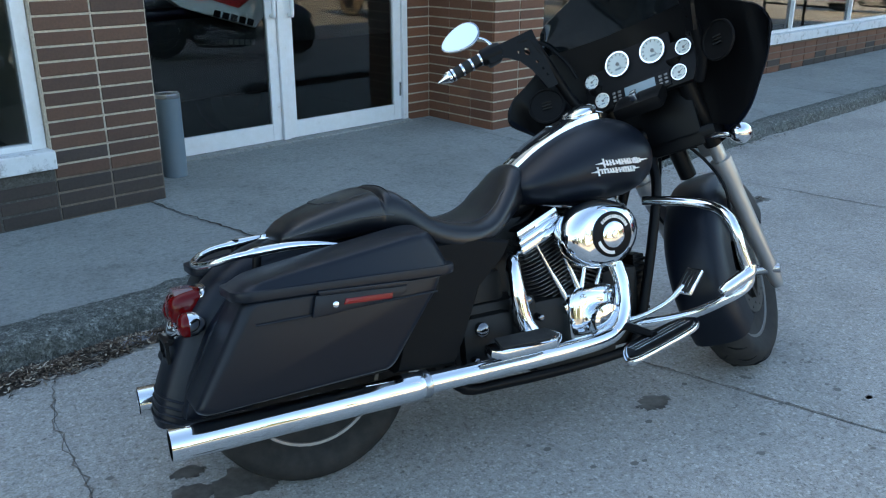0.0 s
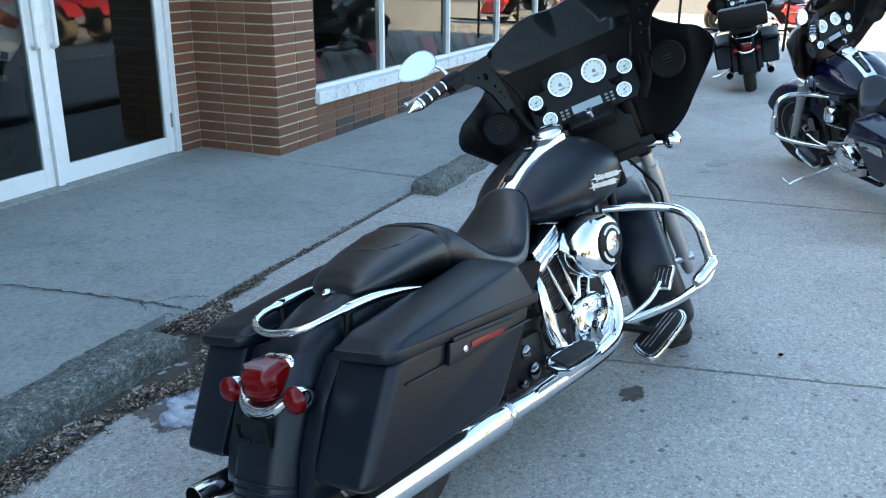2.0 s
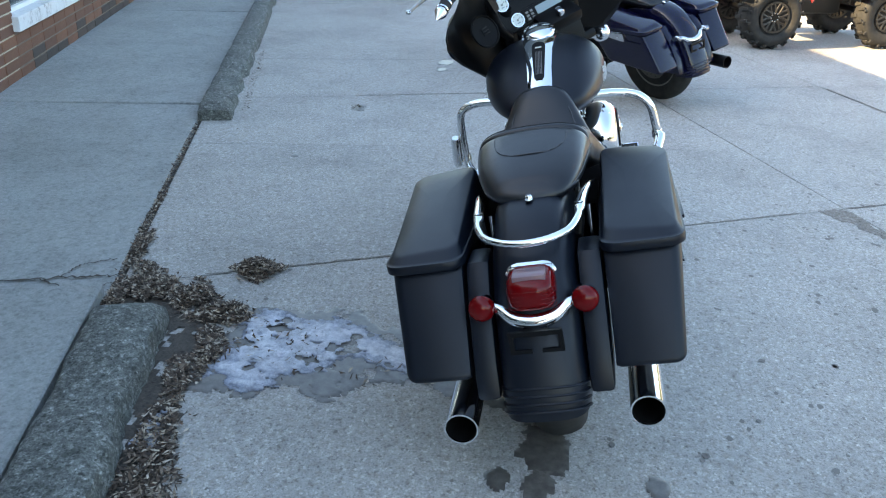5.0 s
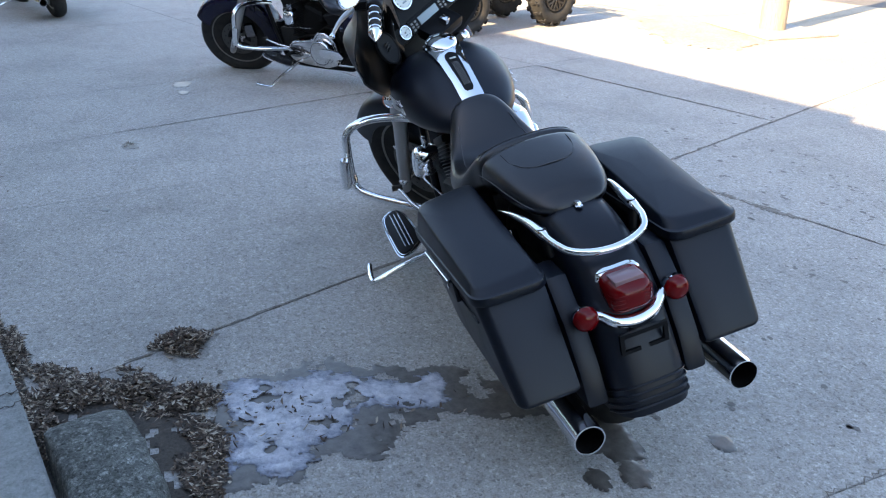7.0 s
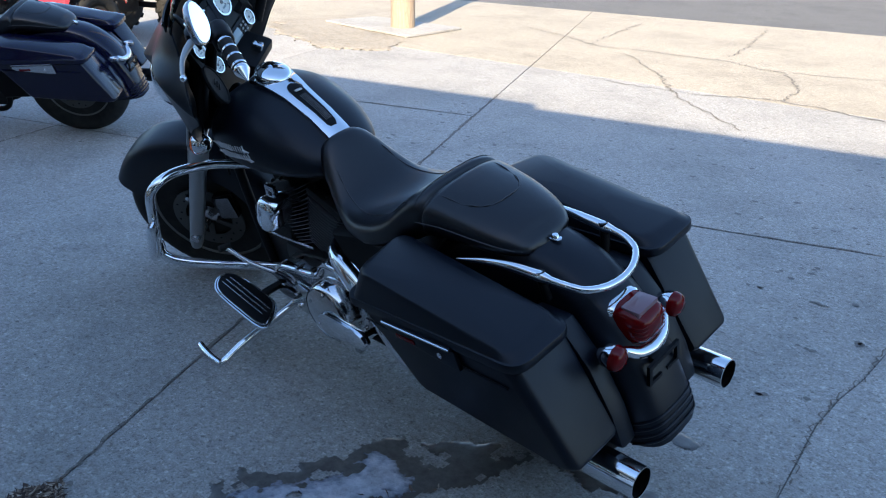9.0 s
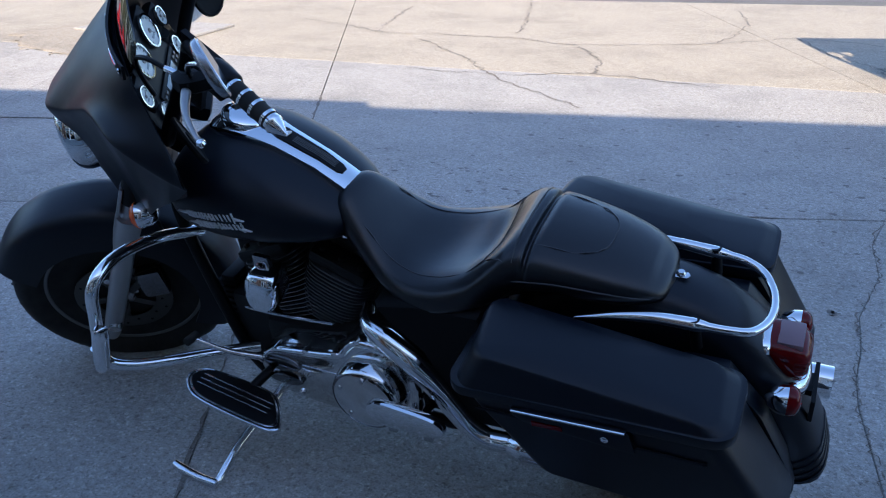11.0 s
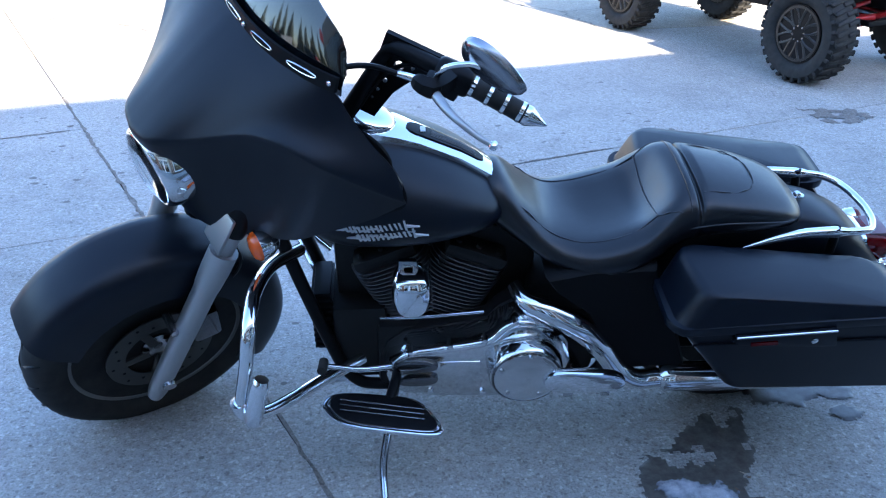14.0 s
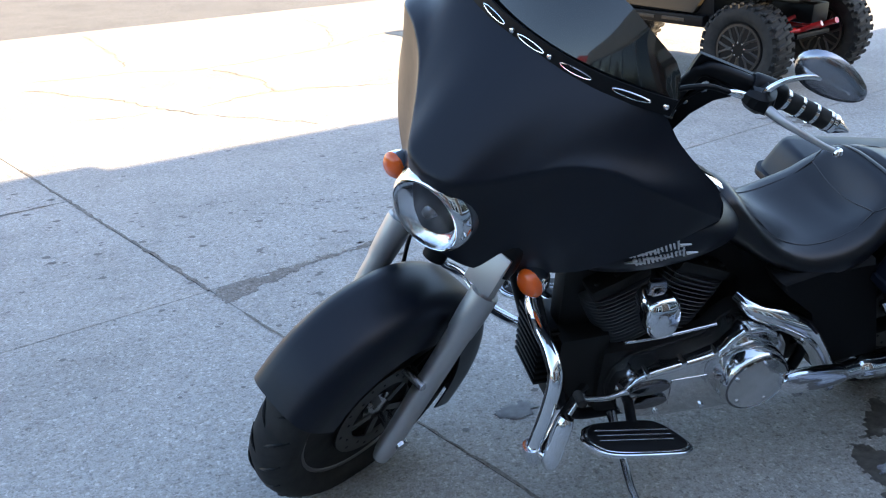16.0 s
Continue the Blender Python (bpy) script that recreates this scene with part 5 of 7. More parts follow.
    for e in (1, -1):
        at = m @ Matrix.Translation((1.146, e * 0.306, 1.056)) @ Matrix.Rotation(radians(e * 24), 4, 'Z') @ Matrix.Rotation(radians(13), 4, 'Y')
        spk = part("speaker", lathe([(0.060, 0.008), (0.064, 0.002), (0.063, -0.004), (0.058, -0.005), (0.055, -0.001), (0.004, 0.003)], 36, 'X'), M_SATIN, shell, "round black dash loudspeaker", at)
        slots = bmesh.new()
        for k in range(3):
            box((-0.006, -0.016, -0.012 + k * 0.011), (-0.001, 0.016, -0.008 + k * 0.011), 0.001, slots)
        tagged(part("speaker_badge", slots, M_RUBBER, spk, "", at), kind="stuff")
    # ignition switch and lower column
    ig = m @ Matrix.Translation((1.165, 0, 0.975)) @ Matrix.Rotation(radians(-30), 4, 'Y')
    part("ignition_switch", turned(box((-0.018, -0.012, -0.004), (0.018, 0.012, 0.028), 0.007), Matrix.Identity(4)), M_CHROME, shell, "chrome ignition switch", ig)
    part("switch_panel", turned(box((-0.03, -0.085, -0.05), (0.07, 0.085, 0.0), 0.018), Matrix.Identity(4)), M_BLACK, shell, "", ig)
    ws = []
    for j in range(9):
        f = j / 8
        row = []
        for k in range(29):
            s = -1 + k / 14
            a = abs(s)
            base_z, base_x, base_w = 1.246, 1.208 + 0.076 * (1 - a ** 2.0), 0.308
            up = 0.066 + 0.088 * (1 - a ** 2.2) * (1 - 0.10 * math.cos(s * 8.0) * (1 - a)) - 0.030 * max(0.0, (a - 0.86) / 0.14) ** 2
            row.append((base_x - up * f * (0.50 + 0.12 * f) + 0.006 * math.sin(3 * a * f), base_w * s * (1 - 0.045 * f * f * a), base_z - 0.012 + up * f))
        ws.append(row)
    wb = skin(ws, closed=False, caps=False)
    bmesh.ops.recalc_face_normals(wb, faces=wb.faces)
    bmesh.ops.solidify(wb, geom=list(wb.faces), thickness=0.004)
    part("windshield", wb, M_SMOKE, shell, "short dark smoked windshield", m, 60)
    tr = []
    for k in range(29):
        s = -1 + k / 14
        a = abs(s)
        x, y, z = 1.212 + 0.074 * (1 - a ** 2.2), 0.306 * s, 1.252 + 0.012 * a * a
        tr.append([(x + 0.003, y, z - 0.019), (x + 0.009, y, z - 0.018), (x + 0.001, y, z + 0.016), (x - 0.005, y, z + 0.015)])
    trim = part("windshield_trim", skin(tr), M_BLACK, shell, "black trim strip with chrome slots", m)
    on_trim = lambda q, dz: (1.2175 + 0.074 * (1 - min(1.0, abs(q)) ** 2.2) - 0.235 * dz, 0.306 * q, 1.251 + 0.012 * q * q + dz)
    for s in (-0.75, -0.37, 0.0, 0.37, 0.75):
        ring, flat = [], []
        for k in range(21):
            t = 2 * math.pi * k / 20
            d, dz = 0.118 * math.cos(t), 0.0056 * math.copysign(abs(math.sin(t)) ** 1.1, math.sin(t))
            ring.append(on_trim(s + d, dz))
        slot = part("slot", tube(ring, 0.0016, 6, 2), M_CHROME, trim, "chrome-edged slot", m)
        for d in (-0.10, -0.05, 0, 0.05, 0.10):
            w = 0.0046 * (1 - (d / 0.118) ** 2) ** 0.5
            p, q = on_trim(s + d, -w), on_trim(s + d, w)
            flat.append([(p[0] - 0.004, p[1], p[2]), (p[0] + 0.0006, p[1], p[2]), (q[0] + 0.0006, q[1], q[2]), (q[0] - 0.004, q[1], q[2])])
        part("slot_centre", skin(flat), M_SATIN, slot, "", m)
    for s in (-0.96, -0.17, 0.17, 0.96):
        at = m @ Matrix.Translation(on_trim(s, 0.0))
        part("screw", lathe([(0.0065, 0.0), (0.006, 0.004), (0.002, 0.006)], 12, 'X'), M_CHROME, trim, "", at)
    # headlamp
    at = m @ Matrix.Translation((1.512, 0.016, 0.918)) @ Matrix.Diagonal((1, 0.96, 0.96, 1)) @ Matrix.Rotation(radians(8), 4, 'Z') @ Matrix.Rotation(radians(2), 4, 'Y')
    lamp = part("headlamp", hollow_lathe([(0.100, -0.06), (0.107, -0.012), (0.107, 0.004), (0.103, 0.018), (0.097, 0.028), (0.092, 0.031), (0.088, 0.027)], 40, 'X'), M_CHROME, shell, "round chrome-rimmed headlamp", at)
    refl = hollow_lathe([(0.089, 0.026), (0.080, 0.012), (0.060, 0.0), (0.030, -0.010), (0.004, -0.012)], 40, 'X')
    part("reflector", refl, M_REFLECTOR, lamp, "", at)
    part("lens", lathe([(0.089, 0.027), (0.088, 0.032), (0.06, 0.042), (0.03, 0.046), (0.002, 0.047)], 36, 'X'), M_LENS, lamp, "clear headlamp glass", at)
    part("bulb_shield", lathe([(0.016, -0.02), (0.017, 0.01), (0.012, 0.018), (0.002, 0.020)], 16, 'X'), M_CHROME_DARK, lamp, "", at)
    return shell


def front_end(parent, paint, m, detail=True):
    c = Vector((1.645, 0.018, 0.312))
    wheel(parent, c, 0.333, 0.138, 0.232, m, 9, (1, -1), M_RIM, detail)
    # fender
    path = []
    for a, r in ((40, 0.378), (52, 0.382), (64, 0.386), (80, 0.389), (100, 0.389), (120, 0.386), (140, 0.381), (160, 0.374), (180, 0.367), (198, 0.360), (214, 0.355)):
        path.append((c.x + r * math.cos(radians(a)), c.z + r * math.sin(radians(a))))
    fb = turned(arch(path, 0.106, 0.128, 0.005, 17, (c.x, c.z)), Matrix.Translation((0, c.y, 0)))
    part("front_fender", fb, paint, parent, "deep front mudguard", m, 50)
    up = Vector((-math.sin(radians(28)), 0, math.cos(radians(28))))
    foot = Vector((1.690, 0, 0.266))
    fork = None
    for s in (1, -1):
        p = lambda d, off=0.0: tuple(foot + up * d + Vector((math.cos(RAKE) * off, c.y + s * 0.144, math.sin(RAKE) * off)))
        low = tube([p(-0.03), p(0.0), p(0.05), p(0.10), p(0.30), p(0.47), p(0.50)], [0.020, 0.026, 0.027, 0.028, 0.030, 0.031, 0.029], 18, 3)
        leg = part("fork_leg", low, M_ALU, parent, "silver lower fork leg", m, 50)
        part("fork_tube", tube([p(0.49), p(0.55), p(0.67)], 0.024, 14, 2), M_ALU, leg, "", m)
        part("fork_cover", tube([p(0.585), p(0.60), p(0.80), p(0.92)], [0.027, 0.032, 0.032, 0.029], 16, 2), M_BLACK, leg, "black upper fork cover", m)
        part("axle_clamp", tube([(c.x, c.y + s * 0.08, c.z), (c.x + 0.012, c.y + s * 0.13, c.z - 0.004), (c.x + 0.020, c.y + s * 0.178, c.z - 0.010)], 0.018, 14, 2), M_CASE, leg, "", m)
        part("fender_bolt", lathe([(0.012, c.y + s * 0.09), (0.012, c.y + s * 0.154), (0.006, c.y + s * 0.158)], 10, 'Y', at=tuple(foot + up * 0.24 + Vector((0.030, 0, 0.012)))), M_CASE, leg, "", m)
        cal = bmesh.new()
        box((c.x - 0.165, c.y + min(s * 0.060, s * 0.110), 0.335), (c.x - 0.085, c.y + max(s * 0.060, s * 0.110), 0.445), 0.016, cal)
        part("brake_caliper", cal, M_CHROME_DARK, leg, "", m)
        # turn signals and nacelle ears
        part("signal_bracket", tube([(1.375, s * 0.10, 0.815), (1.375, s * 0.17, 0.800), (1.372, s * 0.215, 0.785)], [0.014, 0.012, 0.012], 10, 3), M_CHROME, leg, "", m)
        part("fork_slider_cap", tube([p(0.40), p(0.46), p(0.52)], [0.033, 0.036, 0.036], 18, 2), M_ALU, leg, "", m)
        sig = part("signal_housing", lathe([(0.006, -0.038), (0.020, -0.032), (0.032, -0.014), (0.036, 0.008), (0.036, 0.014)], 24, 'X', at=(1.372, s * 0.232, 0.785)), M_CHROME, leg, "chrome bullet turn signal", m)
        part("lens", lathe([(0.036, 0.014), (0.035, 0.020), (0.026, 0.030), (0.003, 0.034)], 24, 'X', at=(1.372, s * 0.232, 0.785)), M_AMBER, sig, "amber lens", m)
        part("fork_shroud", turned(box((0.030, -0.036, -0.050), (0.040, 0.046, 0.055), 0.004), Matrix.Translation((1.412, c.y + s * 0.125, 0.775)) @ Matrix.Rotation(radians(-28), 4, 'Y')), M_ALU, leg, "silver plate under the fairing", m)
    part("triple_tree", turned(box((1.30, -0.18, 0.80), (1.42, 0.18, 0.84), 0.015), Matrix.Identity(4)), M_BLACK, parent, "", m)
    part("steering_stem", tube([tuple(AXIS_FOOT + AXIS * 0.78), tuple(AXIS_FOOT + AXIS * 1.12)], 0.03, 14, 2), M_BLACK, parent, "", m)
    for s in (1, -1):
        part("brake_line", tube([(1.52, s * 0.08, 0.40), (1.45, s * 0.10, 0.50), (1.40, s * 0.13, 0.62), (1.42, s * 0.09, 0.72), (1.38, s * 0.05, 0.80)], 0.0055, 8, 5), M_BLACK, parent, "", m)


def gusset(corner, low, outer):
    """A flat corner plate between the two legs of the bar, with holes through it."""
    ax, ay = (outer - corner), (low - corner)
    at = lambda a, b: corner + ax * a + ay * b
    outline = [(0, 0), (1.0, 0.0), (1.0, 0.17), (0.74, 0.26), (0.52, 0.40), (0.36, 0.62), (0.24, 1.0), (0, 1.0)]
    own = bmesh.new()
    loops = [[own.verts.new(at(a, b)) for a, b in outline]]
    for a, b, r in ((0.30, 0.30, 0.075), (0.20, 0.52, 0.035), (0.15, 0.66, 0.028), (0.12, 0.78, 0.022), (0.48, 0.25, 0.030)):
        loops.append([own.verts.new(at(a + r * 0.9 * math.cos(t), b + r * 0.9 * math.sin(t))) for t in np.linspace(0, 2 * math.pi, 10, endpoint=False)])
    edges = []
    for loop in loops:
        for p, q in zip(loop, loop[1:] + loop[:1]):
            edges.append(own.edges.new((p, q)))
    bmesh.ops.triangle_fill(own, edges=edges, use_beauty=True)
    bmesh.ops.recalc_face_normals(own, faces=own.faces)
    bmesh.ops.solidify(own, geom=list(own.faces), thickness=0.013)
    return own


def handlebars(parent, m):
    for s in (1, -1):
        q = lambda x, y, z: (x, s * y, z)
        bar = tube([q(1.240, 0.19, 0.975), q(1.212, 0.226, 1.03), q(1.172, 0.242, 1.10), q(1.108, 0.250, 1.205), q(1.082, 0.262, 1.260), q(1.074, 0.272, 1.274), q(1.060, 0.288, 1.278), q(1.010, 0.364, 1.264), q(0.915, 0.490, 1.226)], [0.0175, 0.018, 0.018, 0.016, 0.014, 0.014, 0.017, 0.019, 0.017], 14, 5)
        one = part("handlebar", bar, M_BLACK, parent, "black tall bagger handlebar", m, 60)
        corner, low, outer = Vector(q(1.080, 0.256, 1.306)), Vector(q(1.130, 0.238, 1.110)), Vector(q(0.985, 0.374, 1.276))
        part("gusset", gusset(corner, low, outer), M_BLACK, one, "black gusset plate with drilled holes", m, 0)
        a0, a1 = Vector(q(0.976, 0.412, 1.254)), Vector(q(0.906, 0.500, 1.223))
        way = (a1 - a0).normalized()
        grip = part("grip", tube([a0, a0.lerp(a1, 0.5), a1], 0.0205, 18, 4), M_RUBBER, one, "black rubber grip with chrome bands", m, 60)
        for f in (0.0, 0.30, 0.60, 0.90):
            part("grip_band", tube([a0.lerp(a1, f), a0.lerp(a1, f + 0.065)], 0.0222, 18, 2), M_CHROME, grip, "", m)
        part("bar_end", tube([a1, a1 + way * 0.010, a1 + way * 0.022, a1 + way * 0.050], [0.0205, 0.0215, 0.016, 0.002], 18, 3), M_CHROME, grip, "pointed chrome bar end", m)
        # switch block: two half shells with buttons
        c0 = Vector(q(1.020, 0.352, 1.268))
        clus = bmesh.new()
        tube([c0, c0.lerp(a0, 0.12), c0.lerp(a0, 0.5), c0.lerp(a0, 0.9), a0], [0.024, 0.029, 0.031, 0.029, 0.024], 16, 3, clus)
        block = part("switch_housing", clus, M_BLACK, one, "", m)
        turn = Matrix.Translation(c0.lerp(a0, 0.5)) @ way.to_track_quat("X", "Z").to_matrix().to_4x4()
        part("switch_body", turned(box((-0.026, -0.030, -0.036), (0.024, 0.026, 0.014), 0.008), turn), M_BLACK, block, "", m)
        for k, (bx, bz) in enumerate(((-0.014, 0.004), (0.006, 0.004), (-0.004, -0.018))):
            side = 0.027 if k < 2 else 0.026
            part("button", turned(box((bx - 0.007, side * s * -1 - 0.004, bz - 0.005), (bx + 0.007, side * s * -1 + 0.004, bz + 0.005), 0.002), turn), M_SATIN, block, "", m)
        # perch and blade
        perch = tube([q(1.082, 0.374, 1.282), q(1.080, 0.384, 1.281), q(1.068, 0.404, 1.277), q(1.040, 0.400, 1.273), q(1.012, 0.384, 1.266)], [0.012, 0.019, 0.023, 0.023, 0.025], 6, 2)
        br = part("lever_bracket", perch, M_BLACK, one, "angular black lever perch", m, 20)
        part("perch_clamp", turned(box((-0.012, -0.020, -0.016), (0.030, 0.018, 0.014), 0.004), Matrix.Translation(q(1.046, 0.392, 1.276)) @ Matrix.Rotation(radians(s * 40), 4, 'Z')), M_BLACK, br, "", m, 20)
        part("cable_ferrule", tube([q(1.112, 0.350, 1.288), q(1.098, 0.362, 1.286), q(1.084, 0.374, 1.282)], [0.0055, 0.0075, 0.0085], 10, 2), M_CHROME, br, "", m)
        lev = tube([q(1.064, 0.402, 1.274), q(1.066, 0.430, 1.272), q(1.066, 0.464, 1.270), q(1.060, 0.500, 1.267), q(1.046, 0.540, 1.260), q(1.033, 0.565, 1.256)], [0.010, 0.0105, 0.0090, 0.0072, 0.0060, 0.0055], 12, 5)
        part("lever", lev, M_ALU, one, "satin metal hand lever", m, 60)
        part("lever_ball", lathe([(0.001, -0.0095), (0.007, -0.0065), (0.0098, 0), (0.007, 0.0065), (0.001, 0.0095)], 14, 'Z', at=q(1.031, 0.569, 1.256)), M_CHROME, one, "", m)
        stalk = tube([q(1.052, 0.398, 1.288), q(1.050, 0.404, 1.308), q(1.040, 0.418, 1.330), q(1.015, 0.444, 1.346), q(1.000, 0.462, 1.350)], [0.0085, 0.0065, 0.0055, 0.0060, 0.0085], 10, 4)
        part("mirror_stalk", stalk, M_CHROME, one, "", m, 60)
        face = m @ Matrix.Translation(q(0.984, 0.476, 1.350)) @ Matrix(((0.922, -0.358 * s, 0.146), (0.308 * s, 0.909, 0.282 * s), (-0.233, -0.215 * s, 0.948))).to_4x4()
        rings = []
        for x, k in ((-0.008, 0.94), (-0.006, 1.0), (0.003, 0.985), (0.010, 0.90), (0.015, 0.60), (0.017, 0.15)):
            ring = []
            for t in np.linspace(0, 2 * math.pi, 28, endpoint=False):
                cy, sz = math.cos(t), math.sin(t)
                ring.append((x, 0.074 * cy * k, 0.046 * sz * k * (1 - 0.24 * s * cy)))
            rings.append(ring)
        mir = part("mirror", skin(rings), M_CHROME_GREY, one, "chrome teardrop mirror", face, 50)
        glass = [(-0.0085, 0.069 * math.cos(t), 0.042 * math.sin(t) * (1 - 0.24 * s * math.cos(t))) for t in np.linspace(0, 2 * math.pi, 28, endpoint=False)]
        gl = [(-0.0095, y * 0.99, z * 0.99) for x, y, z in glass]
        part("mirror_glass", skin([glass, gl]), M_MIRROR, mir, "", face, 0)
        part("cable", tube([q(1.110, 0.352, 1.288), q(1.150, 0.318, 1.296), q(1.190, 0.272, 1.268), q(1.212, 0.225, 1.19), q(1.215, 0.20, 1.12)], 0.0058, 8, 5), M_BLACK, one, "", m)
        part("wire_loom", tube([q(1.030, 0.340, 1.262), q(1.064, 0.300, 1.252), q(1.098, 0.266, 1.200), q(1.150, 0.256, 1.12), q(1.205, 0.24, 1.03)], 0.0050, 8, 4), M_SATIN, one, "", m)


def rear_end(parent, paint, rail_on=True, lamp=True):
    wheel(parent, Vector((0, 0, 0.312)), 0.318, 0.14, 0.205, Matrix.Identity(4), 9, (1,), M_RIM, False)
    path = [(0.33, 0.56), (0.27, 0.63), (0.18, 0.685), (0.06, 0.712), (-0.06, 0.704), (-0.16, 0.672), (-0.245, 0.615), (-0.315, 0.535), (-0.365, 0.445), (-0.402, 0.36), (-0.420, 0.300), (-0.424, 0.262)]
    fender = part("rear_fender", arch(path, 0.108, 0.15, 0.005, 13), paint, parent, "long rear mudguard", None, 50)
    for k in range(4):
        z = 0.345 - k * 0.019
        pts = []
        for j in range(13):
            a = math.pi * j / 12
            c, s = math.cos(a), math.sin(a)
            x0 = table([(0.245, -0.424), (0.29, -0.422), (0.36, -0.402), (0.445, -0.365)], z)[0]
            pts.append((x0 - 0.001 - (abs(s) ** 0.55 - 1) * 0.15 * 0.92, 0.1095 * math.copysign(abs(c) ** 0.55, c), z + (abs(s) ** 0.55 - 1) * 0.15 * 0.38))
        part("rib", tube(pts[1:-1], 0.0035, 6, 2), paint, fender)
    # side filler panels between fender and bags
    for s in (1, -1):
        strip = plate([(-0.20, 0.60), (-0.280, 0.505), (-0.338, 0.39), (-0.368, 0.295), (-0.20, 0.285), (-0.10, 0.40), (-0.10, 0.60)], s * 0.140 - 0.030, s * 0.140 + 0.030, 'Y', 0.014)
        part("filler_panel", strip, paint, fender)
    # tail lamp; without one, a bare chrome bar carries small chrome signals
    tail = fender
    if lamp:
        lam = []
        for x, w, h, z in ((-0.245, 0.054, 0.040, 0.566), (-0.285, 0.060, 0.044, 0.562), (-0.318, 0.0585, 0.043, 0.558), (-0.336, 0.053, 0.039, 0.556), (-0.347, 0.040, 0.030, 0.555), (-0.352, 0.018, 0.014, 0.555)):
            lam.append([(x, a, b) for a, b in oval(0, z, w, h, 32, 3.6)])
        tail = part("tail_lamp", skin(lam), M_RED, fender, "red square tail lamp", None, 60)
        part("lamp_trim", skin([[(x, a, b) for a, b in oval(0, z, w, h, 28, 4.0)] for x, w, h, z in ((-0.215, 0.058, 0.044, 0.566), (-0.246, 0.065, 0.047, 0.562), (-0.264, 0.065, 0.047, 0.560), (-0.269, 0.060, 0.043, 0.560))]), M_CHROME, tail, "chrome lamp base")
        for k in range(5):
            z = 0.530 + k * 0.011
            part("lens_rib", tube([(-0.322, -0.0585, z), (-0.338, -0.054, z - 0.001), (-0.3475, -0.042, z - 0.001), (-0.3505, 0, z - 0.001), (-0.3475, 0.042, z - 0.001), (-0.338, 0.054, z - 0.001), (-0.322, 0.0585, z)], 0.0010, 6, 3), M_RED, tail)
        part("licence_lens", box((-0.332, -0.040, 0.588), (-0.280, 0.040, 0.6065), 0.004), M_REDLITE, tail, "clear window in the lamp's top")
    part("signal_bar", tube([(-0.300, 0.125, 0.528), (-0.318, 0.085, 0.522), (-0.335, 0.050, 0.500), (-0.340, 0, 0.490), (-0.335, -0.050, 0.500), (-0.318, -0.085, 0.522), (-0.300, -0.125, 0.528)], [0.009, 0.013, 0.018, 0.021, 0.018, 0.013, 0.009], 12, 5), M_CHROME, tail, "chrome signal bar", None, 60)
    for s in (1, -1):
        k = 1.0 if lamp else 0.6
        hb = lathe([(0.006 * k, 0.035), (0.020 * k, 0.028), (0.031 * k, 0.008), (0.033 * k, -0.010)], 22, 'X', at=(-0.310, s * 0.125, 0.530))
        sg = part("signal_housing", hb, M_CHROME, tail)
        part("lens", lathe([(0.033 * k, -0.010), (0.032 * k, -0.020), (0.028 * k, -0.028), (0.018 * k, -0.034), (0.003, -0.037)], 28, 'X', at=(-0.310, s * 0.125, 0.530)), M_RED if lamp else M_CHROME_GREY, sg, "red lens" if lamp else "", None, 70)
    hang = plate([(0.065, 0.482), (0.065, 0.424), (0.012, 0.424), (0.012, 0.434), (0.054, 0.434), (0.054, 0.470), (-0.054, 0.470), (-0.054, 0.434), (-0.012, 0.434), (-0.012, 0.424), (-0.065, 0.424), (-0.065, 0.482)], -0.375, -0.366, 'X')
    part("bracket_mount", box((-0.368, -0.030, 0.464), (-0.335, 0.030, 0.480), 0.003), M_BLACK, fender)
    part("plate_bracket", hang, M_BLACK, fender, "empty black licence plate bracket")
    # passenger grab rail
    half = [(0.120, 0.164, 0.672), (0.085, 0.158, 0.678), (0.03, 0.148, 0.686), (-0.04, 0.137, 0.690), (-0.118, 0.130, 0.687), (-0.134, 0.129, 0.686), (-0.152, 0.128, 0.685), (-0.190, 0.122, 0.681), (-0.228, 0.103, 0.672), (-0.252, 0.063, 0.665), (-0.262, 0.02, 0.662)]
    rad = [0.002, 0.006, 0.0105, 0.0130, 0.0150, 0.0135, 0.0100, 0.0098, 0.0098, 0.0098, 0.0098]
    rail = tube(half + [(x, -y, z) for x, y, z in half[::-1]], rad + rad[::-1], 12, 5)
    rl = part("grab_rail", rail, M_CHROME, parent, "chrome looped passenger grab rail", None, 60) if rail_on else None
    for s in (1, -1) if rail_on else ():
        part("rail_mount", tube([(-0.12, s * 0.128, 0.700), (-0.125, s * 0.126, 0.66), (-0.13, s * 0.12, 0.62)], 0.012, 10, 3), M_BLACK, rl)
    for s in (1, -1):
        part("shock_absorber", tube([(0.05, s * 0.135, 0.33), (0.10, s * 0.14, 0.50), (0.13, s * 0.14, 0.60)], [0.02, 0.026, 0.02], 14, 3), M_CHROME_DARK, parent)
        part("swingarm", tube([(0.0, s * 0.10, 0.312), (0.20, s * 0.11, 0.31), (0.42, s * 0.10, 0.32)], 0.022, 12, 3), M_BLACK, parent)
        part("bag_guard", tube([(0.26, s * 0.20, 0.50), (0.215, s * 0.225, 0.43), (0.165, s * 0.235, 0.375), (0.10, s * 0.235, 0.345)], 0.010, 12, 4), M_CHROME, parent)


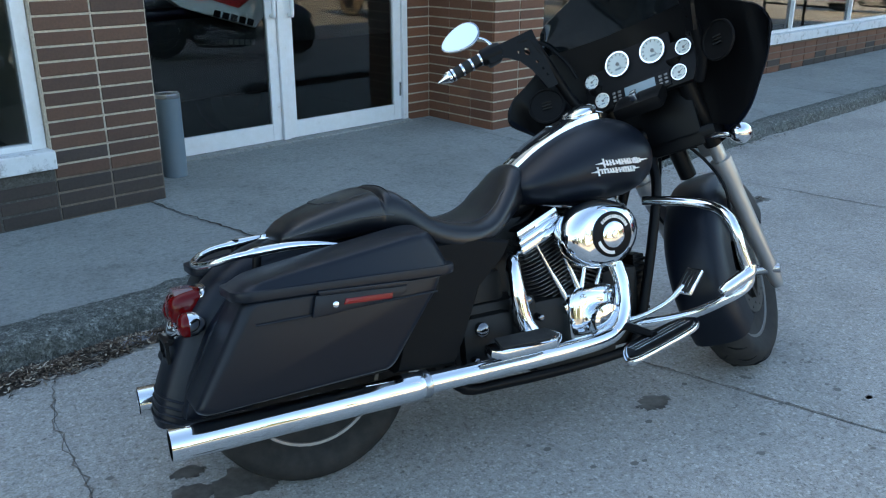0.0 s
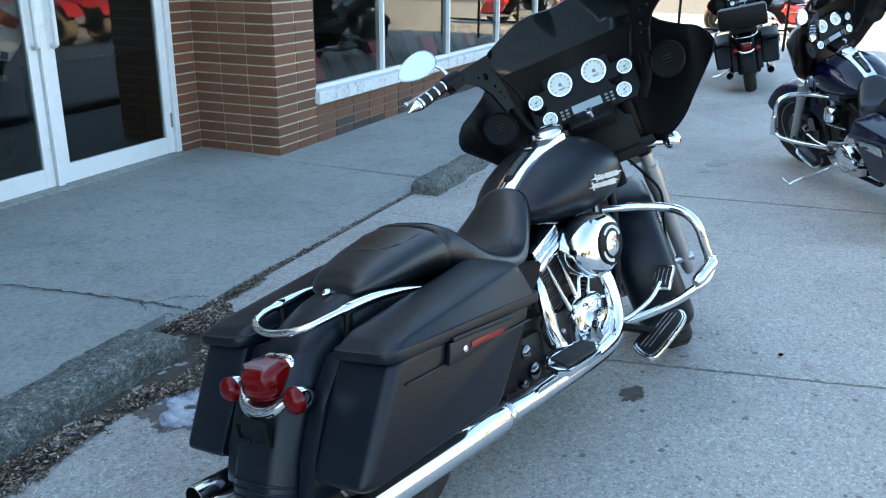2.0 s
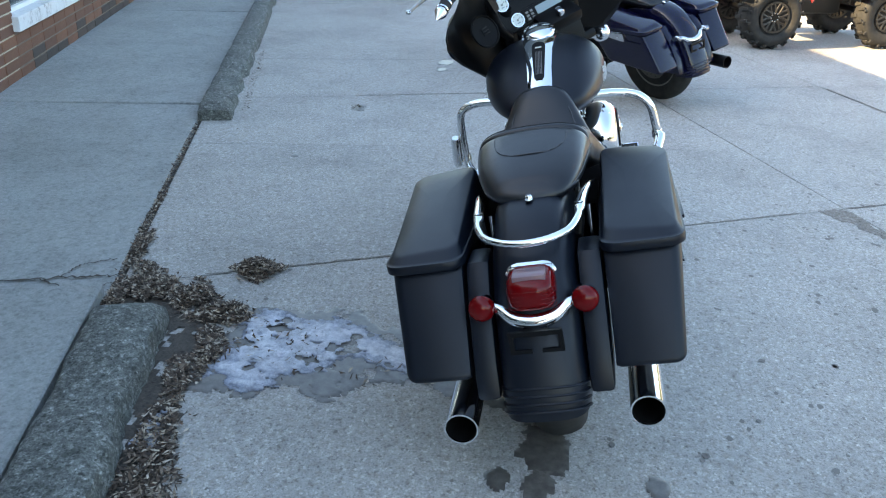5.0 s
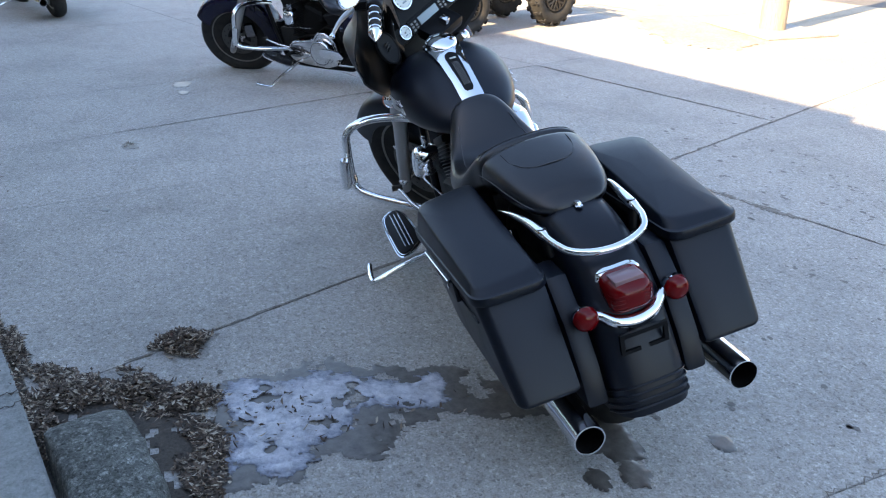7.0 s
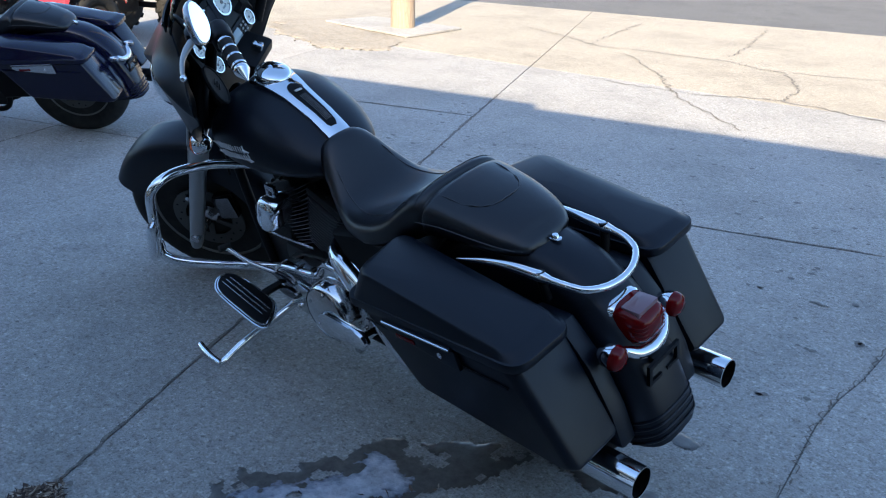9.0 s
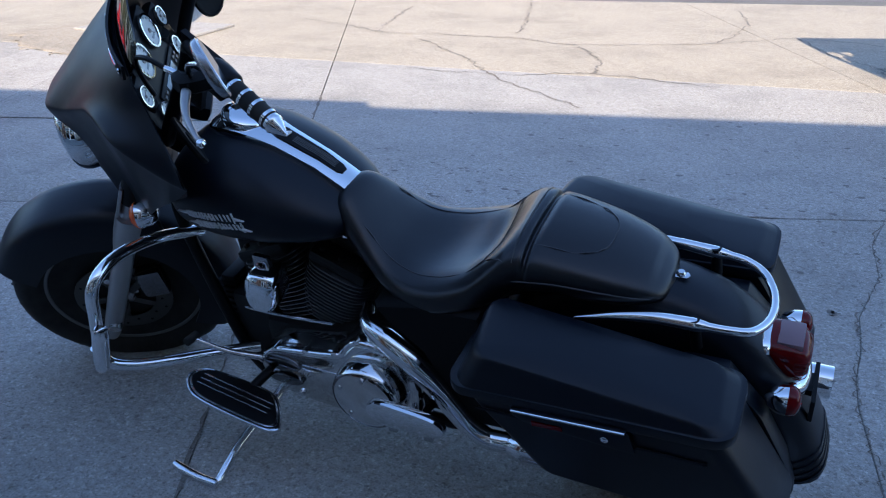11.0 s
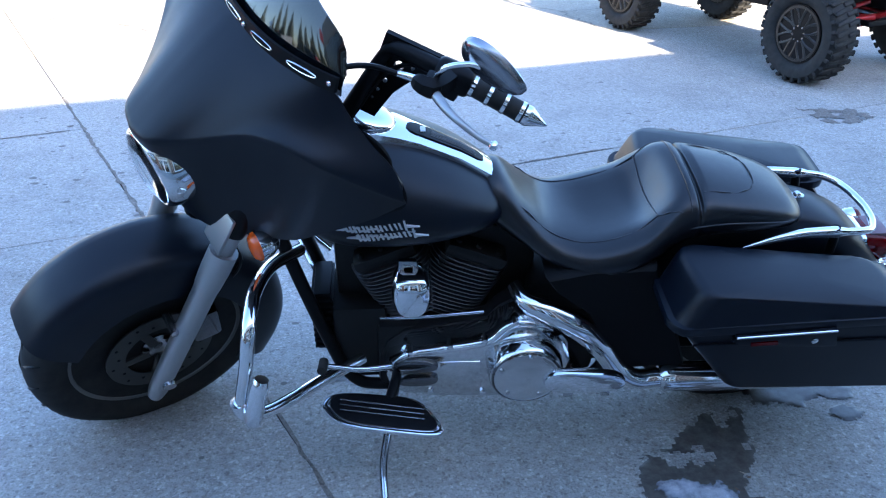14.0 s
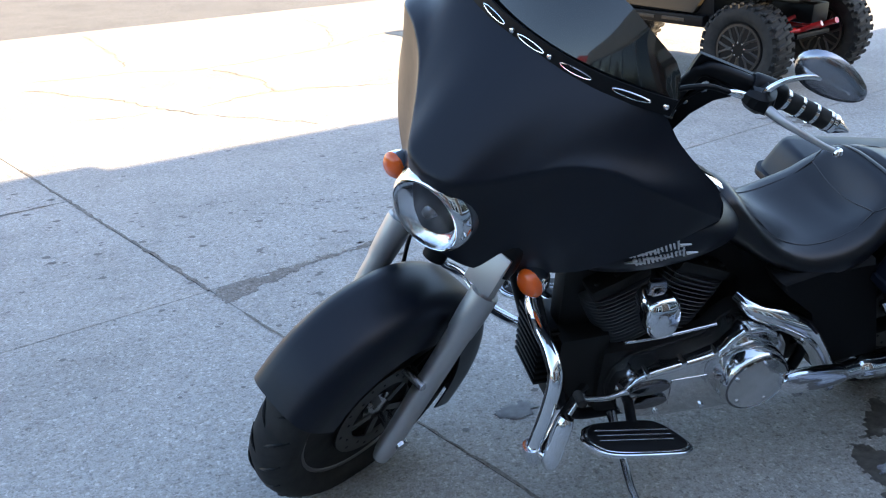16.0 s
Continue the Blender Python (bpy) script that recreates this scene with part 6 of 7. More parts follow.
def chassis(parent, paint):
    fr = bmesh.new()
    for s in (1, -1):
        tube([(1.265, s * 0.04, 0.78), (1.235, s * 0.085, 0.66), (1.15, s * 0.105, 0.36), (1.09, s * 0.105, 0.20), (0.98, s * 0.105, 0.165), (0.60, s * 0.105, 0.165), (0.42, s * 0.12, 0.20), (0.40, s * 0.13, 0.40), (0.42, s * 0.12, 0.60)], 0.017, 12, 5, fr)
    tube([(1.26, 0, 0.86), (1.0, 0, 0.76), (0.72, 0, 0.68), (0.56, 0, 0.62), (0.42, 0, 0.575)], 0.028, 14, 4, fr)
    part("frame", fr, M_BLACK, parent, "black tubular steel frame", None, 60)
    for s in (1, -1):
        rings = []
        for y, g in ((0.115, 0.0), (0.185, 0.0), (0.198, -0.012)):
            ring = []
            for x, z in ((0.60, 0.615), (0.575, 0.575), (0.49, 0.50), (0.42, 0.35), (0.38, 0.285), (0.20, 0.300), (0.24, 0.42), (0.31, 0.60), (0.33, 0.645), (0.50, 0.640)):
                cx, cz = 0.40, 0.48
                d = Vector((x - cx, z - cz))
                d *= 1 + g / d.length
                ring.append((cx + d.x, y, cz + d.y))
            rings.append(ring)
        part("side_cover", skin(rings), M_SATIN, parent, "", Matrix.Diagonal((1, s, 1, 1)), 40)
    st = bmesh.new()
    tube([(0.975, 0.14, 0.190), (0.99, 0.24, 0.165), (1.008, 0.36, 0.140), (1.005, 0.465, 0.118), (1.02, 0.478, 0.116)], [0.015, 0.013, 0.012, 0.011, 0.010], 12, 4, st)
    stand = part("side_stand", st, M_CHROME, parent, "lowered chrome side stand", None, 60)
    part("stand_foot", tube([(1.0, 0.474, 0.119), (1.06, 0.472, 0.118), (1.125, 0.462, 0.116), (1.155, 0.455, 0.118)], [0.012, 0.013, 0.014, 0.012], 10, 3), M_CHROME, stand)
    part("shift_lever", tube([(0.985, 0.20, 0.335), (1.06, 0.235, 0.365), (1.13, 0.255, 0.400), (1.145, 0.262, 0.408)], [0.010, 0.008, 0.007, 0.008], 10, 4), M_CHROME, parent)
    part("shift_peg", tube([(1.147, 0.245, 0.410), (1.150, 0.285, 0.415)], 0.012, 12, 2), M_RUBBER, parent)
    part("brake_pedal", tube([(0.98, -0.18, 0.29), (1.04, -0.22, 0.31), (1.11, -0.255, 0.345), (1.165, -0.272, 0.392)], [0.011, 0.010, 0.009, 0.009], 10, 4), M_CHROME, parent)
    pad = part("pedal_pad", turned(box((-0.046, -0.034, -0.007), (0.046, 0.034, 0.007), 0.006), Matrix.Translation((1.186, -0.276, 0.402)) @ Matrix.Rotation(radians(-50), 4, 'Y')), M_CHROME, parent, "brake pedal with ribbed rubber pad")
    part("rubber", turned(box((-0.040, -0.029, 0.0065), (0.040, 0.029, 0.0105), 0.002), Matrix.Translation((1.186, -0.276, 0.402)) @ Matrix.Rotation(radians(-50), 4, 'Y')), M_RUBBER, pad)
    for y in (-0.016, 0.0, 0.016):
        part("rib", turned(box((-0.030, y - 0.0016, 0.0100), (0.030, y + 0.0016, 0.0122), 0.0006), Matrix.Translation((1.186, -0.276, 0.402)) @ Matrix.Rotation(radians(-50), 4, 'Y')), M_CASE, pad)
    flat = Matrix.Translation((0, -0.285, 0.328)) @ Matrix.Rotation(radians(14), 4, 'X')
    pg = part("passenger_board", plate([(0.445, -0.02), (0.47, -0.046), (0.64, -0.048), (0.685, -0.015), (0.67, 0.035), (0.64, 0.046), (0.48, 0.048), (0.45, 0.025)], -0.010, 0.016, 'Z', 0.010), M_CHROME, parent, "chrome passenger footrest folded down", flat)
    part("rubber", plate([(0.475, -0.03), (0.63, -0.034), (0.665, -0.01), (0.65, 0.03), (0.485, 0.034)], 0.0165, 0.022, 'Z', 0.002), M_RUBBER, pg, "", flat)
    part("mount", tube([(0.60, -0.15, 0.30), (0.62, -0.20, 0.325), (0.60, -0.26, 0.345)], 0.014, 10, 3), M_CHROME, pg)
    pl = part("passenger_board", plate([(p.x, p.y) for p in smooth_line([(0.602, 0.372, 0), (0.588, 0.394, 0), (0.552, 0.403, 0), (0.462, 0.396, 0), (0.415, 0.386, 0), (0.394, 0.366, 0), (0.398, 0.345, 0), (0.430, 0.331, 0), (0.540, 0.328, 0), (0.588, 0.344, 0)], 3, True)], 0.284, 0.310, 'Y', 0.009), M_CHROME, parent, "chrome passenger footrest folded up", None, 50)
    for x in (0.440, 0.535):
        part("hinge", box((x - 0.012, 0.283, 0.312), (x + 0.012, 0.306, 0.330), 0.004), M_CASE, pl)
    part("mount", tube([(0.50, 0.12, 0.285), (0.49, 0.20, 0.300), (0.485, 0.285, 0.322)], 0.013, 10, 3), M_CHROME, pl)


M_MIRROR = principled("mirror_glass", (0.9, 0.93, 0.93), 0.01, 1.0)
M_REDLITE = principled("clear_lamp_window", (0.22, 0.13, 0.14), 0.22, 0.0, 0.2)


def motorcycle(name, m, paint, label, steered=32, tour_box=False, detail=True, badge=True, hardware=None, pipes=None, rail=True, front=None):
    root = holder(name, m)
    tagged(root, label, "motorcycle")
    s = steer(steered)
    chassis(root, paint)
    rear_end(root, paint, rail, rail)
    for side in (1, -1):
        saddlebag(root, paint, hardware or M_CHROME, side)
        floorboard(root, side)
        engine_guard(root, side)
    engine(root, detail)
    exhaust(root, pipes or M_CHROME, pipes is None)
    saddle(root)
    fuel_tank(root, paint, badge)
    front_end(root, paint, s, detail)
    fairing(root, front or paint, s)
    handlebars(root, s)
    if tour_box:
        part("luggage_box", box((-0.42, -0.27, 0.78), (0.02, 0.27, 1.02), 0.04), paint, root, "large top luggage box")
        part("box_rack", box((-0.30, -0.14, 0.72), (0.0, 0.14, 0.78), 0.01), M_BLACK, root)
    return root


def parked(x, y, heading, lean=13):
    return Matrix.Translation((x, y, 0)) @ Matrix.Rotation(radians(heading), 4, 'Z') @ Matrix.Rotation(radians(-lean), 4, 'X')


motorcycle("motorcycle", parked(0.0, -0.115, -0.9), M_PAINT, "matte black touring motorcycle leaning on its side stand", 32.5)
motorcycle("motorcycle", parked(4.18, -0.73, 41.7), M_NAVY, "glossy navy blue touring motorcycle parked on its stand", 24, False, False, False, M_CASE, M_BLACK, False, M_BLACK)
motorcycle("motorcycle", parked(8.95, 2.15, 20), M_BLACK, "black touring motorcycle with a top luggage box", 10, True, False, False)
# ---- ash can, litter, snow and stains ----
bin_ob = holder("ash_can", BLD @ Matrix.Translation((1.155, 3.13, 0.0)))
tagged(bin_ob, "narrow grey painted steel ash can by the doors", "ash can")
part("shell", lathe([(0.070, 0.012), (0.075, 0.018), (0.075, 0.05), (0.0745, 0.54), (0.077, 0.546), (0.077, 0.556), (0.071, 0.556), (0.070, 0.40), (0.001, 0.39)], 32, 'Z'), M_BIN, bin_ob)
part("rim", lathe([(0.0755, 0.535), (0.079, 0.540), (0.079, 0.558), (0.0755, 0.562), (0.0715, 0.558)], 32, 'Z'), M_CASE, bin_ob, "bare worn steel rim")


def inside(p, poly):
    x, y = p
    hit = False
    for (x1, y1), (x2, y2) in zip(poly, poly[1:] + poly[:1]):
        if (y1 > y) != (y2 > y) and x < (x2 - x1) * (y - y1) / (y2 - y1) + x1:
            hit = not hit
    return hit


def edge_distance(p, poly):
    """How far a point lies inside an outline (negative: outside)."""
    best = 1e9
    q = Vector(p)
    for a, b in zip(poly, poly[1:] + poly[:1]):
        a, b = Vector(a), Vector(b)
        t = max(0, min(1, (q - a).dot(b - a) / max(1e-9, (b - a).length_squared)))
        best = min(best, (q - (a + (b - a) * t)).length)
    return best if inside(p, poly) else -best


def ragged_patch(name, poly, mat, height, rough, step=0.012, base=0.0, seed=1.0, dome=0.05, holes=0.0):
    """A thin layer with a torn outline: a grid kept where it lies inside the roughened outline."""
    xs, ys = [p[0] for p in poly], [p[1] for p in poly]
    x0, y0 = min(xs) - rough, min(ys) - rough
    nx, ny = int((max(xs) + rough - x0) / step) + 2, int((max(ys) + rough - y0) / step) + 2
    bm = bmesh.new()
    grid = {}
    for i in range(nx):
        for j in range(ny):
            x, y = x0 + i * step, y0 + j * step
            d = edge_distance((x, y), poly)
            d += rough * (noise.noise((x * 6, y * 6, seed)) + 0.6 * noise.noise((x * 17, y * 17, seed + 3)) + 0.5 * noise.noise((x * 45, y * 45, seed + 5)) + 0.35 * noise.noise((x * 110, y * 110, seed + 6)))
            if holes:
                d = min(d, holes * (0.42 + noise.noise((x * 11, y * 11, seed + 11)) + 0.6 * noise.noise((x * 34, y * 34, seed + 13))))
            if d > -step:
                k = max(0.0, min(1.0, d / dome))
                h = height * k ** 0.6 * (0.75 + 0.35 * noise.noise((x * 30, y * 30, seed + 9)) + 0.25 * noise.noise((x * 80, y * 80, seed)))
                grid[i, j] = bm.verts.new((x, y, base + max(0.0006, h) if d > 0 else base + 0.8 * d))
    for (i, j), v in grid.items():
        four = [(i, j), (i + 1, j), (i + 1, j + 1), (i, j + 1)]
        if all(q in grid for q in four):
            bm.faces.new([grid[q] for q in four])
    bmesh.ops.delete(bm, geom=[v for v in bm.verts if not v.link_faces], context='VERTS')
    return link(name, bm, mat, None, None, 80)


wet = ragged_patch("wet_stain", [(0.45, 0.80), (0.507, 0.702), (0.522, 0.622), (0.39, 0.523), (0.365, 0.411), (0.33, 0.24), (0.20, 0.12), (0.06, 0.02), (-0.03, 0.02), (0.0, 0.20), (0.05, 0.38), (0.06, 0.50), (-0.002, 0.55), (-0.075, 0.594), (-0.08, 0.67), (0.00, 0.71), (-0.055, 0.794), (-0.13, 0.827), (-0.10, 0.97), (-0.075, 1.072), (0.19, 1.10), (0.405, 1.05), (0.44, 0.93)], M_WET, 0.0013, 0.045, 0.010, 0.0015, 4.0, 0.05, 0.5)
patch = ragged_patch("dirt_stain", [(-1.54, -2.89), (-1.57, -2.68), (-1.67, -2.57), (-1.93, -2.70), (-1.85, -2.87)], M_DIRT, 0.0012, 0.06, 0.012, 0.0028, 11.0, 0.05, 0.4)
tagged(patch, "brown dirt stain where two joints meet", "stain", kind="stuff")
tagged(wet, "dark meltwater stain spreading over the concrete", "stain", kind="stuff")
snow = ragged_patch("snow_patch", [(0.371, 1.012), (0.426, 0.888), (0.416, 0.817), (0.446, 0.712), (0.416, 0.655), (0.326, 0.56), (0.324, 0.433), (0.299, 0.31), (0.192, 0.312), (0.097, 0.361), (0.15, 0.467), (0.141, 0.578), (0.051, 0.679), (0.003, 0.765), (-0.10, 0.83), (-0.074, 0.913), (-0.01, 0.957), (-0.028, 1.01), (0.06, 1.013), (0.108, 0.988), (0.232, 1.011)], M_SNOW, 0.0085, 0.050, 0.005, 0.0018, 2.0, 0.07, 0.5)
tagged(snow, "thin old grey-white melting snow patch on concrete", "snow", kind="stuff")
snow2 = ragged_patch("snow_patch", [(-0.40, 1.06), (-0.25, 1.10), (-0.22, 1.03), (-0.38, 0.98)], M_SNOW, 0.012, 0.04, 0.009, 0.003, 8.0)
tagged(snow2, "small dirty leftover of melting snow", "snow", kind="stuff")
for k, (x, y, r) in enumerate(((1.150, -0.250, 0.055), (-0.19, -0.05, 0.09), (-0.335, -0.045, 0.05), (-0.33, 0.06, 0.04), (0.02, 0.62, 0.07), (4.9, 0.95, 0.09), (3.28, 1.31, 0.06), (2.18, 1.40, 0.025), (-0.30, -0.36, 0.035), (4.62, 0.95, 0.05))):
    poly = [(x + r * 1.25 * math.cos(a), y + r * 0.8 * math.sin(a)) for a in np.linspace(0, 6.28, 10, endpoint=False)]
    st = ragged_patch("oil_stain", poly, M_WET, 0.0012, r * 0.5, 0.010, 0.0028, 20.0 + k)
    tagged(st, "dark oily spot on the concrete", "stain", kind="stuff")

rng = random.Random(12)
bm = bmesh.new()


def blot(bm, x, y, r, z):
    n = 7
    ph = rng.uniform(0, 6.28)
    pts = [(x + r * (0.7 + 0.5 * rng.random()) * math.cos(ph + k * 6.283 / n) * 1.3, y + r * (0.7 + 0.5 * rng.random()) * math.sin(ph + k * 6.283 / n), z) for k in range(n)]
    bm.faces.new([bm.verts.new(p) for p in pts])


for _ in range(420):
    x, y = rng.uniform(-3.2, 6.5), rng.uniform(-4.6, 1.1)
    if uv(0, 0) is not None and (BLD.inverted() @ Vector((x, y, 0))).y < 1.0:
        blot(bm, x, y, rng.choice((0.003, 0.004, 0.005, 0.007, 0.010)), 0.0026)
for _ in range(150):
    u, v = rng.uniform(-1.5, 2.5), rng.uniform(-3.9, -2.2)
    p = uv(u, v)
    blot(bm, p.x, p.y, rng.choice((0.005, 0.008, 0.011, 0.016)), 0.0026)
for _ in range(150):
    x, y = rng.uniform(-0.6, 2.2), rng.uniform(-2.4, -0.25)
    for _ in range(rng.choice((1, 1, 2, 4))):
        blot(bm, x + rng.gauss(0, 0.025), y + rng.gauss(0, 0.015), rng.choice((0.003, 0.005, 0.008, 0.012)), 0.0026)
spots = link("gum_spots", bm, M_SPOT, None, None, 0)
tagged(spots, "scattered small dark spots on the concrete", "stains", kind="stuff")


def scatter_leaves(name, places, count, size, label):
    """Dead leaves heaped round places of (x, y, half_x, half_y, depth, turn, weight), thinning out at the rim."""
    bm = bmesh.new()
    total = sum(p[6] for p in places)
    for x0, y0, sx, sy, depth, turn, weight in places:
        c, s = math.cos(turn), math.sin(turn)
        for _ in range(int(count * weight / total)):
            w, r = rng.uniform(0, 6.283), rng.random() ** 0.55 * (1.0 if rng.random() < 0.94 else rng.uniform(1.0, 1.5))
            r *= 1 + 0.22 * math.sin(3 * w + x0 * 40) + 0.12 * math.sin(7 * w + y0 * 60)
            a, b = sx * r * math.cos(w), sy * r * math.sin(w)
            x, y = x0 + a * c - b * s, y0 + a * s + b * c
            z = 0.0065 + depth * max(0.0, 1 - r * r) * (0.35 + 0.65 * rng.random())
            length, width = size * rng.choice((0.35, 0.5, 0.7, 0.9, 1.2)), size * rng.uniform(0.12, 0.38)
            turn_m = Matrix.Translation((x, y, z)) @ Euler((rng.gauss(0, 0.24), rng.gauss(0, 0.24), rng.uniform(0, 6.28))).to_matrix().to_4x4()
            curl = rng.uniform(-0.3, 0.6) * length
            pts = [(-length / 2, 0, curl * 0.3), (-length * rng.uniform(0.0, 0.25), -width / 2, 0), (length / 2, width * rng.uniform(-0.3, 0.3), curl * 0.3), (length * rng.uniform(0.0, 0.25), width / 2, 0)]
            vs = [bm.verts.new(turn_m @ Vector(p)) for p in pts]
            bm.faces.new((vs[0], vs[1], vs[3]))
            bm.faces.new((vs[1], vs[2], vs[3]))
    ob = link(name, bm, M_LEAF, None, None, 0)
    return tagged(ob, label, "leaves", kind="stuff")


T = radians(15.5)
soil = ragged_patch("gutter_soil", [tuple(uv(u, v).xy) for u, v in ((-4.5, 1.14), (-4.5, 1.02), (-2.5, 0.98), (-0.9, 0.97), (-0.3, 1.01), (0.15, 1.02), (0.40, 1.00), (0.62, 0.93), (0.75, 0.98), (0.80, 1.12), (0.90, 1.30), (0.85, 1.36), (0.66, 1.37), (0.62, 1.16))], M_SOIL, 0.0030, 0.05, 0.012, 0.001, 31.0, 0.05, 0.6)
tagged(soil, "dark wet soil lying in the gutter", "soil", kind="stuff")
scatter_leaves("leaf_litter", [(*uv(-1.9, 1.06).xy, 1.0, 0.085, 0.02, T, 4), (*uv(-0.75, 1.06).xy, 0.60, 0.09, 0.03, T, 3.5), (*uv(-0.15, 1.06).xy, 0.30, 0.08, 0.03, T, 1.8), (0.733, 1.096, 0.080, 0.092, 0.050, 0, 2.2), (0.463, 1.235, 0.090, 0.075, 0.045, 0, 1.9), (0.370, 1.095, 0.075, 0.105, 0.035, 0.2, 2.2),
                               (0.500, 1.430, 0.105, 0.150, 0.035, 0, 3.2), (0.350, 1.500, 0.180, 0.045, 0.025, T, 1.2), (0.640, 1.500, 0.13, 0.05, 0.02, 0.8, 0.9), (0.870, 1.640, 0.14, 0.035, 0.02, T, 1.1), (0.150, 1.055, 0.15, 0.050, 0.018, 0.3, 1.2), (-0.030, 1.070, 0.14, 0.060, 0.015, 0.2, 0.9),
                               (0.60, 1.26, 0.06, 0.02, 0.006, 1.0, 0.12), (*uv(1.5, 1.375).xy, 0.7, 0.022, 0.008, T, 1.4), (*uv(2.6, 1.375).xy, 0.8, 0.022, 0.006, T, 0.7)],
               15000, 0.032, "dead brown leaves piled along the broken kerb")
scatter_leaves("leaf_litter", [(*uv(4.5, 1.12).xy, 1.2, 0.03, 0.01, T, 2), (*uv(-0.1, 1.60).xy, 0.2, 0.03, 0.01, T, 1), (*uv(0.45, 1.80).xy, 0.2, 0.01, 0.01, T, 1), (*uv(3.0, 3.3).xy, 0.25, 0.05, 0.005, T, 0.12), (*uv(2.6, 3.35).xy, 0.5, 0.04, 0.003, T, 0.12), (3.28, 1.31, 0.05, 0.04, 0.01, 0, 0.4), (0.20, 0.85, 0.16, 0.18, 0.016, 0, 0.9), (0.10, 0.45, 0.10, 0.20, 0.006, 0, 0.3)],
               520, 0.030, "few dead brown leaves along the walk")


def ribbon(bm, points, wide, z, jig, seed, height=None):
    """A thin uneven strip along a line on the ground."""
    rnd = random.Random(seed)
    line = smooth_line([(x, y, 0) for x, y in points], 14)
    left, right = [], []
    for i, p in enumerate(line):
        way = (line[min(i + 1, len(line) - 1)] - line[max(i - 1, 0)]).normalized()
        side = Vector((-way.y, way.x, 0))
        mid = p + side * rnd.uniform(-jig, jig)
        w = wide * rnd.uniform(0.35, 1.2)
        h = z if height is None else height(mid) + z
        left.append(bm.verts.new((mid.x + side.x * w, mid.y + side.y * w, h)))
        right.append(bm.verts.new((mid.x - side.x * w, mid.y - side.y * w, h)))
    for a, b, c, e in zip(left, left[1:], right[1:], right):
        bm.faces.new((a, b, c, e))


def on_line(line, x):
    (x1, y1), (x2, y2) = line
    return (x, y1 + (y2 - y1) * (x - x1) / (x2 - x1))


band = [on_line(LINE_B, x) for x in (1.10, 1.4, 1.7, 1.9, 2.04)]
dirt = ragged_patch("joint_dirt", band + [(1.955, -1.31), (1.82, -1.42), (1.6, -1.55), (1.35, -1.65), (1.12, -1.74)], M_DIRT, 0.002, 0.035, 0.010, 0.0024, 51.0, 0.02)
tagged(dirt, "brown dirt washed along a slab joint", "dirt", kind="stuff")
bm = bmesh.new()
ribbon(bm, [on_line(LINE_A, x) for x in (2.02, 2.2, 2.5, 2.8, 3.04)], 0.011, 0.0036, 0.008, 61)
ribbon(bm, [on_line(LINE_A, x) for x in (0.66, 0.8, 1.0, 1.3, 1.6, 1.9)], 0.006, 0.0036, 0.006, 62)
ribbon(bm, [on_line(LINE_B, x) for x in (-0.2, 0.3, 0.8, 1.2)], 0.007, 0.0036, 0.006, 63)
ribbon(bm, [on_line(LINE_E, x) for x in (2.77, 3.2, 3.8, 4.8)], 0.010, 0.0036, 0.008, 65)
ribbon(bm, [on_line(LINE_D, x) for x in (3.60, 3.8, 4.0, 4.2, 4.38)], 0.006, 0.0036, 0.006, 67)
ribbon(bm, CRACK, 0.0035, 0.0036, 0.014, 66)
strips = link("joint_strips", bm, M_DIRT, None, None, 0)
tagged(strips, "dark dirt packed into the slab joints", "dirt", kind="stuff")
walk_z = lambda p: 0.012 + 0.033 * ((BLD.inverted() @ p).y - 1.378) / 2.222
bm = bmesh.new()
ribbon(bm, [(-0.12, 3.2), (0.095, 2.636), (0.30, 2.20), (0.458, 1.855), (0.52, 1.70), (0.56, 1.56)], 0.007, 0.006, 0.012, 71, walk_z)
ribbon(bm, [(0.458, 1.855), (0.42, 1.70), (0.47, 1.60), (0.53, 1.50)], 0.005, 0.006, 0.010, 72, walk_z)
ribbon(bm, [(0.50, 1.78), (0.62, 1.75), (0.70, 1.66)], 0.004, 0.006, 0.010, 73, walk_z)
walk_cracks = link("walk_cracks", bm, M_SOIL, None, None, 0)
tagged(walk_cracks, "branching dark cracks in the pavement", "cracks", kind="stuff")
bm = bmesh.new()
for n, pts in enumerate(([(3.15, -8.7), (2.95, -8.0), (2.75, -7.3), (2.59, -6.57)], [(4.42, -7.93), (4.2, -7.0), (3.96, -6.1)], [(3.33, -5.87), (2.6, -5.2), (2.0, -4.5), (1.2, -3.9)], [(3.9, -6.1), (2.6, -6.3), (1.9, -6.2), (0.66, -6.78), (-0.05, -7.35), (-0.9, -7.2)],
                         [(1.9, -6.2), (1.5, -5.6), (1.4, -5.0)], [(-0.05, -7.35), (-0.34, -6.6), (-0.7, -6.1), (-0.9, -5.4)], [(5.3, -6.6), (4.6, -6.4), (3.9, -6.1)], [(-0.7, -6.1), (-1.6, -6.3), (-2.6, -6.1)], [(0.66, -6.78), (0.5, -7.9), (0.7, -9.0)], [(2.9, -4.6), (2.0, -4.7), (1.4, -5.0), (0.4, -4.9)])):
    ribbon(bm, pts, 0.008, 0.004, 0.03, 80 + n)
cracks = link("lot_cracks", bm, M_DIRT, None, None, 0)
tagged(cracks, "long wandering cracks in the sunlit concrete", "cracks", kind="stuff")
verge = ragged_patch("bare_verge", [(5.35, -4.75), (5.0, -4.1), (5.5, -3.75), (6.6, -4.0), (7.4, -4.6), (7.1, -5.4), (6.5, -4.9)], M_GROUND, 0.012, 0.10, 0.03, 0.002, 55.0)
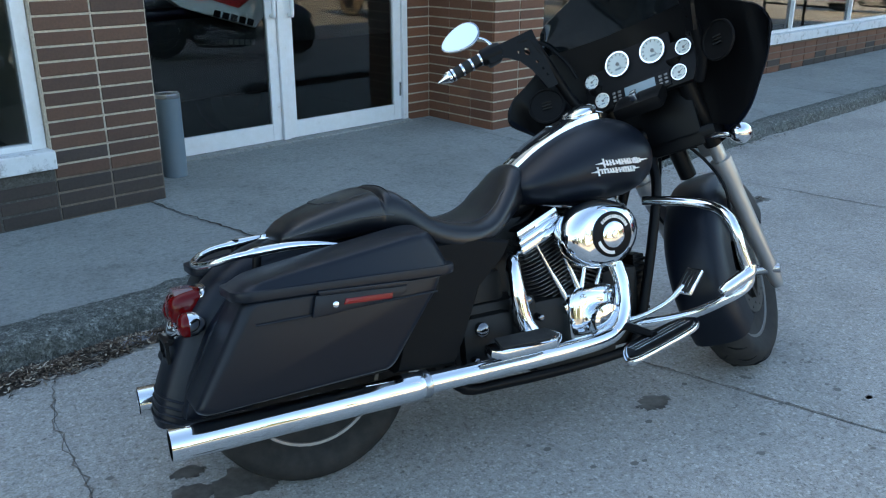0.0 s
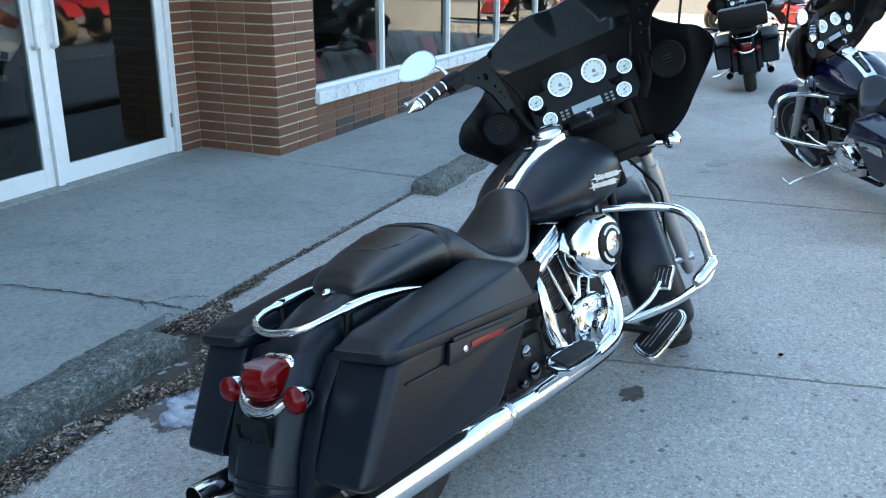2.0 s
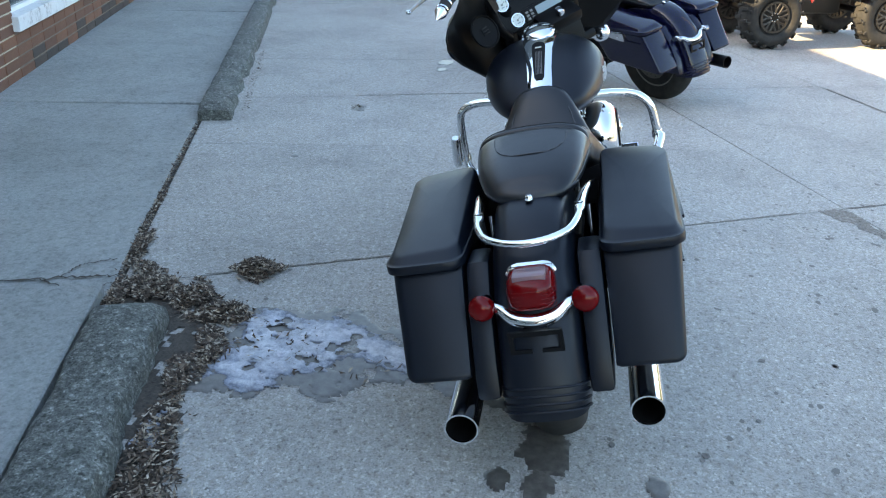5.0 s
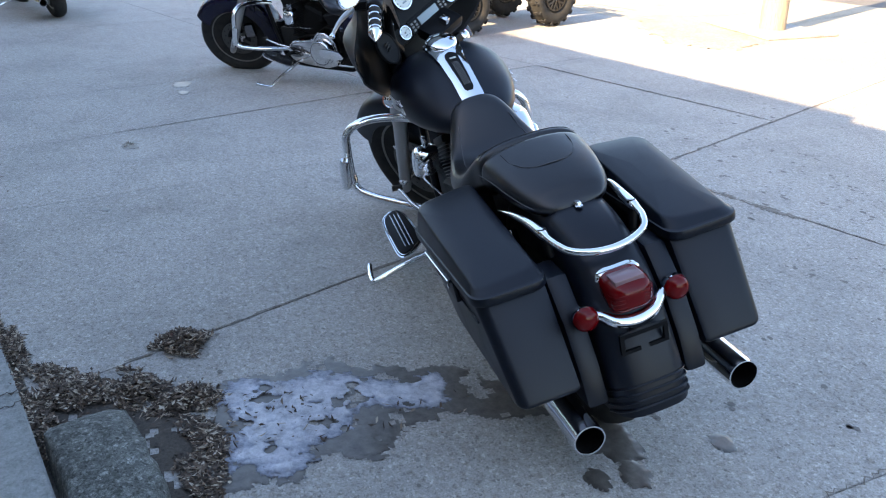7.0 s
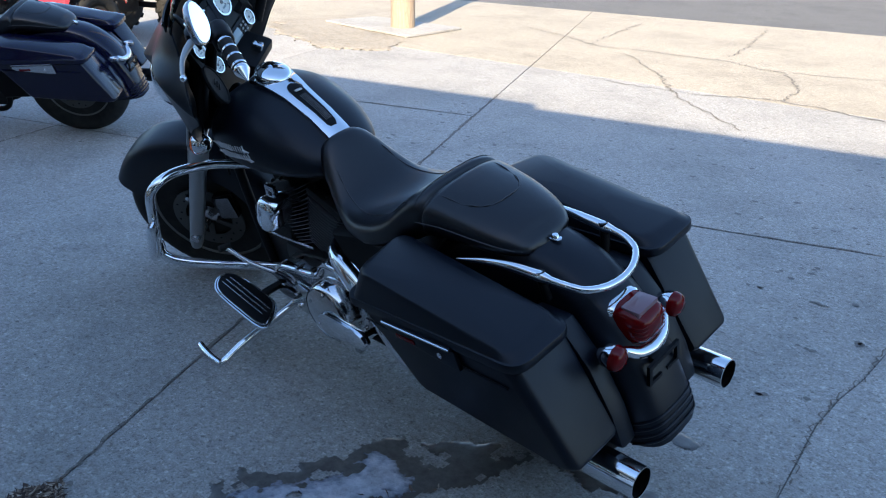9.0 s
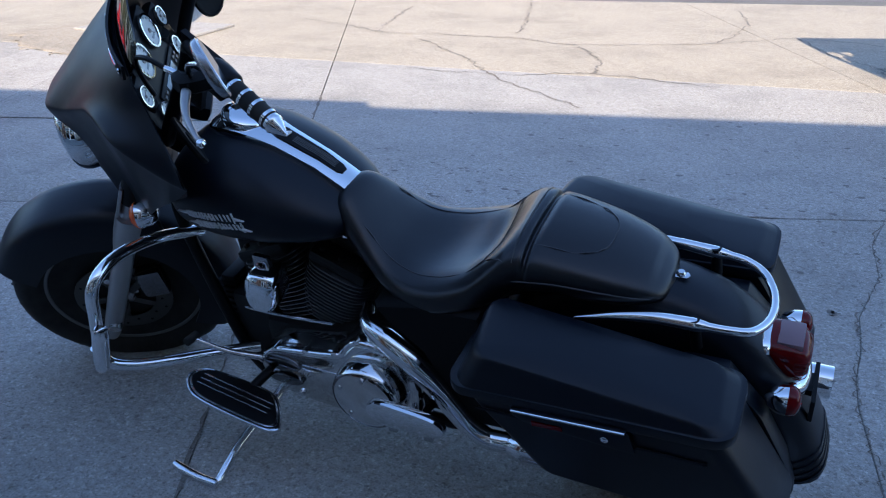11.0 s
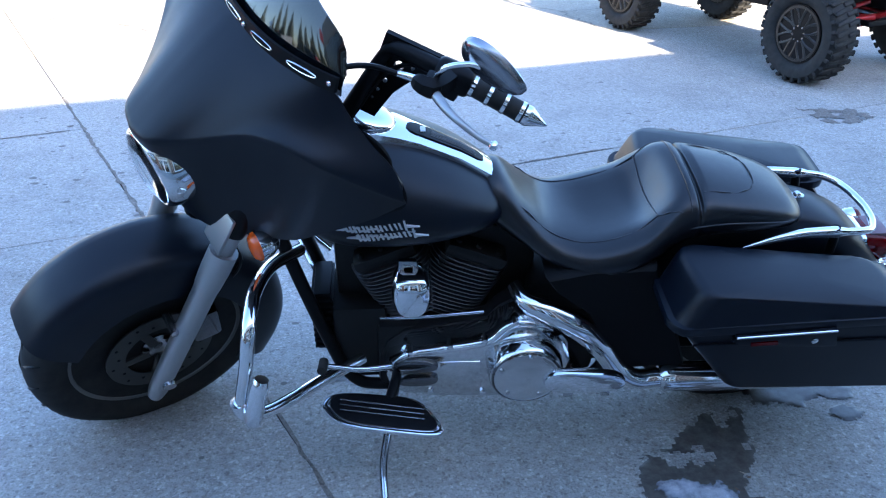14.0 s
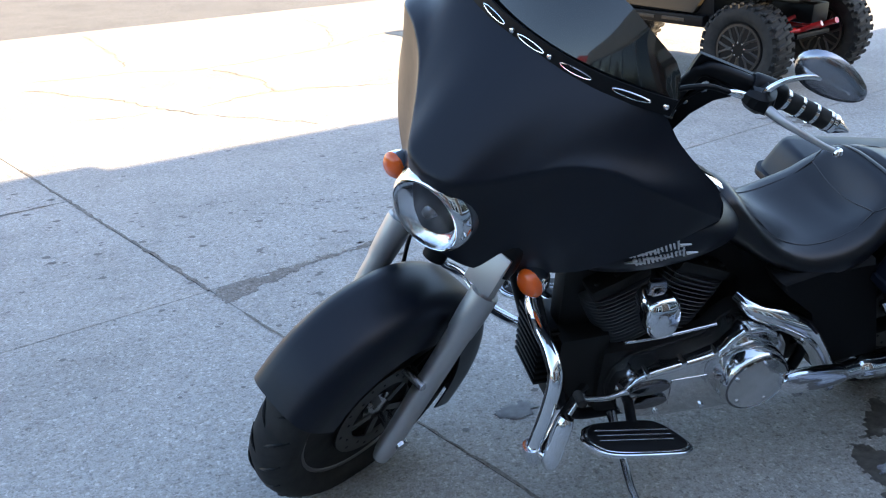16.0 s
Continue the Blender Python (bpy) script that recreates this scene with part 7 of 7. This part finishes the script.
tagged(verge, "bare brown soil patch beside the utility pole", "soil", kind="stuff")

# ---- off-road vehicles ----
def knobby_wheel(parent, at, m, r, w, rim, mat, rim_mat, lugs=20):
    t = bmesh.new()
    lathe(tyre_profile(r - 0.012, w, rim), 32, 'Y', t)
    base = m @ Matrix.Translation(at)
    ob = part("wheel", t, mat, parent, "knobby off-road tyre", base, 50)
    lug = bmesh.new()
    for k in range(lugs):
        a = k * 2 * math.pi / lugs
        for s, da in ((1, 0), (-1, math.pi / lugs)):
            one = box((-0.017, 0.004, r - 0.025), (0.017, w * 0.43, r - 0.003), 0.006, None, 1)
            one.transform(Matrix.Rotation(radians(14 * s), 4, 'Z'))
            if s < 0:
                one.transform(Matrix.Diagonal((1, -1, 1, 1)))
            merge(lug, turned(one, Matrix.Rotation(a + da, 4, 'Y')))
            side = box((-0.014, w * 0.40, r - 0.062), (0.014, w * 0.485, r - 0.014), 0.006, None, 1)
            if s < 0:
                side.transform(Matrix.Diagonal((1, -1, 1, 1)))
            merge(lug, turned(side, Matrix.Rotation(a + da, 4, 'Y')))
    tagged(part("lug", lug, mat, ob, "", base, 0), kind="stuff")
    for s in (1, -1):
        rb = lathe([(rim + 0.004, s * w * 0.40), (rim + 0.006, s * w * 0.43), (rim - 0.018, s * w * 0.42), (rim - 0.025, s * w * 0.30), (rim * 0.35, s * w * 0.24), (0.03, s * w * 0.30), (0.002, s * w * 0.31)], 32, 'Y')
        part("rim", rb, M_BLACK, ob, "", base)
        part("hub_cap", lathe([(rim * 0.36, s * w * 0.30), (rim * 0.36, s * w * 0.37), (rim * 0.22, s * w * 0.39), (0.003, s * w * 0.39)], 20, 'Y'), rim_mat, ob, "", base)
        part("rim_lip", lathe([(rim - 0.004, s * w * 0.36), (rim - 0.004, s * w * 0.435), (rim - 0.022, s * w * 0.435), (rim - 0.022, s * w * 0.36)], 32, 'Y'), rim_mat, ob, "", base)
        for k in range(8):
            fork = bmesh.new()
            for e in (1, -1):
                line = [(q * math.cos(d * e), s * w * h, q * math.sin(d * e)) for q, d, h in ((rim * 0.30, 0.02, 0.37), (rim * 0.55, 0.10, 0.375), (rim - 0.014, 0.24, 0.385))]
                tube(line, [0.015, 0.013, 0.015], 6, 2, fork)
            part("spoke", turned(fork, Matrix.Rotation(k * math.pi / 4, 4, 'Y')), rim_mat, ob, "", base)
            part("wheel_nut", lathe([(0.009, s * w * 0.37), (0.008, s * w * 0.405), (0.003, s * w * 0.41)], 8, 'Y', at=(rim * 0.26 * math.cos(k * math.pi / 4 + 0.2), 0, rim * 0.26 * math.sin(k * math.pi / 4 + 0.2))), M_CHROME_DARK, ob, "", base)
    return ob


M_RIMDK = principled("bronze_rim", (0.036, 0.032, 0.028), 0.40, 0.5)
utv = holder("side_by_side", Matrix.Translation((-1.985, -4.62, 0)) @ Matrix.Rotation(radians(111.5), 4, 'Z') @ Matrix.Scale(0.90, 4))
tagged(utv, "dark brown and black side-by-side off-road vehicle with red suspension", "off-road vehicle")
I4 = Matrix.Identity(4)
for x in (1.08, -1.08):
    for y in (0.59, -0.59):
        knobby_wheel(utv, (x, y, 0.365), I4, 0.365, 0.26, 0.205, M_RUBBER, M_RIMDK, 30)
        s = 1 if y > 0 else -1
        for dx in (-0.14, 0.14):
            part("suspension_arm", tube([(x + dx, s * 0.16, 0.42), (x + dx * 0.5, s * 0.34, 0.39), (x + dx * 0.2, s * 0.47, 0.36)], 0.018, 10, 3), M_REDP, utv, "red tubular suspension arm")
            part("suspension_arm", tube([(x + dx, s * 0.18, 0.58), (x + dx * 0.5, s * 0.34, 0.52), (x + dx * 0.2, s * 0.46, 0.47)], 0.018, 10, 3), M_REDP, utv)
        shock = part("shock_absorber", tube([(x - 0.04, s * 0.34, 0.44), (x - 0.08, s * 0.24, 0.92)], 0.025, 12, 2), M_BLACK, utv)
        coil = []
        for k in range(60):
            f = k / 59
            a = f * 2 * math.pi * 9
            c = Vector((x - 0.04, s * 0.34, 0.46)).lerp(Vector((x - 0.08, s * 0.25, 0.86)), f)
            coil.append(c + Vector((0.045 * math.cos(a), 0.045 * math.sin(a), 0)))
        part("spring", tube(coil, 0.008, 6, 1), M_RIM, shock, "grey coil spring")
side = [(-0.62, 0.47), (0.62, 0.47), (0.70, 0.54), (0.66, 0.86), (0.30, 0.98), (-0.45, 0.98), (-0.72, 0.82), (-0.70, 0.50)]
part("tub", plate(side, -0.50, 0.50, 'Y', 0.04), M_BLACK, utv, "black moulded body tub")
for s in (1, -1):
    lo, hi = sorted((s * 0.50, s * 0.56))
    part("door", plate([(-0.50, 0.60), (0.52, 0.58), (0.60, 0.70), (0.50, 0.92), (-0.40, 0.92), (-0.58, 0.70)], lo, hi, 'Y', 0.02), M_TAN, utv, "dark brown side door")
    part("rocker_panel", box((-0.62, lo - 0.02, 0.480), (0.64, hi + 0.02, 0.570), 0.018), M_BLACK, utv)
    for x in (-0.30, 0.02, 0.34):
        part("rocker_rib", box((x - 0.12, min(s * 0.577, s * 0.588), 0.510), (x + 0.12, max(s * 0.577, s * 0.588), 0.540), 0.004), M_RIMDK, utv)
    for x in (1.08, -1.08):
        part("mudguard", arch([(x + 0.46 * math.cos(radians(a)), 0.42 + 0.46 * math.sin(radians(a))) for a in (60, 75, 90, 105, 120)], 0.15, 0.05, 0.008, 7, (x, 0.42)), M_BLACK, utv, "", Matrix.Translation((0, s * 0.52, 0)))
part("hood", plate([(0.55, 0.80), (1.45, 0.72), (1.52, 0.82), (1.30, 1.00), (0.60, 1.10)], -0.38, 0.38, 'Y', 0.05), M_TAN, utv)
part("cargo_bed", plate([(-0.70, 0.66), (-1.45, 0.66), (-1.50, 0.95), (-0.70, 1.0)], -0.48, 0.48, 'Y', 0.03), M_BLACK, utv)
for s in (1, -1):
    for x0, x1 in ((1.00, 1.02), (1.26, 1.10)):
        part("front_arm", tube([(x0, s * 0.14, 0.47), (x1, s * 0.34, 0.42), (x1, s * 0.50, 0.37)], 0.026, 10, 3), M_REDP, utv, "red tubular suspension arm")
part("front_frame", box((0.90, -0.12, 0.52), (1.34, 0.12, 0.68), 0.03), M_BLACK, utv)
for s in (1, -1):
    part("frame_rail", tube([(0.85, s * 0.15, 0.46), (1.20, s * 0.14, 0.46), (1.42, s * 0.11, 0.54)], 0.024, 10, 3), M_REDP, utv, "red frame tube")
part("rear_frame", box((-1.40, -0.17, 0.44), (-0.92, 0.17, 0.64), 0.03), M_BLACK, utv)
for s in (1, -1):
    for x0, x1 in ((-1.00, -1.02), (-1.30, -1.12)):
        part("trailing_arm", tube([(x0, s * 0.14, 0.46), (x1, s * 0.34, 0.41), (x1, s * 0.50, 0.36)], 0.026, 10, 3), M_REDP, utv, "red tubular suspension arm")
    part("rear_lamp", box((-1.50, s * 0.36 - 0.06, 0.80), (-1.47, s * 0.36 + 0.06, 0.86), 0.008), M_RED, utv)
part("skid_plate", box((-1.2, -0.24, 0.41), (1.3, 0.24, 0.45), 0.01), M_BLACK, utv)
for s in (1, -1):
    part("cage_tube", tube([(0.62, s * 0.55, 0.95), (0.25, s * 0.56, 1.75), (0.10, s * 0.56, 1.82), (-0.55, s * 0.56, 1.80), (-0.72, s * 0.55, 1.65), (-0.80, s * 0.52, 0.92)], 0.026, 12, 5), M_BLACK, utv)
    part("seat", box((-0.45, s * 0.25 - 0.2, 0.80), (-0.25, s * 0.25 + 0.2, 1.40), 0.06), M_SEAT, utv)
part("roof", box((-0.62, -0.56, 1.82), (0.15, 0.56, 1.86), 0.015), M_BLACK, utv)


def quad_bike(m, paint, mud, label):
    q = holder("quad_bike", m)
    tagged(q, label, "quad bike", "quad bikes in a row")
    for x, r, w in ((0.0, 0.30, 0.26), (1.22, 0.31, 0.20)):
        for y in (0.43, -0.43):
            knobby_wheel(q, (x, y, r), I4, r, w, 0.15, mud, M_RIMDK, 16)
        part("axle", tube([(x, -0.40, 0.30), (x, 0.40, 0.30)], 0.03, 10, 2), M_BLACK, q)
    part("engine_block", box((0.30, -0.16, 0.28), (0.92, 0.16, 0.62), 0.05), M_ENGINE, q)
    part("body", skin(body_rings([(-0.25, 0.62, 0.74, 0.16), (0.1, 0.56, 0.82, 0.20), (0.5, 0.55, 0.86, 0.17), (0.8, 0.58, 0.98, 0.19), (1.1, 0.62, 0.98, 0.22), (1.4, 0.62, 0.80, 0.18)], 24)), paint, q, "glossy red bodywork", None, 60)
    for x, k in ((0.0, 1), (1.22, -1)):
        for s in (1, -1):
            part("mudguard", arch([(x + 0.40 * math.cos(radians(a)), 0.36 + 0.40 * math.sin(radians(a))) for a in (15, 45, 75, 105, 135, 160)], 0.17, 0.05, 0.006, 7, (x, 0.36)), paint, q, "", Matrix.Translation((0, s * 0.38, 0)))
    part("seat", skin(body_rings([(-0.15, 0.76, 0.84, 0.10), (0.05, 0.76, 0.90, 0.15), (0.4, 0.78, 0.88, 0.14), (0.62, 0.80, 0.92, 0.10)], 20)), M_SEAT, q, "", None, 60)
    for x0, x1 in ((-0.45, 0.0), (1.05, 1.5)):
        rk = bmesh.new()
        for y in (-0.35, -0.18, 0, 0.18, 0.35):
            tube([(x0, y, 0.90), (x1, y, 0.92)], 0.011, 8, 2, rk)
        for x in (x0, (x0 + x1) / 2, x1):
            tube([(x, -0.36, 0.905), (x, 0.36, 0.905)], 0.011, 8, 2, rk)
        part("rack", rk, M_BLACK, q)
    part("handlebar", tube([(0.82, -0.38, 1.12), (0.88, -0.2, 1.14), (0.94, 0, 1.06), (0.88, 0.2, 1.14), (0.82, 0.38, 1.12)], 0.014, 10, 4), M_BLACK, q)
    return q


QM = lambda x, y: Matrix.Translation((x, y, 0)) @ Matrix.Rotation(radians(-72), 4, 'Z')
quad_bike(QM(6.96, -1.79), M_REDP, M_RUBBER, "red quad bike with black knobby tyres on the lot")
quad_bike(QM(10.56, -1.21), M_REDP, M_MUD, "red quad bike with muddy knobby tyres")

# ---- far end of the lot: red bikes, fence and letter board ----
motorcycle("motorcycle", parked(17.6, 4.3, 100), M_REDP, "glossy red cruiser motorcycle parked in the sun", 10, False, False, False)
board = holder("letter_board", Matrix.Translation((15.35, 0.30, 0)) @ Matrix.Rotation(radians(-77), 4, 'Z'))
tagged(board, "white trailer letter board with black capital letters", "sign")
part("panel", box((-1.45, -0.04, 0.36), (1.6, 0.04, 1.75), 0.01), M_WHITE, board, "", None, 0)
part("chassis", box((-1.5, -0.06, 0.27), (1.9, 0.06, 0.345), 0.01), M_RIMDK, board, "rusty steel trailer frame", None, 0)
part("wheel", lathe(tyre_profile(0.27, 0.16, 0.16), 28, 'Y', at=(0.55, 0.25, 0.27)), M_RUBBER, board)
for x in (-1.3, 0.85, 1.7):
    part("leg", box((x - 0.03, -0.03, 0), (x + 0.03, 0.03, 0.28), 0.005), M_RIMDK, board, "", None, 0)
for text, x, z in (("FINANCING PROGRAMS", -1.10, 0.80), ("FOR", -1.02, 0.45), ("EVERYONE", -0.12, 0.45)):
    cu = bpy.data.curves.new("letters", 'FONT')
    cu.body = text
    cu.size = 0.31
    cu.extrude = 0.003
    cu.space_character = 1.04
    cu.materials.append(M_BLACK)
    ob = new("letters", cu)
    ob.parent = board
    ob.matrix_local = Matrix.Translation((x, -0.046, z)) @ Matrix.Rotation(radians(90), 4, 'X') @ Matrix.Diagonal((0.80, 1, 1, 1))
    tagged(ob, "black capital letters")
fence = holder("fence", Matrix.Translation((13.1, 5.0, 0)) @ Matrix.Rotation(radians(-60), 4, 'Z'))
tagged(fence, "plain steel tube barrier across the walk's end", "fence")
for x in (0, 0.9, 1.8):
    part("post", tube([(x, 0, 0.0), (x, 0, 1.2)], 0.025, 10, 2), M_BLACK, fence)
for z in (0.35, 1.15):
    part("rail", tube([(0, 0, z), (1.8, 0, z)], 0.018, 10, 2), M_BLACK, fence)

# ---- behind the shop glass ----
M_SHOWRED = principled("show_red", (0.5, 0.02, 0.02), 0.35)
show = holder("display_vehicle", BLD @ Matrix.Translation((0, 0, 0)))
tagged(show, "black off-road vehicle with white and red side panel indoors", "off-road vehicle")
part("body", box((0.95, 3.80, 0.35), (2.35, 4.7, 0.95), 0.08), M_BLACK, show)
part("side_panel", plate([(1.30, 1.25), (1.52, 1.06), (1.56, 1.03), (2.13, 0.855), (2.22, 0.94), (2.35, 1.10), (2.35, 1.6), (1.30, 1.6)], 3.66, 3.74, 'Y', 0.008), M_WHITE, show, "white pointed side panel", None, 0)
part("stripe", plate([(1.62, 1.12), (2.0, 1.0), (2.1, 1.06), (1.75, 1.2)], 3.650, 3.659, 'Y'), M_SHOWRED, show, "", None, 0)
part("stripe", plate([(1.95, 1.14), (2.2, 1.05), (2.25, 1.10), (2.0, 1.24)], 3.650, 3.659, 'Y'), M_SHOWRED, show, "", None, 0)
lt = bmesh.new()
for k in range(5):
    x = 1.80 + k * 0.065
    plate([(x, 0.955 - k * 0.018), (x + 0.045, 0.942 - k * 0.018), (x + 0.06, 0.985 - k * 0.018), (x + 0.015, 0.998 - k * 0.018)], 3.648, 3.658, 'Y', 0, lt)
tagged(part("lettering", lt, M_BLACK, show, "", None, 0), kind="stuff")
lt = bmesh.new()
for k in range(5):
    box((1.98 + k * 0.046, 3.79, 0.735 - k * 0.004), (2.014 + k * 0.046, 3.80, 0.772 - k * 0.004), 0, lt)
tagged(part("lettering", lt, M_RIM, show, "", None, 0), kind="stuff")
for x in (1.15, 2.1):
    part("wheel", lathe(tyre_profile(0.32, 0.24, 0.17), 32, 'Y', at=(x, 3.95, 0.35)), M_RUBBER, show)
rng = random.Random(8)
for k in range(11):
    u = 4.5 + k * 0.42
    mm = BLD @ Matrix.Translation((u, FRONT + 0.42, 0.42)) @ Matrix.Rotation(radians(rng.uniform(-12, 12)), 4, 'Z') @ Matrix.Rotation(radians(-28), 4, 'X')
    ob = link("display_box", box((-0.11, -0.02, 0), (0.11, 0.03, rng.uniform(0.22, 0.36)), 0.012), (M_SHOWRED if k % 3 == 1 else M_BLACK if k % 3 else M_RIMDK), None, None, 0)
    ob.matrix_world = mm
    tagged(ob, "flat boxed part leaning in the shop window", "display box", "display boxes in the window")
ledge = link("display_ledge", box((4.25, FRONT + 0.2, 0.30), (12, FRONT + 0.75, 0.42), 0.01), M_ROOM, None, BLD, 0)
tagged(ledge, "display ledge inside the shop window, indoor gloom put into its colour", "ledge", kind="structure")

# ---- bricks, one by one ----
BRICK_H, COURSE = 0.0645, 0.0765
brick_meshes = {}


def brick_mesh(length, deep):
    key = round(length, 3), round(deep, 3)
    if key not in brick_meshes:
        b = box((0, 0, 0), (length, deep, BRICK_H), 0.003, None, 1)
        me = bpy.data.meshes.new("brick")
        bmesh.ops.recalc_face_normals(b, faces=b.faces)
        b.to_mesh(me)
        b.free()
        me.materials.append(M_BRICK)
        brick_meshes[key] = me
    return brick_meshes[key]


def brick_face(parent, start, turn, lengths, z0, z1, dark_below=-9.0, mat=None):
    """Stack-bonded courses on one face: start (u, v) at the face's near end, running along turn degrees in the shop's frame."""
    z = z0
    while z + BRICK_H <= z1 + 0.002:
        along = 0.0
        for n in lengths:
            ob = new("brick", brick_mesh(n - 0.011, 0.030))
            ob.parent = parent
            jig = rng.uniform(-0.0015, 0.0015)
            ob.matrix_world = BLD @ Matrix.Translation((start[0], start[1], z)) @ Matrix.Rotation(radians(turn), 4, 'Z') @ Matrix.Translation((along + 0.0055, jig, 0))
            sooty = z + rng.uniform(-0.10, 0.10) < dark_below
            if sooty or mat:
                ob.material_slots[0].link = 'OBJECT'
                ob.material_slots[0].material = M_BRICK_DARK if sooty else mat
            along += n
        z += COURSE


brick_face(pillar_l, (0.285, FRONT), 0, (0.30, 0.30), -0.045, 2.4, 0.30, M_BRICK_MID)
brick_face(pillar_r, (3.640, FRONT), 0, (0.292, 0.288), -0.0465, 2.4)
brick_face(pillar_r, (3.640, DOORS + 0.012), -90, (0.247, 0.247, 0.246), -0.0465, 2.4)
brick_face(infill_r, (3.402, DOORS), 0, (0.238,), -0.0465, 2.4)
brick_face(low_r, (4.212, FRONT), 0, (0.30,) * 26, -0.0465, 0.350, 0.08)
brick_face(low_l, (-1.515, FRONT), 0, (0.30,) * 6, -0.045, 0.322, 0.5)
